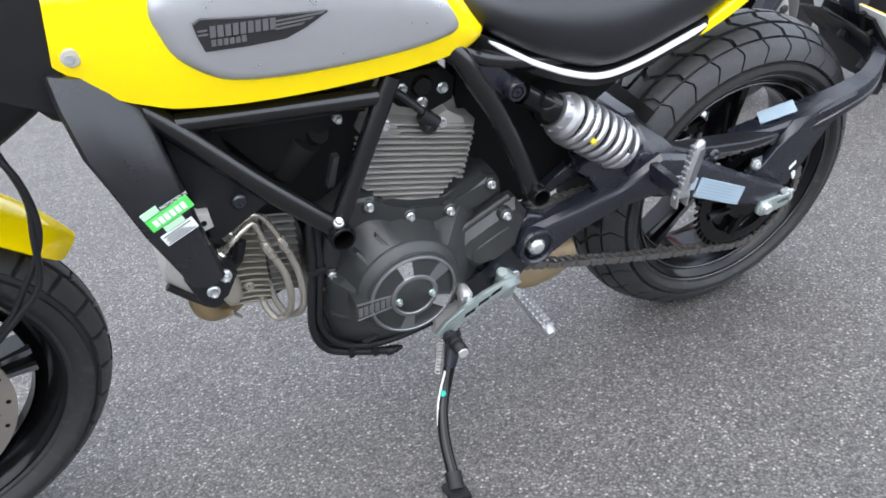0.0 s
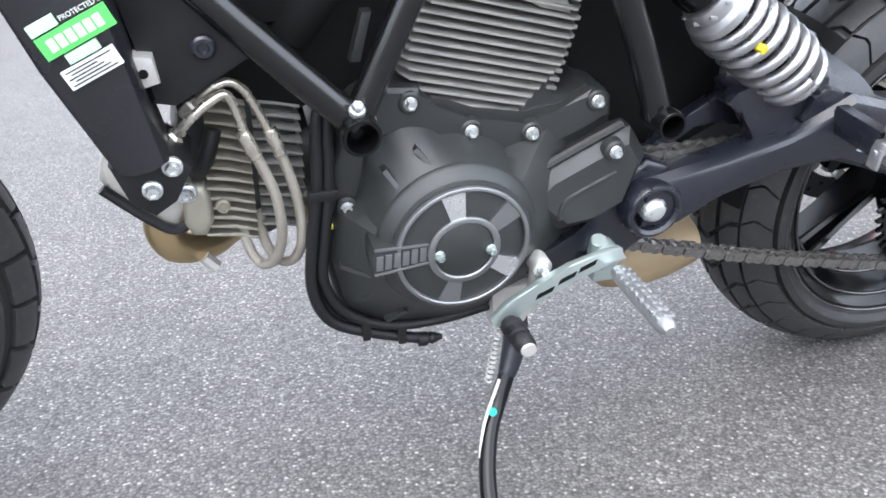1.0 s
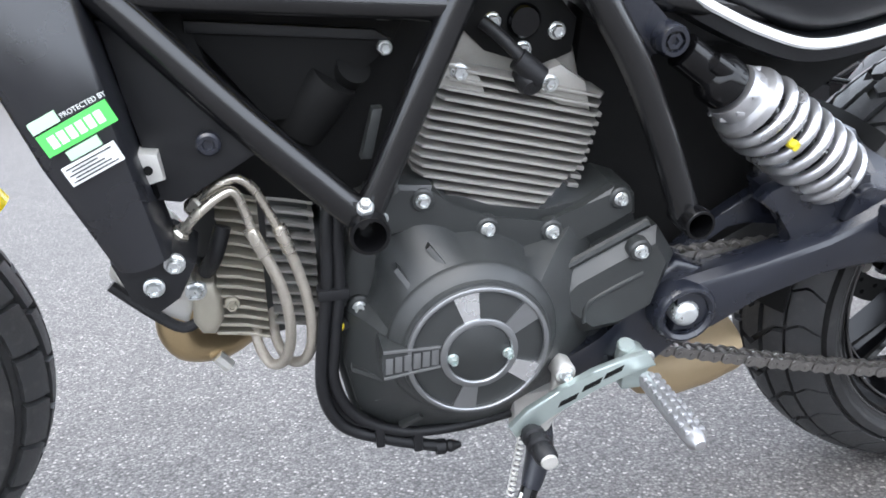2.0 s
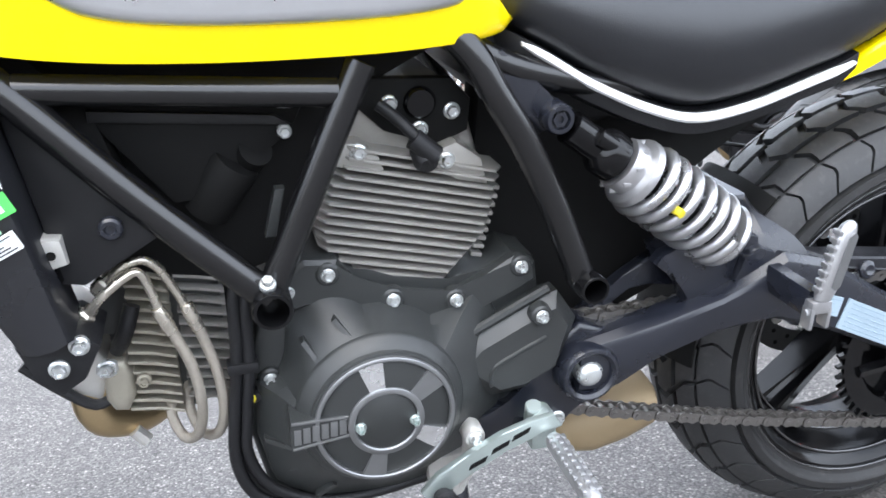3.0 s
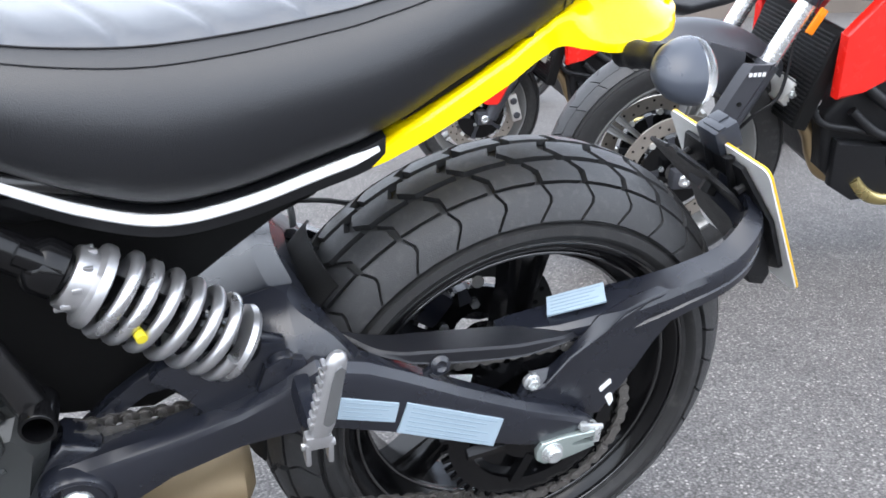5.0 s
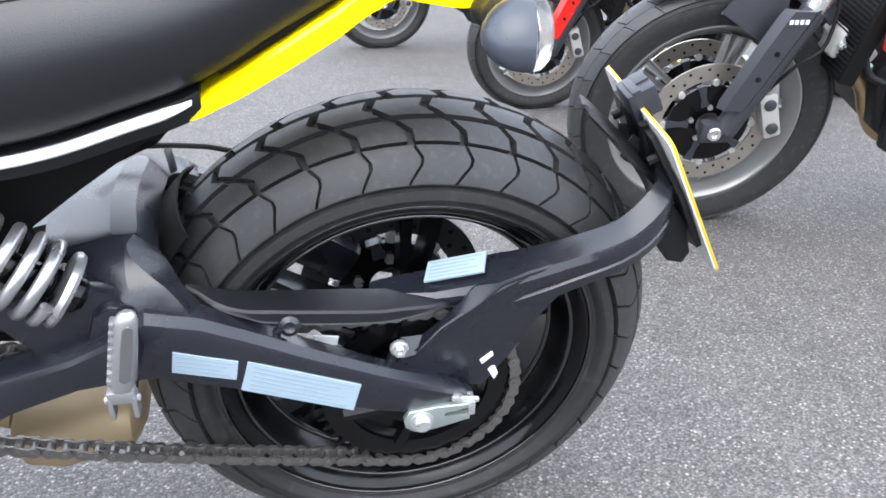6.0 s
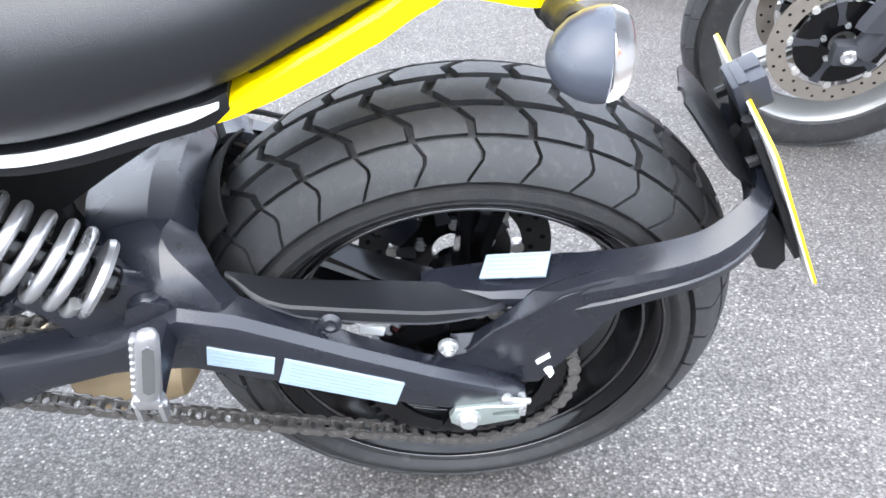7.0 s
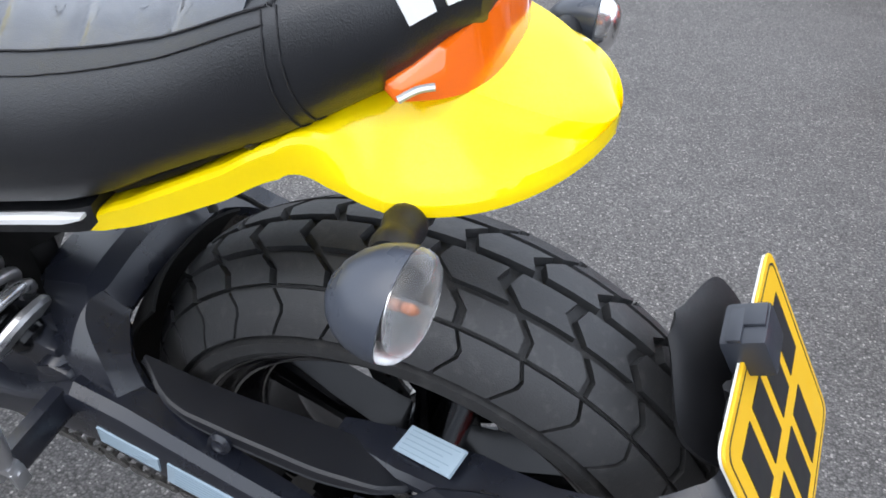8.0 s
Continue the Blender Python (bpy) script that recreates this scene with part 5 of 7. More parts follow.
def make_cables():
    bm = bmesh.new()
    runs = ([(-0.848, -0.118, 0.530), (-0.853, -0.122, 0.507), (-0.856, -0.124, 0.445), (-0.864, -0.125, 0.385), (-0.867, -0.125, 0.326), (-0.849, -0.125, 0.281), (-0.803, -0.125, 0.256), (-0.745, -0.126, 0.236)],
            [(-0.838, -0.120, 0.530), (-0.843, -0.124, 0.507), (-0.845, -0.126, 0.445), (-0.852, -0.127, 0.385), (-0.855, -0.127, 0.338), (-0.836, -0.127, 0.294), (-0.790, -0.127, 0.266), (-0.728, -0.128, 0.262), (-0.650, -0.125, 0.272)],
            [(-0.843, -0.108, 0.530), (-0.850, -0.112, 0.45), (-0.859, -0.114, 0.37), (-0.858, -0.114, 0.31), (-0.838, -0.115, 0.275), (-0.79, -0.116, 0.254)])
    for k, run in enumerate(runs):
        bm = bmesh.new()
        tube(bm, run, (0.0066, 0.0058, 0.0080)[k], 10, 6)
        cable = part("hose", bm, PLASTIC, bike, "black rubber breather hose", 60)
    for p in ((-0.851, -0.124, 0.44), (-0.812, -0.124, 0.264), (-0.772, -0.125, 0.252)):
        bm = bmesh.new()
        block(bm, p, (0.030 if p[0] < -0.84 else 0.010, 0.018, 0.012 if p[0] < -0.84 else 0.026), 0.003)
        part("hose_clip", bm, PLASTIC, cable)
    bm = bmesh.new()
    lathe(bm, [(0, -0.01), (0.0085, -0.01), (0.0085, 0.0), (0.006, 0.002), (0.0075, 0.006), (0.003, 0.018), (0, 0.018)], (-0.742, -0.126, 0.2358), (1, 0, -0.05), 14)
    part("hose_end", bm, PLASTIC, cable)
    bm = bmesh.new()
    lathe(bm, [(0, -0.004), (0.007, -0.004), (0.008, 0.004), (0.005, 0.010), (0, 0.010)], (-0.842, -0.113, 0.400), (0, -1, 0), 14)
    part("sensor_plug", bm, PLASTIC, cable)
    bm = bmesh.new()
    lathe(bm, [(0, 0), (0.0055, 0), (0.005, 0.002), (0, 0.0025)], (-0.847, -0.122, 0.400), (0, -1, 0), 10)
    part("yellow_dot", bm, MARK, cable, "dab of yellow paint")


make_cables()


# ---- frame ----
def make_frame():
    bm = bmesh.new()
    tube(bm, [(-1.120, -0.075, 0.815), (-1.061, -0.115, 0.767), (-1.0, -0.135, 0.710), (-0.92, -0.146, 0.623), (-0.822, -0.152, 0.524)], 0.0150, 16, 5)
    frame_ob = part("frame", bm, FRAME, bike, "black tubular trellis frame", 50)
    for name, pts, r in (("top_tube", [(-1.0, -0.132, 0.719), (-0.735, -0.138, 0.701)], 0.0130), ("brace_tube", [(-0.7265, -0.140, 0.728), (-0.820, -0.150, 0.526)], 0.0136),
                         ("rear_tube", [(-0.655, -0.118, 0.760), (-0.624, -0.132, 0.727), (-0.605, -0.138, 0.694), (-0.572, -0.142, 0.640), (-0.537, -0.145, 0.565), (-0.511, -0.150, 0.500)], 0.0145),
                         ("seat_tube", [(-0.640, -0.110, 0.742), (-0.585, -0.112, 0.712), (-0.500, -0.108, 0.690), (-0.40, -0.10, 0.678), (-0.30, -0.095, 0.692), (-0.20, -0.09, 0.718)], 0.014)):
        for side in (1, -1):
            bm = bmesh.new()
            tube(bm, [(x, y * side, z) for x, y, z in pts], r, 16, 5)
            part(name, bm, FRAME, frame_ob, "", 50)
    bm = bmesh.new()
    tube(bm, [(-1.120, 0.075, 0.815), (-1.0, 0.128, 0.712), (-0.827, 0.148, 0.530)], 0.0185, 16, 5)
    part("right_tube", bm, FRAME, frame_ob, "", 50)
    # open tube ends with their collars
    for x, z, k in ((-0.8205, 0.523, 1.0), (-0.5070, 0.501, 0.84)):
        bm = bmesh.new()
        lathe(bm, [(a * k, b) for a, b in ((0.0185, -0.03), (0.0185, 0.008), (0.0172, 0.010), (0.0145, 0.010), (0.0140, 0.006), (0.0138, -0.028), (0, -0.028))], (x, -0.166, z - 0.004), (0, -1, 0), 32)
        part("tube_end", bm, GLOSS, frame_ob, "", 40)
    cap_bolt("frame_bolt", frame_ob, (-0.8225, -0.166, 0.5430), 0.0055, axis=(0, -0.5, 0.86))
    # shock mount plate
    bm = bmesh.new()
    prism(bm, [(-0.618, 0.728), (-0.592, 0.728), (-0.552, 0.692), (-0.530, 0.672), (-0.532, 0.652), (-0.552, 0.646), (-0.585, 0.684)], -0.124, -0.098, 0.005, 2)
    part("shock_mount", bm, SATIN, frame_ob, "", 40)
    # steering head
    bm = bmesh.new()
    lathe(bm, [(0, -0.09), (0.036, -0.09), (0.036, 0.09), (0, 0.09)], HEAD_FOOT + HEAD_AXIS * 0.915, HEAD_AXIS, 24)
    part("steering_head", bm, FRAME, frame_ob, "", 40)
    # infill behind the trellis: side panel, intake and added near-black filler
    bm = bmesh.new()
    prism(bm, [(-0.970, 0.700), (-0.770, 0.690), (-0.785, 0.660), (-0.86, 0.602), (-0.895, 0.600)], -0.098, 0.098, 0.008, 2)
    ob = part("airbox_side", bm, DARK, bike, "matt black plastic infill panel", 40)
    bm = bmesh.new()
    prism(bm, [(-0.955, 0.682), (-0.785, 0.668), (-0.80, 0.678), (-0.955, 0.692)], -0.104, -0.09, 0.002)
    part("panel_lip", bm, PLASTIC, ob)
    # airbox outline widened as filler: the inside's darkness is put into its colour
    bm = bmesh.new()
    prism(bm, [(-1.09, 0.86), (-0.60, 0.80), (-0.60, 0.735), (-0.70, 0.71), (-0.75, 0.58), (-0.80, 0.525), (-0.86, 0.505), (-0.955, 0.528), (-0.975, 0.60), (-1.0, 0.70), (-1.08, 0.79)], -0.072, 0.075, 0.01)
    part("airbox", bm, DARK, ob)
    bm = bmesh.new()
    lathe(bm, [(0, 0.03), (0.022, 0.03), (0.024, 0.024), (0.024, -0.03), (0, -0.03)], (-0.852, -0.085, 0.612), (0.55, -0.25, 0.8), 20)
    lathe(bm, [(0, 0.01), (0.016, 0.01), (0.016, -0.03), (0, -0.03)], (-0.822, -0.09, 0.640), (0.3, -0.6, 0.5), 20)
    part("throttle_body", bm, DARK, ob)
    bm = bmesh.new()
    prism(bm, [(-0.818, 0.566), (-0.806, 0.612), (-0.797, 0.612), (-0.808, 0.566)], -0.115, -0.10, 0.002)
    part("ribbed_strip", bm, CASE, ob)
    cap_bolt("panel_bolt", ob, (-0.792, -0.103, 0.662), 0.005)
    # subframe box under the seat; added near-black wall for the dark behind the shock
    bm = bmesh.new()
    prism(bm, [(-0.62, 0.755), (-0.40, 0.690), (-0.25, 0.710), (-0.18, 0.735), (-0.20, 0.665), (-0.26, 0.652), (-0.38, 0.650), (-0.50, 0.640), (-0.575, 0.66), (-0.62, 0.70)], -0.088, 0.088, 0.01)
    sub = part("under_seat_box", bm, PLASTIC, bike, "black plastic box under the seat", 40)
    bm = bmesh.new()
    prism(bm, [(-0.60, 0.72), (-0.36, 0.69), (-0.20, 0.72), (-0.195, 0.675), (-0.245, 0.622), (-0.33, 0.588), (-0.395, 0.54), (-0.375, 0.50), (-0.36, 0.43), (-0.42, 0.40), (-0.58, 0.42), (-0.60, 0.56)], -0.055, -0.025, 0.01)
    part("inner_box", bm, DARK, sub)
    bm = bmesh.new()
    tube(bm, [(-0.345, 0.050, 0.556), (-0.3203, 0.062, 0.556), (-0.2951, 0.0655, 0.5600), (-0.2629, 0.0655, 0.5613), (-0.2355, 0.0655, 0.5592), (-0.2101, 0.0655, 0.556), (-0.1879, 0.062, 0.552), (-0.160, 0.060, 0.548)], 0.0032, 8, 5)
    part("wire", bm, PLASTIC, sub)
    bm = bmesh.new()
    tube(bm, [(-0.2530, 0.060, 0.5600), (-0.2515, 0.058, 0.552), (-0.2505, 0.058, 0.542), (-0.2500, 0.059, 0.532)], 0.0052, 8, 4, flat=0.6)
    part("wire_clamp", bm, MACHINED, sub)


make_frame()


# ---- oil cooler shroud and side panel ----
SHROUD = mat("satin_black_shroud", (0.0105, 0.011, 0.0135), 0.30, specular=0.6, var=0.15, scale=20, bump=0.12, fine=1600)


def make_shroud():
    bm = bmesh.new()
    front = [(-1.124, 0.800), (-1.120, 0.769), (-1.108, 0.714), (-1.089, 0.667), (-1.066, 0.600), (-1.026, 0.510)]
    back = [(-1.042, 0.790), (-1.026, 0.730), (-1.018, 0.690), (-1.010, 0.650), (-0.997, 0.585), (-0.984, 0.520)]
    rings = []
    for k, ((x0, z0), (x1, z1)) in enumerate(zip(front, back)):
        y = -0.126 - 0.021 * k
        if k > 2:
            y = -0.176 - 0.003 * (k - 3)
        rings.append([(x0, y + 0.06, z0), (x0, y + 0.006, z0), (x0 + 0.005, y, z0 + 0.001), (x0 + (x1 - x0) * 0.35, y - 0.007, z0 + (z1 - z0) * 0.35), (x0 + (x1 - x0) * 0.7, y - 0.008, z0 + (z1 - z0) * 0.7), (x1 - 0.004, y - 0.004, z1), (x1, y + 0.002, z1), (x1, y + 0.06, z1)])
    loft(bm, rings)
    sh = part("cooler_shroud", bm, SHROUD, bike, "matt black plastic oil cooler shroud", 35)
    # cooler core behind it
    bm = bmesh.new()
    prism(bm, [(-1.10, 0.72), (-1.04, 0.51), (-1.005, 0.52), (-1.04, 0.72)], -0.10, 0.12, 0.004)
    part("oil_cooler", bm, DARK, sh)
    # near-black filler added behind the shroud, where the gap is dark
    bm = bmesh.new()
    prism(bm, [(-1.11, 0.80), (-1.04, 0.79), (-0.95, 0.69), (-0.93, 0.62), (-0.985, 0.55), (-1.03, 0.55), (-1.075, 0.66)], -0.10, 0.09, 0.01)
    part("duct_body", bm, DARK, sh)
    # cheek that joins it to the steering head
    bm = bmesh.new()
    prism(bm, [(-1.26, 0.845), (-1.168, 0.788), (-1.146, 0.766), (-1.128, 0.744), (-1.112, 0.735), (-1.090, 0.765), (-1.085, 0.80), (-1.078, 0.871), (-1.10, 0.95), (-1.20, 0.98), (-1.28, 0.92)], -0.118, -0.055, 0.010, 3)
    part("upper_cheek", bm, PLASTIC, sh, "", 35)
    # foot of the shroud with its bolts
    bm = bmesh.new()
    prism(bm, [(-1.034, 0.512), (-0.985, 0.520), (-0.966, 0.505), (-0.983, 0.473), (-1.003, 0.460), (-1.022, 0.475)], -0.168, -0.10, 0.005)
    part("shroud_foot", bm, PLASTIC, sh, "", 35)
    cap_bolt("shroud_bolt", sh, (-1.002, -0.170, 0.488), 0.0065)
    cap_bolt("shroud_bolt", sh, (-0.983, -0.170, 0.508), 0.0065)
    # triangular frame cover with its screw
    bm = bmesh.new()
    prism(bm, [(-1.022, 0.700), (-0.970, 0.690), (-0.905, 0.606), (-0.909, 0.590), (-0.972, 0.553), (-0.992, 0.557), (-1.006, 0.640)], -0.150, -0.110, 0.006, 2, slope=lambda x, z: 0.03 if x < -1.0 else 0.0)
    tri = part("frame_cover", bm, PLASTIC, bike, "matt black plastic frame cover", 35)
    bm = bmesh.new()
    lathe(bm, [(0.010, -0.004), (0.010, 0.002), (0.008, 0.004), (0.005, 0.004), (0.004, 0.0015), (0, 0.0015)], (-0.945, -0.150, 0.603), (0, -1, 0), 24)
    part("cover_screw", bm, SATIN, tri)
    bm = bmesh.new()
    prism(bm, [(-1.006, 0.600), (-0.985, 0.598), (-0.982, 0.575), (-1.0, 0.570)], -0.152, -0.13, 0.004)
    br = part("bracket", bm, ALLOY, tri, "small silver bracket", 40)
    bm = bmesh.new()
    lathe(bm, [(0, 0.0), (0.004, 0.0), (0.004, 0.001), (0, 0.001)], (-0.994, -0.1522, 0.585), (0, -1, 0), 12)
    part("bracket_hole", bm, DARK, br)
    # sticker on the shroud
    U, Vv = Vector((0.89, -0.05, 0.45)).normalized(), Vector((0.40, -0.03, -0.91)).normalized()
    O, SIZE = Vector((-1.0653, -0.1868, 0.6358)), 0.86

    def patch(name, u0, v0, u1, v1, m, parent, d=0.0, label=""):
        bm = bmesh.new()
        nrm = Vector((0.02, -1, 0.0))
        pts = [O + (U * u + Vv * v) * SIZE for u, v in ((u0, v0), (u1, v0), (u1, v1), (u0, v1))]
        loft(bm, [[q + nrm * k for q in pts] for k in (d - 0.002, d + 0.0006)])
        return part(name, bm, m, parent, label, 30)

    st = patch("security_sticker", 0.0, 0.008, 0.068, 0.028, GREEN, bike, 0.0, "green and white printed security sticker")
    patch("sticker_title", 0.0, -0.004, 0.026, 0.006, PALE_GREEN, st)
    patch("sticker_panel", 0.014, 0.030, 0.045, 0.039, PALE_GREEN, st)
    patch("sticker_panel", 0.002, 0.041, 0.054, 0.059, STICKER_WHITE, st)
    for k in range(6):
        patch("sticker_print", 0.008 + 0.009 * k, 0.0125, 0.0148 + 0.009 * k, 0.0235, STICKER_WHITE, st, 0.0007)
    for k in range(5):
        patch("sticker_print", 0.005 + 0.004 * (k % 2), 0.0432 + 0.0031 * k, 0.050 - 0.005 * ((k * 3) % 4), 0.0442 + 0.0031 * k, INK, st, 0.0007)
    # line of white capitals above the green panel
    curve = bpy.data.curves.new("sticker_words", "FONT")
    curve.body, curve.size, curve.extrude = "PROTECTED BY", 0.0053, 0.0002
    tmp = bpy.data.objects.new("sticker_words", curve)
    me = bpy.data.meshes.new_from_object(tmp)
    bpy.data.objects.remove(tmp)
    words = new("sticker_words", me)
    me.materials.append(STICKER_WHITE)
    words.parent = st
    n = U.cross(-Vv)
    words.matrix_basis = Matrix.Translation(O + U * 0.0250 + Vv * 0.0036 + n * 0.0014) @ Matrix((U, -Vv, n)).transposed().to_4x4()


make_shroud()


# ---- tank ----
TANK = [(-1.112, 0.816, 0.915, 0.116), (-1.104, 0.807, 0.922, 0.125), (-1.08, 0.788, 0.945, 0.140), (-1.048, 0.765, 0.958, 0.152), (-1.0, 0.748, 0.970, 0.161), (-0.925, 0.740, 0.975, 0.167), (-0.822, 0.736, 0.960, 0.167),
        (-0.71, 0.736, 0.912, 0.160), (-0.65, 0.738, 0.868, 0.150), (-0.61, 0.741, 0.812, 0.138), (-0.59, 0.744, 0.776, 0.124), (-0.577, 0.749, 0.758, 0.104)]


def tank_half(x, z):
    zb, zt, w = lerp_table(TANK, x)
    zm = zb + 0.42 * (zt - zb)
    if z >= zm:
        t = min(0.999, (z - zm) / (zt - zm))
        return w * (1 - t ** 2.4) ** (1 / 2.4)
    t = min(1.0, (zm - z) / (zm - zb))
    return w * (1 - 0.06 * t ** 2)


def make_tank():
    bm = bmesh.new()
    rings = []
    for i in range(41):
        x = -1.104 + 0.527 * i / 40
        zb, zt, w = lerp_table(TANK, x)
        ring = []
        nose = max(0.0, (-1.02 - x) / 0.092)
        zs = [zb + (zt - zb) * k / 16 for k in range(17)]
        ring += [(x - 0.12 * nose * (0.875 - z), -tank_half(x, z), z) for z in zs]
        ring += [(x - 0.12 * nose * (0.875 - z), tank_half(x, z), z) for z in zs[::-1]]
        ring += [(x - 0.007 * nose, w * 0.80, zb - 0.004), (x - 0.007 * nose, -w * 0.80, zb - 0.004)]
        rings.append(ring)
    loft(bm, rings)
    tank = part("fuel_tank", bm, YELLOW, bike, "glossy yellow fuel tank", 50)
    outline = [(-1.004, 0.868), (-0.999, 0.842), (-0.985, 0.811), (-0.952, 0.784), (-0.92, 0.773), (-0.865, 0.767), (-0.79, 0.765), (-0.72, 0.766), (-0.660, 0.770), (-0.635, 0.779), (-0.644, 0.803), (-0.670, 0.838), (-0.730, 0.885), (-0.825, 0.916), (-0.935, 0.920), (-0.988, 0.900)]
    edge = [(q.x, q.z) for q in curve_through([(x, 0, z) for x, z in outline], 5, True)]
    cx, cz = -0.83, 0.840
    bm = bmesh.new()
    rings = []
    for s, d in [(0.02 + 0.06 * k, 0.007) for k in range(16)] + [ (0.985, 0.004), (1.0, 0.0015), (1.003, -0.004)]:
        ring = []
        for x, z in edge:
            xx, zz = cx + (x - cx) * s, cz + (z - cz) * s
            ring.append((xx, -tank_half(xx, zz) - d, zz))
        rings.append(ring)
    loft(bm, rings)
    panel = part("side_panel", bm, SILVER, tank, "brushed silver tank side panel", 40)
    # dark badge with plain pale strokes in place of lettering
    def on_tank(pts, lo, hi, name, m, parent, label=""):
        bm = bmesh.new()
        n = len(pts)
        mid = (sum(p[0] for p in pts) / n, sum(p[1] for p in pts) / n)
        rows = []
        for d in (lo, hi):
            rows.append([(x, -tank_half(x, z) - 0.0095 - d, z) for x, z in pts])
        loft(bm, rows)
        return part(name, bm, m, parent, label, 30)

    badge = on_tank([(-0.9635, 0.850), (-0.961, 0.836), (-0.9555, 0.8185), (-0.91, 0.8175), (-0.866, 0.8185), (-0.840, 0.828), (-0.8135, 0.8415), (-0.86, 0.8455), (-0.91, 0.850), (-0.955, 0.855)], -0.002, 0.0025, "tank_badge", INK, tank, "black metal badge with pale strokes")
    for k in range(9):
        x = -0.9480 + 0.0082 * k
        on_tank([(x, 0.8340 - 0.0002 * k), (x + 0.0062, 0.8340 - 0.0002 * k), (x + 0.0074, 0.8466 - 0.0002 * k), (x + 0.0012, 0.8466 - 0.0002 * k)], 0.002, 0.0034, "badge_stroke", MACHINED, badge)
    for k in range(6):
        x = -0.9480 + 0.0066 * k
        on_tank([(x, 0.8240), (x + 0.0050, 0.8240), (x + 0.0056, 0.8312), (x + 0.0006, 0.8312)], 0.002, 0.0034, "badge_stroke", MACHINED, badge)
    for z0, z1, x1 in ((0.8308, 0.8318, -0.846), (0.8352, 0.8362, -0.835), (0.8396, 0.8400, -0.822)):
        on_tank([(-0.876, z0), (x1, z1), (x1 + 0.004, z1 + 0.0022), (-0.876, z0 + 0.0020)], 0.002, 0.0032, "badge_stroke", MACHINED, badge)
    for z0 in (0.8372, 0.8418):
        on_tank([(-0.9600, z0), (-0.9500, z0), (-0.9496, z0 + 0.002), (-0.9604, z0 + 0.002)], 0.002, 0.0032, "badge_stroke", MACHINED, badge)
    bm = bmesh.new()
    y = -tank_half(-1.086, 0.822) - 0.001
    lathe(bm, [(0.011, -0.010), (0.011, 0.003), (0.0095, 0.0045), (0, 0.004)], (-1.089, y, 0.822), (-0.3, -1, 0.05), 24)
    grom = part("tank_grommet", bm, PALE_GREY, tank, "pale rubber-edged tank screw")
    bm = bmesh.new()
    lathe(bm, [(0, 0.003), (0.0058, 0.003), (0.0052, 0.0075), (0.002, 0.0075), (0.002, 0.0055), (0, 0.0055)], (-1.089, y, 0.822), (-0.3, -1, 0.05), 16)
    part("tank_screw", bm, ZINC, grom)


PALE_GREY = mat("pale_grey_rubber", (0.42, 0.40, 0.34), 0.6, var=0.1)
make_tank()

# ---- seat ----
SEAT = [(-0.628, 0.778, 0.812, 0.050, 0.066, 0.052), (-0.595, 0.752, 0.811, 0.080, 0.100, 0.082), (-0.55, 0.728, 0.803, 0.108, 0.126, 0.096), (-0.505, 0.701, 0.797, 0.114, 0.136, 0.101), (-0.45, 0.676, 0.792, 0.118, 0.143, 0.106),
        (-0.39, 0.659, 0.790, 0.119, 0.146, 0.106), (-0.33, 0.665, 0.794, 0.119, 0.144, 0.102), (-0.26, 0.685, 0.803, 0.118, 0.139, 0.097), (-0.197, 0.706, 0.816, 0.114, 0.134, 0.095), (-0.11, 0.752, 0.842, 0.106, 0.124, 0.095),
        (-0.038, 0.787, 0.874, 0.094, 0.111, 0.094), (0.032, 0.827, 0.896, 0.070, 0.088, 0.074), (0.070, 0.855, 0.899, 0.034, 0.050, 0.040)]


def seat_ring(x):
    zb, ze, wb, wm, we = lerp_table(SEAT, x)
    h = ze - zb
    half = [(0, ze + 0.014), (we * 0.5, ze + 0.012), (we * 0.85, ze + 0.006), (we, ze), (we + (wm - we) * 0.45, ze - h * 0.12), (wm * 0.985, ze - h * 0.32), (wm, zb + h * 0.45), (wm * 0.97, zb + h * 0.26),
            (wb + (wm - wb) * 0.45, zb + h * 0.10), (wb, zb + 0.004), (wb * 0.9, zb), (0, zb)]
    return [(x, -y, z) for y, z in half] + [(x, y, z) for y, z in half[-2:0:-1]]


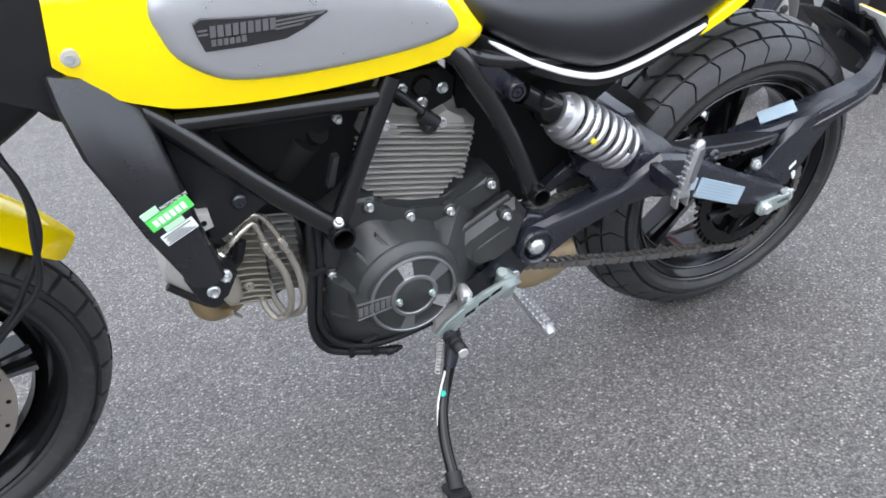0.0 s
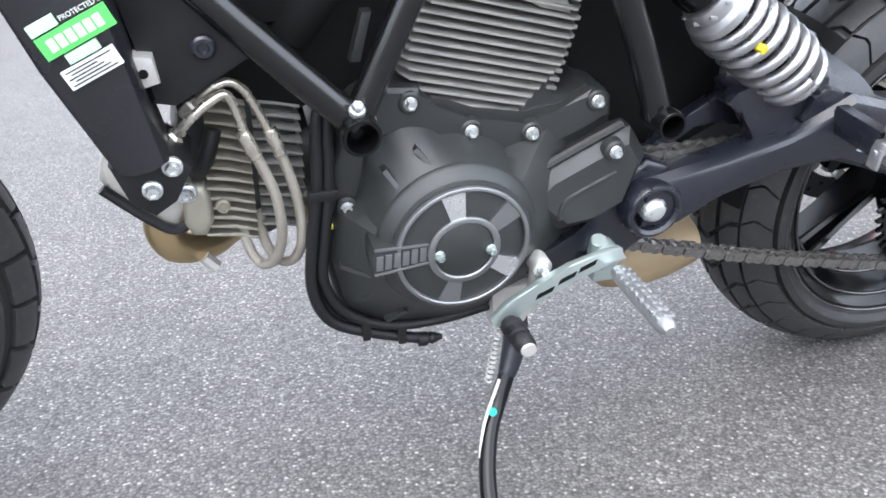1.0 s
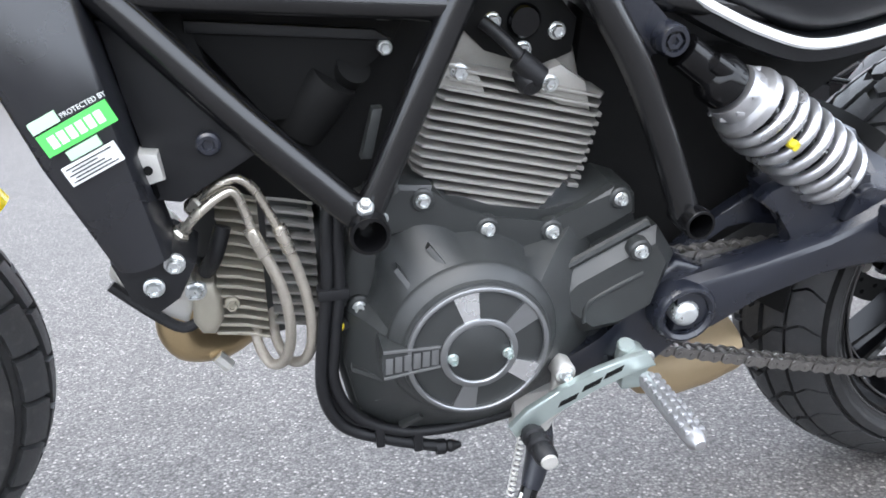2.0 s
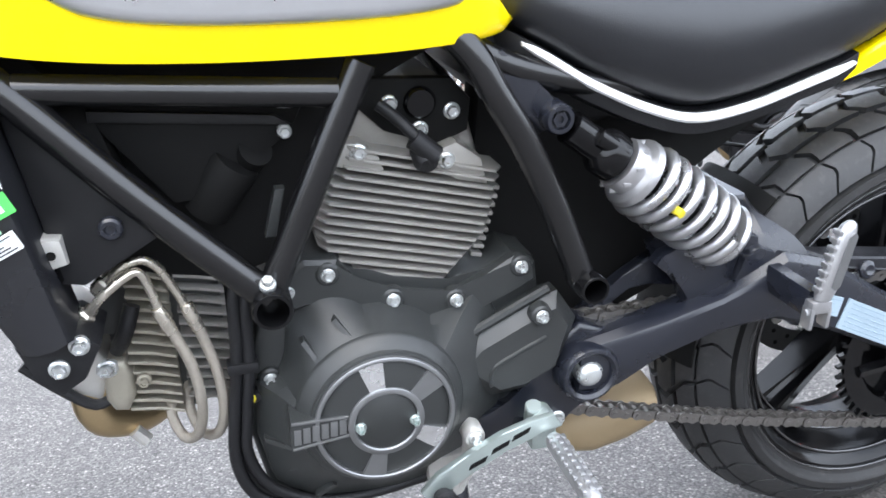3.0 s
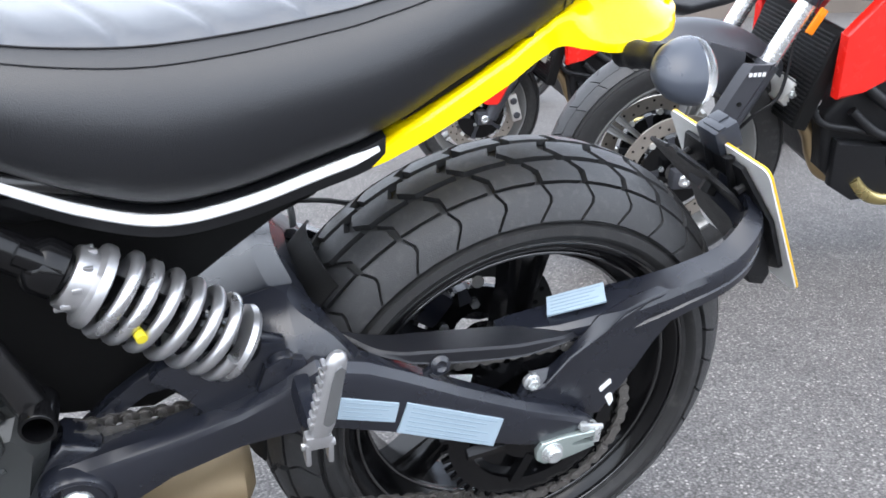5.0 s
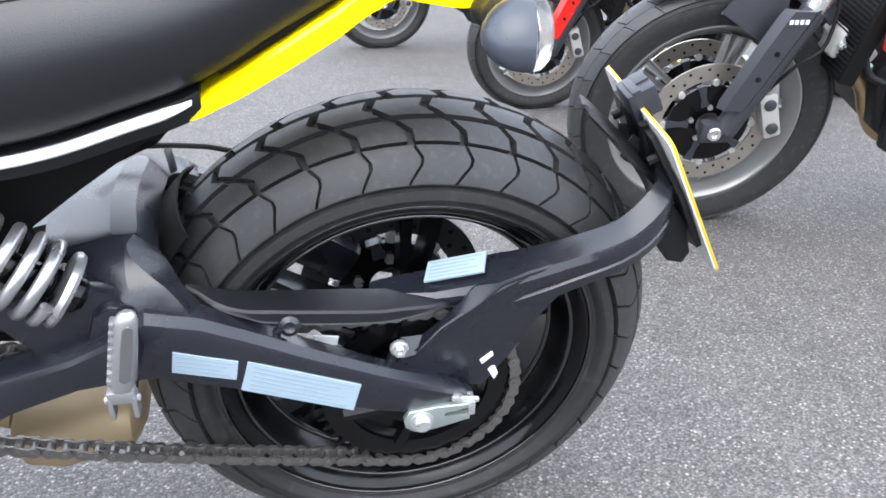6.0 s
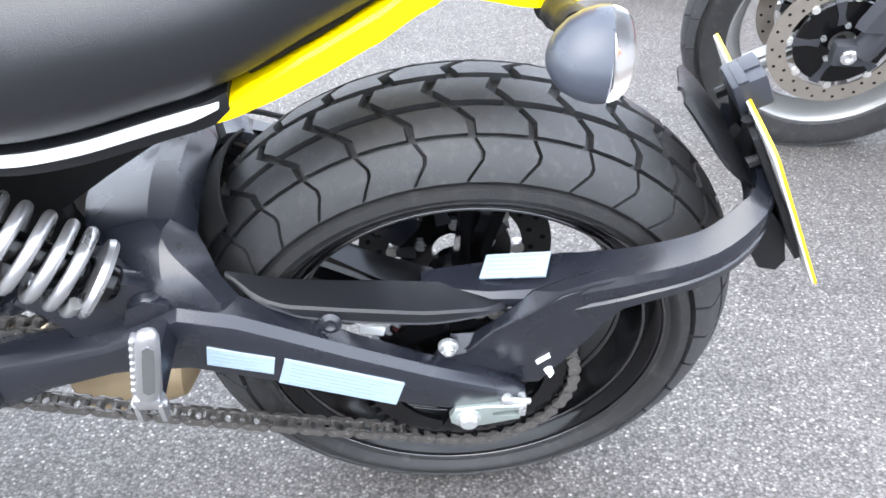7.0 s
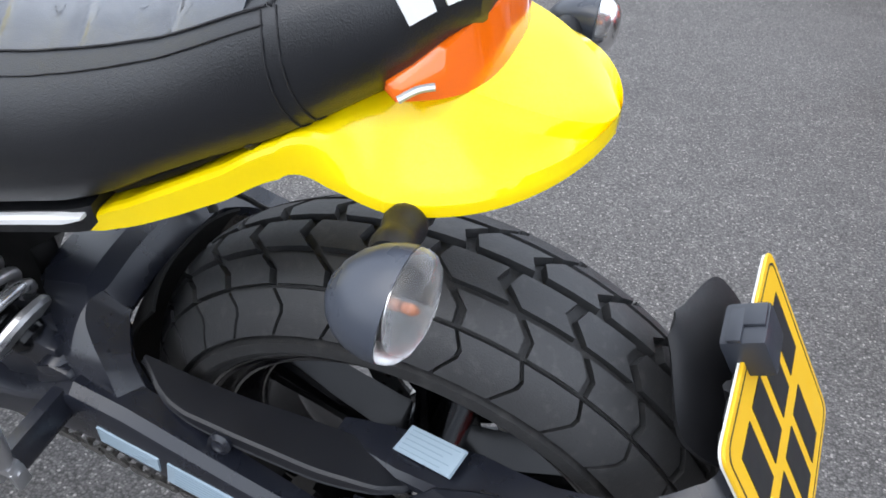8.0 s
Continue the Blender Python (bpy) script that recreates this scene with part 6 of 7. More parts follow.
def make_seat():
    bm = bmesh.new()
    loft(bm, [seat_ring(-0.628 + 0.698 * i / 46) for i in range(47)])
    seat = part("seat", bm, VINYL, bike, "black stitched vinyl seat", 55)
    # quilted top with cross channels
    bm = bmesh.new()

    def at(u, v):
        x = -0.58 + 0.53 * u
        zb, ze, wb, wm, we = lerp_table(SEAT, x)
        y = (2 * v - 1) * we * 0.985
        slant = (x - 0.55 * abs(y)) / 0.076
        near = abs(slant - round(slant)) * 0.076
        seam = 0.0024 * math.exp(-(near / 0.0045) ** 2) - 0.0012 * math.exp(-((near - 0.016) / 0.010) ** 2)
        edge = 1 - abs(2 * v - 1) ** 14
        return (x, y, ze + 0.0152 - 0.0146 * abs(2 * v - 1) ** 3.2 + (0.0026 - seam) * edge)

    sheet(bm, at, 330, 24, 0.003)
    part("quilted_top", bm, VINYL_SHEEN, seat, "quilted black vinyl top panel", 80)
    for name, k, r in (("piping", 3, 0.0009), ("stitch_line", 4, 0.0006)):
        for side in (-1, 1):
            bm = bmesh.new()
            pts = []
            for i in range(60):
                q = seat_ring(-0.60 + 0.565 * i / 59)
                a, b = Vector(q[k]), Vector(q[k - 1])
                p = a.lerp(b, 0.08 if k == 3 else 0.28)
                pts.append((p.x, side * (abs(p.y) + 0.0007), p.z + 0.0006))
            tube(bm, pts, r, 6, 2)
            part(name, bm, THREAD, seat, "", 60)
    # upright seams at the rear corners
    for side in (-1, 1):
        for dx in (0.0, 0.009):
            bm = bmesh.new()
            pts = []
            for k in range(3, 10):
                q = seat_ring(-0.038 + dx + 0.003 * (k - 3))[k]
                pts.append((q[0], side * (abs(q[1]) + 0.0001), q[2]))
            tube(bm, pts, 0.0006, 6, 3)
            part("seam", bm, THREAD, seat, "", 60)
    # across the back
    bm = bmesh.new()
    x = -0.033
    zb, ze, wb, wm, we = lerp_table(SEAT, x)
    tube(bm, [(x, -we, ze + 0.001), (x + 0.012, -we * 0.6, ze + 0.012), (x + 0.016, 0, ze + 0.016), (x + 0.012, we * 0.6, ze + 0.012), (x, we, ze + 0.001)], 0.0016, 6, 5)
    part("rear_piping", bm, THREAD, seat, "", 60)
    # white strokes on the back, in place of lettering
    for y0, y1 in ((-0.0790, -0.0670), (-0.062, -0.047), (-0.041, -0.024), (-0.018, -0.002), (0.003, 0.019), (0.025, 0.042), (0.048, 0.063), (0.0675, 0.0790)):
        bm = bmesh.new()
        rows = []
        for d in (-0.005, 0.0022):
            ring = []
            for y, f in [(y0 + (y1 - y0) * k / 4, 0.58) for k in range(5)] + [(y0 + (y1 - y0) * k / 4, 0.90) for k in range(4, -1, -1)]:
                q = seat_back(y, f)
                ring.append(q + Vector((0.55, y * 9, 0.2)).normalized() * d)
            rows.append(ring)
        loft(bm, rows)
        part("white_stroke", bm, WHITE, seat, "", 30)
    # white strip along the lower edge
    bm = bmesh.new()
    rings = []
    for i in range(33):
        x = -0.568 + 0.366 * i / 32
        zb, ze, wb, wm, we = lerp_table(SEAT, x)
        y, z = -wb - 0.007, zb - 0.008
        k = min(1.0, (32 - i) / 3 + 0.35) * min(1.0, i / 2 + 0.4)
        rings.append([(x, y + 0.005, z - 0.0045 * k), (x, y - 0.001, z - 0.0050 * k), (x, y - 0.004, z - 0.0024 * k), (x, y - 0.004, z + 0.0024 * k), (x, y - 0.001, z + 0.0050 * k), (x, y + 0.005, z + 0.0045 * k)])
    loft(bm, rings)
    strip = part("seat_trim", bm, WHITE, bike, "white strip along the seat's lower edge", 40)
    bm = bmesh.new()
    rings = []
    for i in range(33):
        x = -0.595 + 0.40 * i / 32
        zb, ze, wb, wm, we = lerp_table(SEAT, x)
        rings.append([(x, -wb + 0.02, zb - 0.03), (x, -wb - 0.002, zb - 0.026), (x, -wb - 0.005, zb - 0.012), (x, -wb - 0.004, zb - 0.002), (x, -wb + 0.02, zb + 0.002)])
    loft(bm, rings)
    part("seat_base", bm, PLASTIC, seat, "", 40)


def seat_back(y, f):
    """A point on the rounded back of the seat: f from its foot (0) to its top (1)."""
    x = 0.070
    for k in range(540):
        x = 0.070 - 0.0002 * k
        zb, ze, wb, wm, we = lerp_table(SEAT, x)
        w = wm if f < 0.68 else we + (wm - we) * (0.985 - 0.53 * (f - 0.68) / 0.20 if f < 0.88 else 0.45 * (1 - f) / 0.12)
        if w >= abs(y):
            break
    return Vector((x, y, zb + (ze - zb) * f))


make_seat()


# ---- yellow tail ----
def make_tail():
    bm = bmesh.new()
    table = [(-0.223, 0.698, 0.683, 0.117), (-0.19, 0.716, 0.696, 0.118), (-0.14, 0.746, 0.722, 0.118), (-0.09, 0.775, 0.750, 0.114), (-0.05, 0.800, 0.774, 0.107), (-0.035, 0.812, 0.780, 0.105), (-0.015, 0.828, 0.777, 0.108), (0.02, 0.836, 0.7725, 0.112), (0.05, 0.831, 0.7755, 0.108),
             (0.08, 0.822, 0.779, 0.094), (0.102, 0.812, 0.781, 0.074), (0.118, 0.803, 0.782, 0.053), (0.128, 0.795, 0.783, 0.034), (0.133, 0.790, 0.784, 0.020)]

    def at(u, v):
        x = -0.223 + 0.356 * (1 - (1 - u) ** 1.5)
        zt, ze, w = lerp_table(table, x)
        if x > 0.02:
            k = (x - 0.02) / 0.1135
            w = 0.112 * max(0.0, 1 - k ** 2.5) ** 0.64 + 0.001
            zt, ze = 0.836 - 0.1 * (x - 0.02) - 2.3 * (x - 0.02) ** 2, 0.7725 + 0.12 * (x - 0.02)
        s = 2 * v - 1
        a = abs(s)
        hood = min(1.0, max(0.0, (x + 0.06) / 0.07))
        hood = hood * hood * (3 - 2 * hood)
        if a < 0.52:
            z = zt - 0.003 * (a / 0.52) ** 2
        elif a < 0.60:
            z = zt - 0.003 - 0.009 * (a - 0.52) / 0.08
        elif a < 0.93:
            k = (a - 0.60) / 0.33
            z = zt - 0.012 + (ze + 0.010 - zt + 0.012) * k ** 0.92
        else:
            z = ze + (0.010 if x < 0.09 else 0.010 - 0.2 * (x - 0.09)) * (1 - (a - 0.93) / 0.07)
        if a < 0.86:
            low = zt - 0.004
        else:
            low = zt - 0.004 + (ze - zt + 0.004) * min(1.0, ((a - 0.86) / 0.14)) ** 1.5
        y = s * w if a < 0.93 else math.copysign(w * (0.93 + 0.05 * math.sin((a - 0.93) / 0.07 * math.pi / 2)), s)
        flat = math.copysign(w * (a / 0.86 * 0.95 if a < 0.86 else 0.95 + 0.05 * min(1.0, (a - 0.86) / 0.05)), s)
        return (min(x, 0.1335), flat + (y - flat) * hood, low + (z - low) * hood)

    shell(bm, at, 120, 70, 0.004)
    tail = part("tail_unit", bm, YELLOW, bike, "glossy yellow duck-tail mudguard", 16)
    for side in (-1, 1):
        bm = bmesh.new()
        tube(bm, [(-0.19, side * 0.104, 0.722), (-0.12, side * 0.104, 0.762), (-0.03, side * 0.092, 0.820)], 0.006, 8, 4)
        part("seat_edge", bm, DARK, tail, "", 60)
        bm = bmesh.new()
        lathe(bm, [(0, 0.004), (0.006, 0.003), (0.008, 0.000), (0.008, -0.006)], (-0.070, side * 0.101, 0.793), (0, side, 0.5), 18)
        part("rubber_stop", bm, PLASTIC, tail)
    tail.matrix_basis = Matrix.Translation((0.011, 0, -0.004))
    # rear lamp, a curved band under the seat's back
    # large and orange: its reflection on the yellow tail is put into the lens
    bm = bmesh.new()
    rings = []
    for i in range(61):
        y = -0.086 + 0.172 * i / 60
        q = seat_back(y, 0.06)
        q.x = 0.071 - 0.042 * (abs(y) / 0.088) ** 3
        out = Vector((0.75, y * 7, 0)).normalized()
        k = math.sqrt(max(0.05, 1 - (i / 30 - 1) ** 2))
        foot = lerp_table(table, q.x - 0.004)[0] - 0.007
        top = q.z + 0.004
        rings.append([q - out * 0.02 + Vector((0, 0, foot - q.z)), Vector((q.x, q.y, foot)) + out * (0.004 + 0.002 * k), Vector((q.x, q.y, foot + (top - foot) * 0.45)) + out * (0.004 + 0.001 * k),
                      Vector((q.x, q.y, top)) + out * (0.001 + 0.001 * k), Vector((q.x, q.y, top)) - out * 0.02])
    loft(bm, rings)
    lamp = part("tail_lamp", bm, RED_LAMP, bike, "red rear lamp lens under the seat, tail reflection in its colour", 75)
    for side in (-1, 1):
        bm = bmesh.new()
        a, b = seat_back(side * 0.086, 0.0), seat_back(side * 0.074, 0.0)
        tube(bm, [a + Vector((0.004, side * 0.006, 0.004)), a.lerp(b, 0.6) + Vector((0.006, side * 0.006, 0.002)), b + Vector((0.010, side * 0.006, -0.001))], 0.0024, 8, 4)
        part("lamp_rim", bm, ZINC, lamp)


RED_LAMP = mat("lamp_lens_with_tail_reflection", (0.96, 0.16, 0.004), 0.08, coat=0.8, var=0.05, bump=0.0)
make_tail()


GREY_SHELL = mat("grey_satin_shell", (0.045, 0.052, 0.068), 0.3, var=0.08, bump=0.05)


def make_indicator(side):
    c = Vector((0.056, -0.173, 0.765))
    long, short = Vector((-0.10, -0.76, -0.64)) * 0.0335, Vector((0, 0.64, -0.76)) * 0.0225
    m = Matrix.Identity(4) if side < 0 else Matrix.Translation((0.020, 0, -0.018)) @ Matrix.Diagonal((1, -1, 1, 1))
    bm = bmesh.new()
    pts = [(0.046, -0.092, 0.760), (0.049, -0.116, 0.764), (0.054, -0.150, 0.772)]
    tube(bm, pts, 0.012, 14, 6, radii=[0.012, 0.0145, 0.012, 0.0140, 0.0118, 0.0135, 0.0112])
    ob = part("indicator", bm, PLASTIC, bike, "dark grey indicator with a clear lens", 40, m)

    def dome(rows):
        bm = bmesh.new()
        loft(bm, [[c + Vector((x, 0, 0)) + long * r * math.cos(a) + short * r * math.sin(a) for a in (2 * math.pi * k / 28 for k in range(28))] for x, r in rows])
        return bm

    part("indicator_body", dome(((-0.026, 0.08), (-0.0245, 0.28), (-0.020, 0.52), (-0.013, 0.74), (-0.003, 0.91), (0.007, 0.99), (0.012, 1.0), (0.015, 1.0))), GREY_SHELL, ob, "grey plastic housing", 40, m)
    lens = part("indicator_lens", dome(((0.0155, 0.985), (0.019, 0.98), (0.024, 0.92), (0.029, 0.76), (0.032, 0.48), (0.033, 0.12))), LENS_CLEAR, ob, "clear ribbed lens", 40, m)
    lens.visible_shadow = False
    bm = bmesh.new()
    lathe(bm, [(0, 0), (0.0024, 0.0), (0.0028, 0.003), (0.0015, 0.0045), (0, 0.0045)], c + Vector((0.0165, 0, 0)), (1, 0, 0), 16)
    part("bulb", bm, AMBER_BULB, lens, "", 40, m)
    bm = bmesh.new()
    lathe(bm, [(0, 0), (0.0225, 0.0), (0.0225, 0.0006), (0, 0.0006)], c + Vector((0.0153, 0, 0)), (1, 0, 0), 28)
    part("reflector", bm, BRIGHT, lens, "", 40, m)


make_indicator(-1)
make_indicator(1)


# ---- shock ----
def make_shock():
    a, b = Vector((-0.540, -0.127, 0.664)), Vector((-0.299, -0.128, 0.491))
    d = (b - a).normalized()
    side = d.cross(Vector((0, 1, 0))).normalized()
    up = side.cross(d)
    length = (b - a).length
    bm = bmesh.new()
    lathe(bm, [(0, 0.02), (0.017, 0.02), (0.017, 0.055), (0.022, 0.06), (0.025, 0.065), (0.025, 0.082), (0.018, 0.085), (0.016, 0.10), (0.0145, 0.235), (0.018, 0.24), (0.018, 0.262), (0.012, 0.268), (0, 0.268)], a, d, 24)
    shock = part("shock_absorber", bm, GLOSS, bike, "rear shock absorber with a silver coil spring", 35)
    for p, r in ((a, 0.0155), (b, 0.0155)):
        bm = bmesh.new()
        lathe(bm, [(r, -0.024), (r, 0.012), (r * 0.86, 0.016), (r * 0.62, 0.016), (r * 0.58, 0.011), (0, 0.011)], p, (0, -1, 0), 28)
        part("shock_eye", bm, SATIN, shock, "", 35)
        bm = bmesh.new()
        lathe(bm, [(0, 0), (r * 0.5, 0), (r * 0.5, 0.004), (r * 0.26, 0.004), (r * 0.22, 0.001), (0, 0.001)], p + Vector((0, -0.011, 0)), (0, -1, 0), 6)
        part("shock_bolt", bm, SATIN, shock)
    bm = bmesh.new()
    lathe(bm, [(0.016, 0.088), (0.027, 0.088), (0.0285, 0.092), (0.0285, 0.104), (0.0365, 0.107), (0.0375, 0.110), (0.0375, 0.115), (0.033, 0.117), (0.016, 0.117)], a, d, 30)
    part("spring_collar", bm, PEG, shock, "cast silver spring collar", 35)
    for k in range(9):
        bm = bmesh.new()
        t = 2 * math.pi * k / 9
        o = a + d * 0.096 + side * math.cos(t) * 0.0285 + up * math.sin(t) * 0.0285
        block(bm, o, (0.008, 0.004, 0.004), 0.001)
        part("collar_notch", bm, PEG, shock, "", 35)
    bm = bmesh.new()
    lathe(bm, [(0.016, 0.240), (0.036, 0.244), (0.038, 0.249), (0.036, 0.253), (0.016, 0.256)], a, d, 30)
    part("spring_seat", bm, SPRING, shock, "", 35)
    bm = bmesh.new()
    pts = []
    turns, n = 6.6, 170
    for i in range(n + 1):
        t = i / n
        ang = 2 * math.pi * turns * t + 1.0
        ease = 0.5 - 0.5 * math.cos(math.pi * t)
        h = 0.120 + 0.118 * (0.75 * t + 0.25 * ease)
        pts.append(a + d * h + (side * math.cos(ang) + up * math.sin(ang)) * 0.0355)
    tube(bm, pts, 0.0061, 12, 1)
    part("spring", bm, SPRING, shock, "silver coil spring", 60)
    bm = bmesh.new()
    q = a + d * 0.155 + Vector((-0.004, -0.0355, -0.006))
    tube(bm, [q - d * 0.002 + up * 0.004 + Vector((0, -0.0012, 0)), q + Vector((0, -0.0016, 0)), q + d * 0.002 - up * 0.006 + Vector((0, -0.0008, 0))], 0.0048, 10, 4)
    part("spring_mark", bm, MARK, shock, "dab of yellow paint")
    bm = bmesh.new()
    tube(bm, [a + d * 0.045 + Vector((0.004, -0.012, 0.006)), a + d * 0.080 + Vector((0.005, -0.013, 0.007))], 0.010, 14, 2)
    part("reservoir", bm, GLOSS, shock, "", 35)


make_shock()


# ---- footrests, gear lever and stand ----
def make_rear_peg():
    base, tip = Vector((-0.285, -0.216, 0.484)), Vector((-0.268, -0.214, 0.566))
    bm = bmesh.new()
    rings = []
    for t, w, dd in ((0, 0.009, 0.007), (0.12, 0.0118, 0.008), (0.5, 0.0112, 0.008), (0.88, 0.0100, 0.008), (0.96, 0.0078, 0.006), (1.0, 0.0036, 0.003)):
        q = base.lerp(tip, t)
        rings.append([q + Vector((w * math.cos(a), dd * math.sin(a), 0)) for a in (2 * math.pi * k / 14 for k in range(14))])
    loft(bm, rings)
    peg = part("passenger_peg", bm, PEG, bike, "folded silver passenger footrest", 40)
    for k in range(8):
        bm = bmesh.new()
        q = base.lerp(tip, 0.14 + 0.105 * k)
        block(bm, q + Vector((-0.0105, 0.0, 0)), (0.0048, 0.0115, 0.0060), 0.0020)
        part("tooth", bm, PEG, peg, "", 30)
    # recess along its flat face drawn as a darker strip, shade in the colour
    bm = bmesh.new()
    rings = []
    for t, w in ((0.16, 0.001), (0.2, 0.0048), (0.6, 0.0050), (0.84, 0.0044), (0.88, 0.001)):
        q = base.lerp(tip, t) + Vector((0.0025, -0.0088, 0))
        rings.append([q + Vector((w, 0.001, 0)), q + Vector((w, -0.0006, 0)), q + Vector((-w, -0.0006, 0)), q + Vector((-w, 0.001, 0))])
    loft(bm, rings)
    part("hollow", bm, MACHINED, peg, "", 30)
    bm = bmesh.new()
    block(bm, (-0.287, -0.214, 0.476), (0.024, 0.014, 0.014), 0.003)
    block(bm, (-0.297, -0.214, 0.464), (0.005, 0.015, 0.024), 0.002)
    block(bm, (-0.277, -0.214, 0.464), (0.005, 0.015, 0.024), 0.002)
    tube(bm, [(-0.302, -0.214, 0.470), (-0.272, -0.214, 0.470)], 0.0035, 8, 2)
    part("peg_clevis", bm, PEG, peg, "", 35)
    bm = bmesh.new()
    prism(bm, [(-0.298, 0.474), (-0.294, 0.490), (-0.281, 0.491), (-0.275, 0.472), (-0.279, 0.460), (-0.293, 0.460)], -0.208, -0.138, 0.004)
    part("peg_mount", bm, SATIN, peg)
    peg.matrix_basis = Matrix.Translation((0.002, -0.014, -0.001))


make_rear_peg()


def make_rider_peg():
    a, b = Vector((-0.548, -0.160, 0.336)), Vector((-0.563, -0.318, 0.360))
    bm = bmesh.new()
    rings = []
    for t, w in ((0, 0.008), (0.05, 0.0098), (0.5, 0.0105), (0.94, 0.0095), (1.0, 0.005)):
        q = a.lerp(b, 0.2 + 0.8 * t)
        rings.append([q + Vector((w * math.cos(k * math.pi / 6), 0, w * math.sin(k * math.pi / 6))) for k in range(12)])
    loft(bm, rings)
    peg = part("rider_peg", bm, PEG, bike, "serrated silver rider's footrest", 40)
    for k in range(9):
        q = a.lerp(b, 0.27 + 0.078 * k)
        for dx in (-0.0072, 0.0, 0.0072):
            bm = bmesh.new()
            block(bm, q + Vector((dx, 0, 0.0092 - abs(dx) * 0.35)), (0.0052, 0.0072, 0.0050), 0.0015)
            part("tooth", bm, PEG, peg, "", 30)
    bm = bmesh.new()
    lathe(bm, [(0.0155, -0.012), (0.0155, 0.008), (0.0130, 0.012), (0.007, 0.012), (0.006, 0.009), (0, 0.009)], (-0.553, -0.164, 0.345), (0, -1, 0), 28)
    part("peg_boss", bm, LEVER, peg, "", 35)
    bm = bmesh.new()
    block(bm, (-0.548, -0.150, 0.318), (0.03, 0.03, 0.02), 0.004)
    lathe(bm, [(0, -0.01), (0.0095, -0.01), (0.0095, 0.008), (0.008, 0.010), (0, 0.010)], (-0.560, -0.158, 0.354), (-0.1, -0.3, 1), 18)
    part("peg_bracket", bm, LEVER, peg, "", 35)
    # gear lever with its slots
    bm = bmesh.new()
    top = [(-0.690, 0.296), (-0.672, 0.316), (-0.640, 0.334), (-0.605, 0.352), (-0.575, 0.362), (-0.548, 0.366)]
    low = [(-0.538, 0.350), (-0.570, 0.342), (-0.600, 0.331), (-0.632, 0.313), (-0.662, 0.292), (-0.682, 0.284)]
    prism(bm, top + low, -0.186, -0.178, 0.002)
    lever = part("gear_lever", bm, LEVER, bike, "pale zinc gear lever", 35)
    for x, z in ((-0.630, 0.3235), (-0.606, 0.3385), (-0.584, 0.350)):
        bm = bmesh.new()
        prism(bm, [(x - 0.0105, z - 0.0085), (x + 0.008, z - 0.0005), (x + 0.0105, z + 0.0065), (x - 0.008, z - 0.0015)], -0.1868, -0.177, 0.0008)
        part("slot", bm, DARK, lever, "", 30)
    bm = bmesh.new()
    lathe(bm, [(0, -0.012), (0.0125, -0.012), (0.0125, -0.003), (0.0098, -0.001), (0.0098, 0.003), (0.0125, 0.005), (0.0125, 0.010), (0.0098, 0.012), (0.0098, 0.016), (0.0125, 0.018), (0.0125, 0.023), (0.0098, 0.025), (0.0098, 0.029), (0.0120, 0.031), (0.0110, 0.041), (0.0085, 0.044), (0, 0.044)], (-0.668, -0.186, 0.290), (0.1, -1, -0.05), 20)
    part("toe_rubber", bm, PLASTIC, lever, "black rubber toe piece")
    bm = bmesh.new()
    lathe(bm, [(0, 0), (0.0085, 0.0), (0.008, 0.003), (0, 0.004)], (-0.6636, -0.230, 0.2878), (0.1, -1, -0.05), 16)
    part("toe_end", bm, ALLOY, lever)
    # linkage in front of it
    bm = bmesh.new()
    lathe(bm, [(0.0, -0.012), (0.010, -0.012), (0.0115, -0.009), (0.0115, 0.009), (0.010, 0.012), (0, 0.012)], (-0.629, -0.160, 0.343), (0, -1, 0), 24)
    tube(bm, [(-0.629, -0.160, 0.340), (-0.631, -0.161, 0.318), (-0.635, -0.163, 0.300), (-0.648, -0.166, 0.286)], 0.009, 12, 4, radii=[0.0105, 0.0092, 0.0088, 0.0092, 0.0095, 0.0085, 0.0070])
    tube(bm, [(-0.630, -0.150, 0.320), (-0.612, -0.154, 0.312), (-0.590, -0.158, 0.318), (-0.566, -0.160, 0.330)], 0.006, 10, 3)
    link = part("shift_linkage", bm, ALLOY, bike, "bare metal gear linkage", 40)
    cap_bolt("link_bolt", link, (-0.629, -0.172, 0.343), 0.0055)


make_rider_peg()


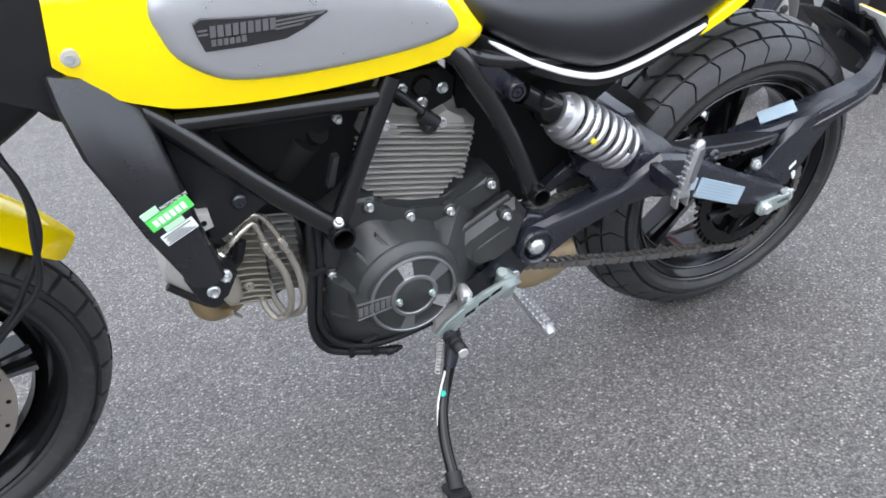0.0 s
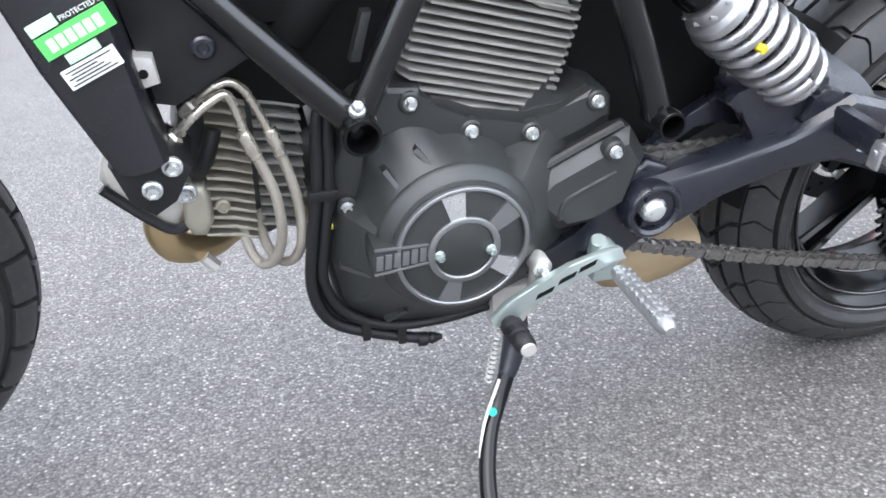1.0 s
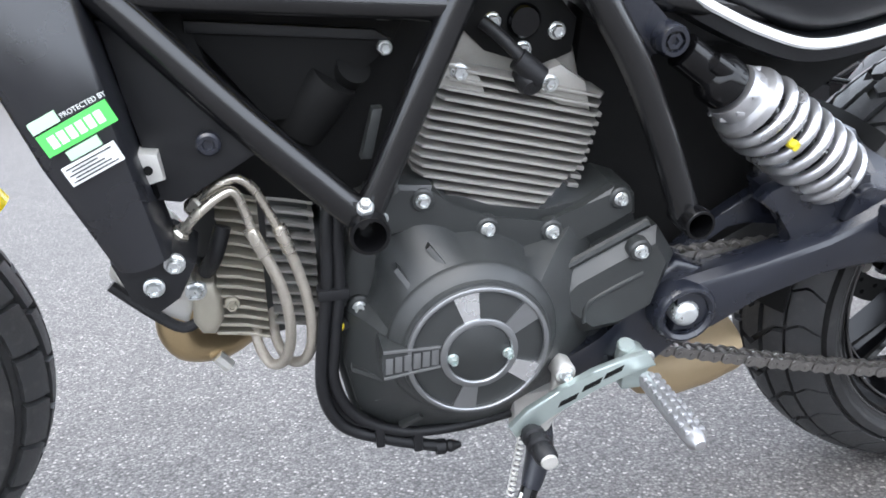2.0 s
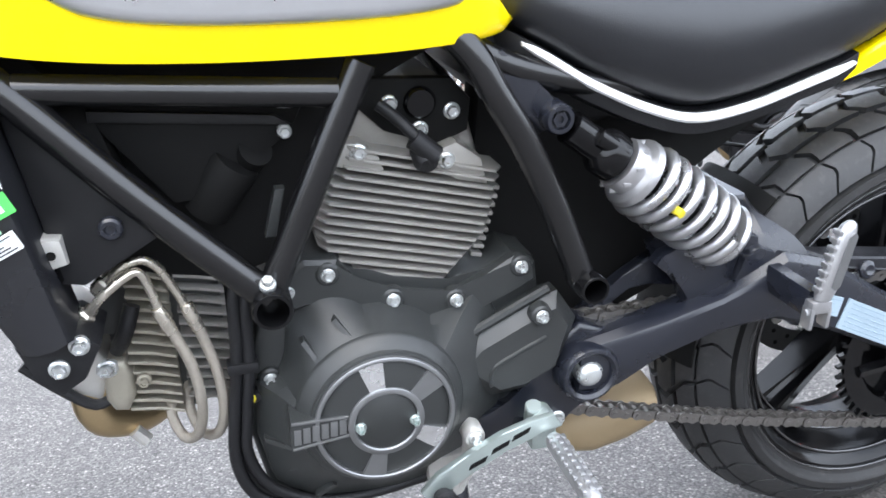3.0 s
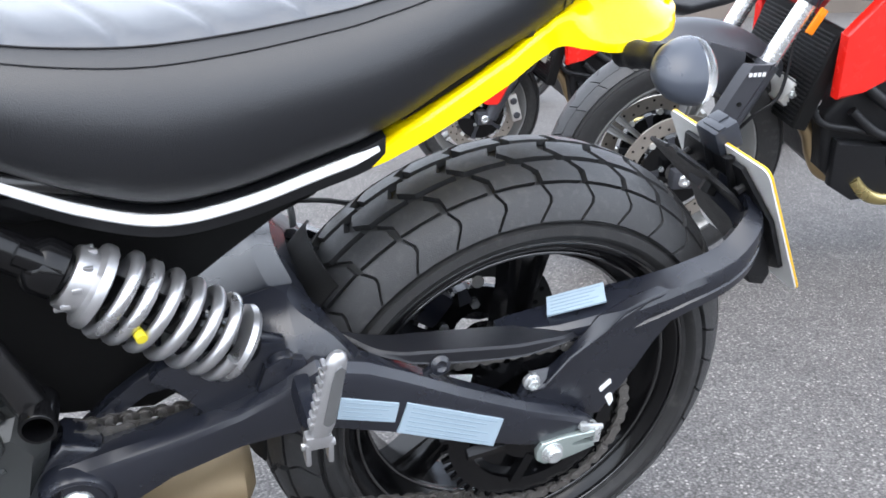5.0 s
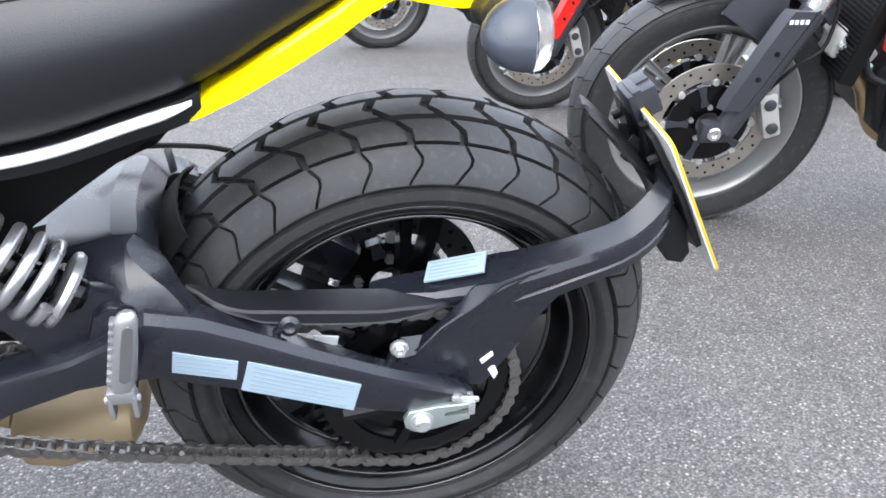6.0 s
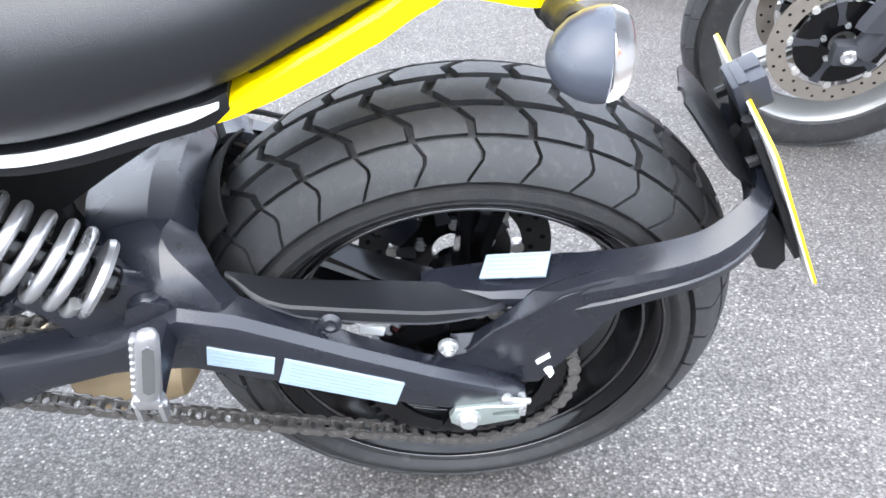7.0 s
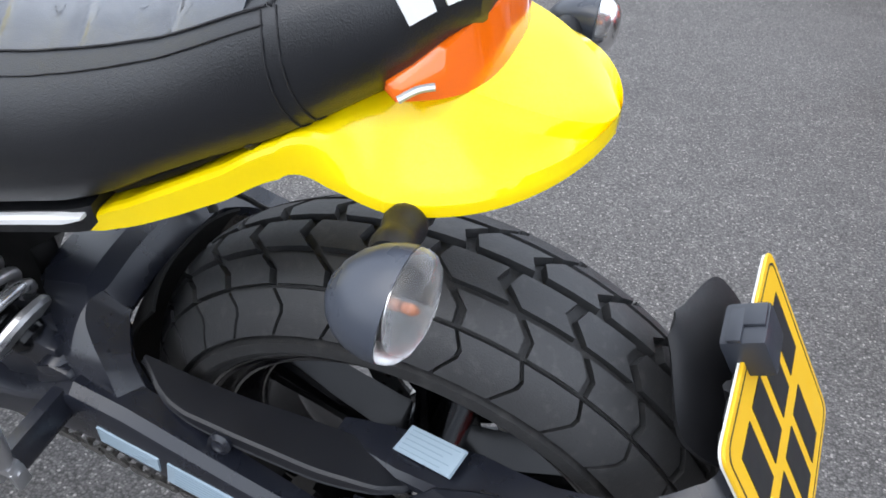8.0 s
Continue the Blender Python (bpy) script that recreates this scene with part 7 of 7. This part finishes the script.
def make_side_stand():
    bm = bmesh.new()
    tube(bm, [(-0.640, -0.128, 0.272), (-0.641, -0.146, 0.234), (-0.652, -0.161, 0.206), (-0.672, -0.183, 0.1705), (-0.687, -0.204, 0.154), (-0.6985, -0.230, 0.135), (-0.706, -0.259, 0.114), (-0.712, -0.300, 0.090)], 0.0098, 16, 6)
    stand = part("side_stand", bm, GLOSS, bike, "glossy black steel side stand on the asphalt", 50)
    bm = bmesh.new()
    prism(bm, [(-0.672, 0.300), (-0.626, 0.302), (-0.622, 0.240), (-0.640, 0.222), (-0.668, 0.246)], -0.140, -0.112, 0.005)
    part("stand_bracket", bm, ALLOY, stand, "", 40)
    bm = bmesh.new()
    lathe(bm, [(0, -0.02), (0.013, -0.02), (0.013, 0.004), (0.009, 0.010), (0, 0.010)], (-0.642, -0.142, 0.266), (0, -1, 0), 20)
    part("stand_pivot", bm, ALLOY, stand, "", 40)
    bm = bmesh.new()
    tube(bm, [(-0.641, -0.132, 0.264), (-0.641, -0.146, 0.236), (-0.649, -0.158, 0.212), (-0.657, -0.167, 0.196)], 0.0135, 12, 5, radii=(0.0150, 0.0150, 0.0130, 0.0104))
    part("stand_fork", bm, SATIN, stand, "", 40)
    bm = bmesh.new()
    tube(bm, [(-0.6675, -0.172, 0.196), (-0.684, -0.189, 0.173), (-0.6965, -0.206, 0.157), (-0.7065, -0.228, 0.137)], 0.0022, 8, 4)
    part("weld_seam", bm, ALLOY, stand, "pale strip along the stand", 40)
    bm = bmesh.new()
    pts = []
    p, q = Vector((-0.661, -0.142, 0.245)), Vector((-0.679, -0.166, 0.190))
    for i in range(121):
        t = i / 120
        a = 2 * math.pi * 11 * t
        pts.append(p.lerp(q, t) + Vector((0.0036 * math.cos(a), 0.0036 * math.sin(a), 0)))
    tube(bm, pts, 0.0012, 6, 1)
    part("stand_spring", bm, ALLOY, stand, "", 60)
    bm = bmesh.new()
    foot = Vector((-0.716, -0.318, 0.078))
    block(bm, foot, (0.034, 0.046, 0.014), 0.004, Matrix.Rotation(radians(-13.4), 4, "X"))
    tube(bm, [(-0.711, -0.292, 0.096), (-0.715, -0.314, 0.080)], 0.014, 12, 2)
    part("stand_foot", bm, PLASTIC, stand, "", 40)
    bm = bmesh.new()
    lathe(bm, [(0, 0.0125), (0.004, 0.0118), (0.005, 0.009), (0.005, 0.0)], (-0.6785, -0.1885, 0.1665), (-0.4, -0.75, 0.4), 12)
    part("teal_mark", bm, TEAL, stand, "dab of teal paint")


make_side_stand()


# ---- front end ----
def make_front_end():
    for side in (-1, 1):
        bm = bmesh.new()
        y = side * 0.098
        foot = Vector((-1.445, y, 0.316))
        off = Vector((0.03, 0, 0.012))
        tube(bm, [foot + off, foot + off + HEAD_AXIS * 0.33], 0.028, 18, 2)
        fork = part("fork_leg", bm, SATIN, bike, "black fork leg", 40, STEER)
        bm = bmesh.new()
        tube(bm, [foot + off + HEAD_AXIS * 0.32, foot + off + HEAD_AXIS * 0.72], 0.0235, 18, 2)
        part("fork_tube", bm, GLOSS, fork, "", 40, STEER)
        bm = bmesh.new()
        tube(bm, [foot + Vector((0, 0.02 * side, 0)), foot - Vector((0, 0.02 * side, 0))], 0.022, 18, 2)
        part("axle_clamp", bm, SATIN, fork, "", 40, STEER)
        bm = bmesh.new()
        lathe(bm, [(0, 0), (0.014, 0), (0.014, 0.006), (0.010, 0.010), (0, 0.010)], foot + Vector((0, 0.02 * side, 0)), (0, side, 0), 16)
        part("axle_end", bm, ZINC, fork, "", 40, STEER)
    bm = bmesh.new()
    block(bm, HEAD_FOOT + HEAD_AXIS * 0.82 + Vector((-0.03, 0, 0)), (0.09, 0.25, 0.035), 0.008, Matrix.Rotation(radians(24), 4, "Y"))
    part("fork_yoke", bm, FRAME, bike, "black fork yoke", 40, STEER)
    # caliper
    bm = bmesh.new()
    block(bm, (-1.335, -0.068, 0.430), (0.085, 0.05, 0.05), 0.010, Matrix.Rotation(radians(45), 4, "Y"))
    cal = part("brake_caliper", bm, SATIN, bike, "black brake caliper", 40, STEER)
    bm = bmesh.new()
    lathe(bm, [(0, -0.01), (0.012, -0.01), (0.012, 0.008), (0, 0.008)], (-1.335, -0.095, 0.430), (0, -1, 0), 12)
    part("caliper_bolt", bm, ZINC, cal, "", 40, STEER)
    # mudguard
    bm = bmesh.new()

    def at(u, v):
        a = radians(30 + 112 * u)
        s = 2 * v - 1
        w = 0.068 * math.sqrt(max(0.0, 1 - max(0.0, (0.14 - u) / 0.14) ** 2 * 0.8)) * math.sqrt(max(0.0, 1 - max(0.0, (u - 0.85) / 0.15) ** 2 * 0.8))
        r = 0.362 - 0.030 * abs(s) ** 2.2
        return (-1.445 + r * math.cos(a), s * w, 0.316 + r * math.sin(a))

    sheet(bm, at, 40, 18, 0.004)
    part("front_mudguard", bm, YELLOW, bike, "glossy yellow front mudguard", 50, STEER)
    for pts in ([(-1.235, -0.105, 0.83), (-1.205, -0.125, 0.745), (-1.183, -0.130, 0.694), (-1.177, -0.130, 0.638), (-1.187, -0.128, 0.591), (-1.220, -0.122, 0.532), (-1.250, -0.115, 0.487), (-1.30, -0.100, 0.44)],
                [(-1.225, -0.100, 0.83), (-1.194, -0.120, 0.725), (-1.180, -0.128, 0.663), (-1.187, -0.130, 0.609), (-1.199, -0.130, 0.542), (-1.233, -0.124, 0.500), (-1.275, -0.112, 0.455), (-1.33, -0.098, 0.40)]):
        bm = bmesh.new()
        tube(bm, pts, 0.0044, 8, 6)
        part("brake_hose", bm, PLASTIC, bike, "black brake hose and sensor cable", 60)
    # headstock cowl and handlebar above
    bm = bmesh.new()
    prism(bm, [(-1.20, 0.70), (-1.13, 0.745), (-1.10, 0.80), (-1.11, 0.95), (-1.20, 0.97), (-1.27, 0.90)], -0.085, 0.085, 0.02, 3)
    part("headstock_cowl", bm, PLASTIC, bike, "black plastic cowl at the steering head", 40)
    bm = bmesh.new()
    lathe(bm, [(0, -0.06), (0.05, -0.06), (0.085, -0.03), (0.095, 0.02), (0.09, 0.03), (0, 0.04)], (-1.36, 0, 0.90), (-1, 0, 0), 32)
    part("headlamp", bm, GLOSS, bike, "round black headlamp", 40, STEER)
    bm = bmesh.new()
    tube(bm, [(-1.02, -0.40, 1.06), (-1.10, -0.24, 1.07), (-1.16, -0.08, 1.04), (-1.16, 0.08, 1.04), (-1.10, 0.24, 1.07), (-1.02, 0.40, 1.06)], 0.011, 12, 6)
    part("handlebar", bm, SATIN, bike, "wide black handlebar", 50, STEER)


make_front_end()


# ---- other motorcycles parked beyond: front axle over x = 0, x to the rear ----
def road_slant(s):
    return -1.6 * abs(s)


def parked_wheel(bk, R, rim_r, half, place, discs, rim_mat):
    spoked_wheel(bk, "wheel", None, rim_r, half - 0.010, 0.04, 5, place, rim_mat, rim_mat, twin=0.018)
    make_tyre(bk, R, half + 0.012, half + 0.012, rim_r + 0.002, half - 0.007, [(-0.001, 0.030, 0.0, 0.0006, 0.0016), (0.030, half + 0.002, 0.1, 0.0006, 0.0012)], 26, place, road_slant, joined=True)
    for y in discs:
        disc(bk, 0.160, 0.118, y, place, STEEL_DISC, "drilled steel brake disc")


def parked_bike(name_label, m, body, guard, R=0.34, rim=0.245, tall=1.0, group="parked motorcycles"):
    bk = new("parked_motorcycle")
    bk.matrix_basis = m
    tagged(bk, name_label, "motorcycle", group)
    axle = Vector((0, 0, R))
    parked_wheel(bk, R, rim, 0.058, Matrix.Translation(axle), (-0.072, 0.072), GREY_RIM)
    parked_wheel(bk, 0.315, 0.226, 0.085, Matrix.Translation((1.52, 0, 0.315)), (), GLOSS)
    rake = Vector((math.sin(radians(25)), 0, math.cos(radians(25))))
    for side in (-1, 1):
        y = side * 0.112
        bm = bmesh.new()
        tube(bm, [axle + Vector((0.03, y, 0.0)), axle + Vector((0.03, y, 0)) + rake * 0.34], 0.030, 16, 2)
        leg = part("fork_leg", bm, DARK_GREY, bk, "dark grey fork leg", 40)
        bm = bmesh.new()
        a = axle + Vector((0.03, y + side * 0.012, 0.07))
        rings = []
        for t, w in ((0, 0.040), (0.08, 0.046), (0.6, 0.050), (0.95, 0.050), (1.0, 0.046)):
            q = a + rake * (0.27 * t)
            rings.append([q + Vector((-w * 0.95, 0, 0)), q + Vector((-w * 0.6, side * 0.020, 0)), q + Vector((w * 0.4, side * 0.024, 0)), q + Vector((w * 0.95, side * 0.006, 0)), q + Vector((w * 0.9, 0, 0)), q + Vector((0, side * 0.016, 0))])
        loft(bm, rings)
        shield = part("fork_guard", bm, guard, leg, "moulded fork guard", 30)
        if side < 0:
            bm = bmesh.new()
            for k in range(4):
                q = a + rake * 0.245 + Vector((-0.024 + 0.012 * k, -0.0255, 0))
                block(bm, q, (0.008, 0.002, 0.010), 0)
            part("white_stroke", bm, WHITE, leg, "", 30)
            for t in (0.09, 0.16):
                bm = bmesh.new()
                lathe(bm, [(0, 0.001), (0.006, 0.001), (0.007, -0.003)], a + rake * t + Vector((0, -0.024, 0)), (0, -1, 0), 12)
                part("guard_screw", bm, DARK, leg, "", 30)
        bm = bmesh.new()
        tube(bm, [axle + Vector((0.03, y, 0)) + rake * 0.33, axle + Vector((0.03, y, 0)) + rake * 0.52], 0.024, 16, 2)
        part("fork_tube", bm, BRIGHT, leg, "polished fork tube", 40)
        bm = bmesh.new()
        tube(bm, [axle + Vector((0.03, y, 0)) + rake * 0.50, axle + Vector((0.03, y, 0)) + rake * 0.80 * tall], 0.028, 16, 2)
        part("fork_stanchion", bm, SATIN, leg, "", 40)
        bm = bmesh.new()
        block(bm, axle + Vector((0.005, y, 0.0)), (0.075, 0.036, 0.055), 0.010)
        part("axle_clamp", bm, DARK_GREY, leg, "", 40)
        bm = bmesh.new()
        lathe(bm, [(0.018, -0.01), (0.018, 0.004), (0.015, 0.007), (0.009, 0.007), (0.008, 0.001), (0, 0.001)], axle + Vector((0, y + side * 0.018, 0)), (0, side, 0), 20)
        part("axle_end", bm, BRIGHT, leg, "", 40)
        bm = bmesh.new()
        block(bm, (0.140, side * 0.090, R + 0.035), (0.045, 0.045, 0.125), 0.010, Matrix.Rotation(radians(-18), 4, "Y"))
        cal = part("brake_caliper", bm, ALLOY, bk, "grey brake caliper", 40)
        for dz in (-0.032, 0.032):
            bm = bmesh.new()
            lathe(bm, [(0.015, -0.004), (0.015, 0.003), (0.012, 0.005), (0, 0.005)], (0.140 - dz * 0.3, side * 0.114, R + 0.035 + dz), (0, side, 0), 16)
            part("caliper_piston", bm, DARK_GREY, cal, "", 40)
        bm = bmesh.new()
        tube(bm, [(0.120, side * 0.10, R + 0.10), (0.16, side * 0.13, R + 0.18), (0.21, side * 0.14, R + 0.24), (0.22, side * 0.12, R + 0.42)], 0.0045, 8, 5)
        part("brake_hose", bm, PLASTIC, bk, "black brake hose", 60)
        bm = bmesh.new()
        block(bm, axle + Vector((0.062, y - 0.0, 0)) + rake * 0.46 + Vector((0, side * 0.03, 0)), (0.022, 0.008, 0.065), 0.003, Matrix.Rotation(radians(25), 4, "Y"))
        part("side_reflector", bm, ORANGE, bk, "orange side reflector", 40)
    # mudguard
    bm = bmesh.new()

    def at(u, v):
        a = radians(46 + 74 * u)
        s = 2 * v - 1
        w = 0.075 * (1 - 0.45 * max(0.0, (u - 0.6) / 0.4) ** 2)
        r = R + 0.050 - 0.040 * abs(s) ** 2.4
        return (r * math.cos(a), s * w, R + r * math.sin(a))

    sheet(bm, at, 24, 14, 0.004)
    part("front_mudguard", bm, guard if guard is not DARK_GREY else DARK_GREY, bk, "moulded front mudguard", 50)
    for side in (-1, 1):
        bm = bmesh.new()
        prism(bm, [(-0.03, R + 0.29), (0.04, R + 0.25), (0.10, R + 0.20), (0.125, R + 0.24), (0.12, R + 0.33), (0.02, R + 0.36)], side * 0.088 - 0.006, side * 0.088 + 0.006, 0.003)
        part("guard_cheek", bm, guard, bk, "", 40)
    # radiator with its fine vanes
    bm = bmesh.new()
    block(bm, (0.300, 0, R + 0.27), (0.040, 0.34, 0.26), 0.006, Matrix.Rotation(radians(14), 4, "Y"))
    rad = part("radiator", bm, DARK, bk, "black finned radiator", 40)
    for k in range(22):
        bm = bmesh.new()
        z = -0.115 + 0.0108 * k
        block(bm, Matrix.Translation((0.300, 0, R + 0.27)) @ Matrix.Rotation(radians(14), 4, "Y") @ Vector((-0.022, 0, z)), (0.004, 0.32, 0.004), 0, Matrix.Rotation(radians(14), 4, "Y"))
        part("vane", bm, PLASTIC, rad, "", 40)
    # bodywork, engine, pipes
    bm = bmesh.new()
    prism(bm, [(0.300, R + 0.40), (0.318, R + 0.240), (0.385, R + 0.258), (0.470, R + 0.295), (0.515, R + 0.37), (0.62, R + 0.50), (0.40, R + 0.52)], -0.215, -0.18, 0.008, 2)
    part("side_fairing", bm, body, bk, "glossy side fairing", 40)
    bm = bmesh.new()
    prism(bm, [(0.300, R + 0.40), (0.318, R + 0.240), (0.385, R + 0.258), (0.470, R + 0.295), (0.515, R + 0.37), (0.62, R + 0.50), (0.40, R + 0.52)], 0.18, 0.215, 0.008, 2)
    part("side_fairing", bm, body, bk, "glossy side fairing", 40)
    bm = bmesh.new()
    rings = []
    for x, zb, zt, w in ((0.26, 0.46, 0.62, 0.08), (0.36, 0.44, 0.70, 0.16), (0.50, 0.42, 0.72, 0.17), (0.66, 0.42, 0.66, 0.14), (0.76, 0.42, 0.54, 0.09)):
        rings.append([(x, w * math.cos(a), R + (zb + zt) / 2 + (zt - zb) / 2 * math.sin(a)) for a in (2 * math.pi * k / 20 for k in range(20))])
    loft(bm, rings)
    part("fuel_tank", bm, body, bk, "glossy fuel tank", 50)
    bm = bmesh.new()
    rings = []
    for x, zb, zt, w in ((0.74, 0.42, 0.50, 0.09), (0.90, 0.38, 0.49, 0.14), (1.10, 0.42, 0.53, 0.14), (1.35, 0.48, 0.58, 0.11), (1.48, 0.53, 0.58, 0.05)):
        rings.append([(x, w * math.cos(a), R + (zb + zt) / 2 + (zt - zb) / 2 * math.sin(a)) for a in (2 * math.pi * k / 20 for k in range(20))])
    loft(bm, rings)
    part("seat", bm, VINYL, bk, "black seat", 50)
    bm = bmesh.new()
    prism(bm, [(0.36, 0.50), (0.40, 0.34), (0.50, 0.26), (0.80, 0.25), (0.90, 0.36), (0.86, 0.58), (0.70, 0.66), (0.46, 0.62)], -0.13, 0.13, 0.02, 3)
    eng = part("engine", bm, PLASTIC, bk, "dark engine block", 40)
    bm = bmesh.new()
    lathe(bm, [(0.11, -0.02), (0.105, 0.02), (0.085, 0.035), (0.03, 0.04), (0, 0.04)], (0.66, -0.13, 0.40), (0, -1, 0), 32)
    part("clutch_cover", bm, GLOSS, eng, "", 40)
    bm = bmesh.new()
    prism(bm, [(0.40, 0.44), (0.42, 0.30), (0.50, 0.25), (0.78, 0.26), (0.80, 0.36), (0.62, 0.40)], -0.155, -0.125, 0.01, 2)
    part("belly_cover", bm, PLASTIC, eng, "", 40)
    bm = bmesh.new()
    block(bm, (0.300, -0.06, 0.535), (0.11, 0.10, 0.075), 0.014, Matrix.Rotation(radians(35), 4, "Y"))
    lathe(bm, [(0.03, -0.02), (0.03, 0.015), (0.022, 0.02), (0, 0.02)], (0.300, -0.115, 0.535), (0, -1, 0), 18)
    part("cylinder_head", bm, ALLOY, eng, "bare aluminium cylinder head", 40)
    for p in ((0.262, -0.118, 0.560), (0.340, -0.118, 0.505), (0.300, -0.14, 0.535)):
        cap_bolt("head_bolt", eng, p, 0.008)
    bm = bmesh.new()
    tube(bm, [(0.335, -0.05, 0.480), (0.385, -0.055, 0.420), (0.410, -0.06, 0.36), (0.455, -0.06, 0.30), (0.55, -0.05, 0.27), (0.75, 0.0, 0.25)], 0.023, 14, 5)
    ex = part("exhaust", bm, HEADER, bk, "brown exhaust header", 50)
    bm = bmesh.new()
    tube(bm, [(0.49, -0.145, 0.315), (0.53, -0.150, 0.275), (0.585, -0.150, 0.250), (0.68, -0.148, 0.246), (0.80, -0.140, 0.252)], 0.019, 14, 5)
    part("lower_pipe", bm, GOLD, ex, "golden lower pipe", 50)
    bm = bmesh.new()
    tube(bm, [(0.85, 0.15, 0.26), (1.05, 0.17, 0.32), (1.35, 0.19, 0.50)], 0.05, 16, 4)
    part("silencer", bm, SATIN, ex, "", 50)
    for pts, r in (([(0.42, -0.15, 0.52), (0.50, -0.17, 0.46), (0.58, -0.16, 0.45), (0.66, -0.17, 0.50)], 0.013), ([(0.45, -0.14, 0.58), (0.53, -0.17, 0.53), (0.60, -0.16, 0.56)], 0.016), ([(0.30, -0.13, 0.60), (0.33, -0.15, 0.50), (0.44, -0.16, 0.47), (0.60, -0.15, 0.43)], 0.009)):
        bm = bmesh.new()
        tube(bm, pts, r, 12, 6)
        part("coolant_hose", bm, PLASTIC, eng, "", 60)
    bm = bmesh.new()
    tube(bm, [(0.22, -0.40, R + 0.72), (0.19, -0.2, R + 0.74), (0.16, 0.0, R + 0.71), (0.19, 0.2, R + 0.74), (0.22, 0.40, R + 0.72)], 0.012, 12, 5)
    part("handlebar", bm, SATIN, bk, "", 50)
    bm = bmesh.new()
    tube(bm, [(0.82, -0.10, 0.30), (0.86, -0.20, 0.14), (0.88, -0.30, 0.095)], 0.011, 10, 4)
    part("side_stand", bm, SATIN, bk, "", 50)
    bm = bmesh.new()
    prism(bm, [(0.85, 0.42), (1.0, 0.43), (1.52, 0.345), (1.53, 0.29), (1.0, 0.34), (0.85, 0.36)], -0.14, -0.11, 0.008)
    part("swingarm", bm, SATIN, bk, "", 40)
    bm = bmesh.new()
    prism(bm, [(0.85, 0.42), (1.0, 0.43), (1.52, 0.345), (1.53, 0.29), (1.0, 0.34), (0.85, 0.36)], 0.11, 0.14, 0.008)
    part("swingarm", bm, SATIN, bk, "", 40)
    return bk


GOLD = mat("gold_tinted_pipe", (0.55, 0.45, 0.20), 0.28, 0.9, var=0.2, scale=12, bump=0.05)
parked_bike("red and grey tall motorcycle with dark fork guards", pose(0.950, 1.062, 0, 15.4, 0, -8.7), RED, DARK_GREY)
parked_bike("dark motorcycle with red fork guards parked behind", pose(0.97, 2.50, 0, 12.0, 0, -4), RED, RED, R=0.295, rim=0.218)
parked_bike("dark red motorcycle in the parked row", pose(0.56, 4.40, 0, 12.0, 0, 3), RED, GREY_RIM, R=0.315, rim=0.235)
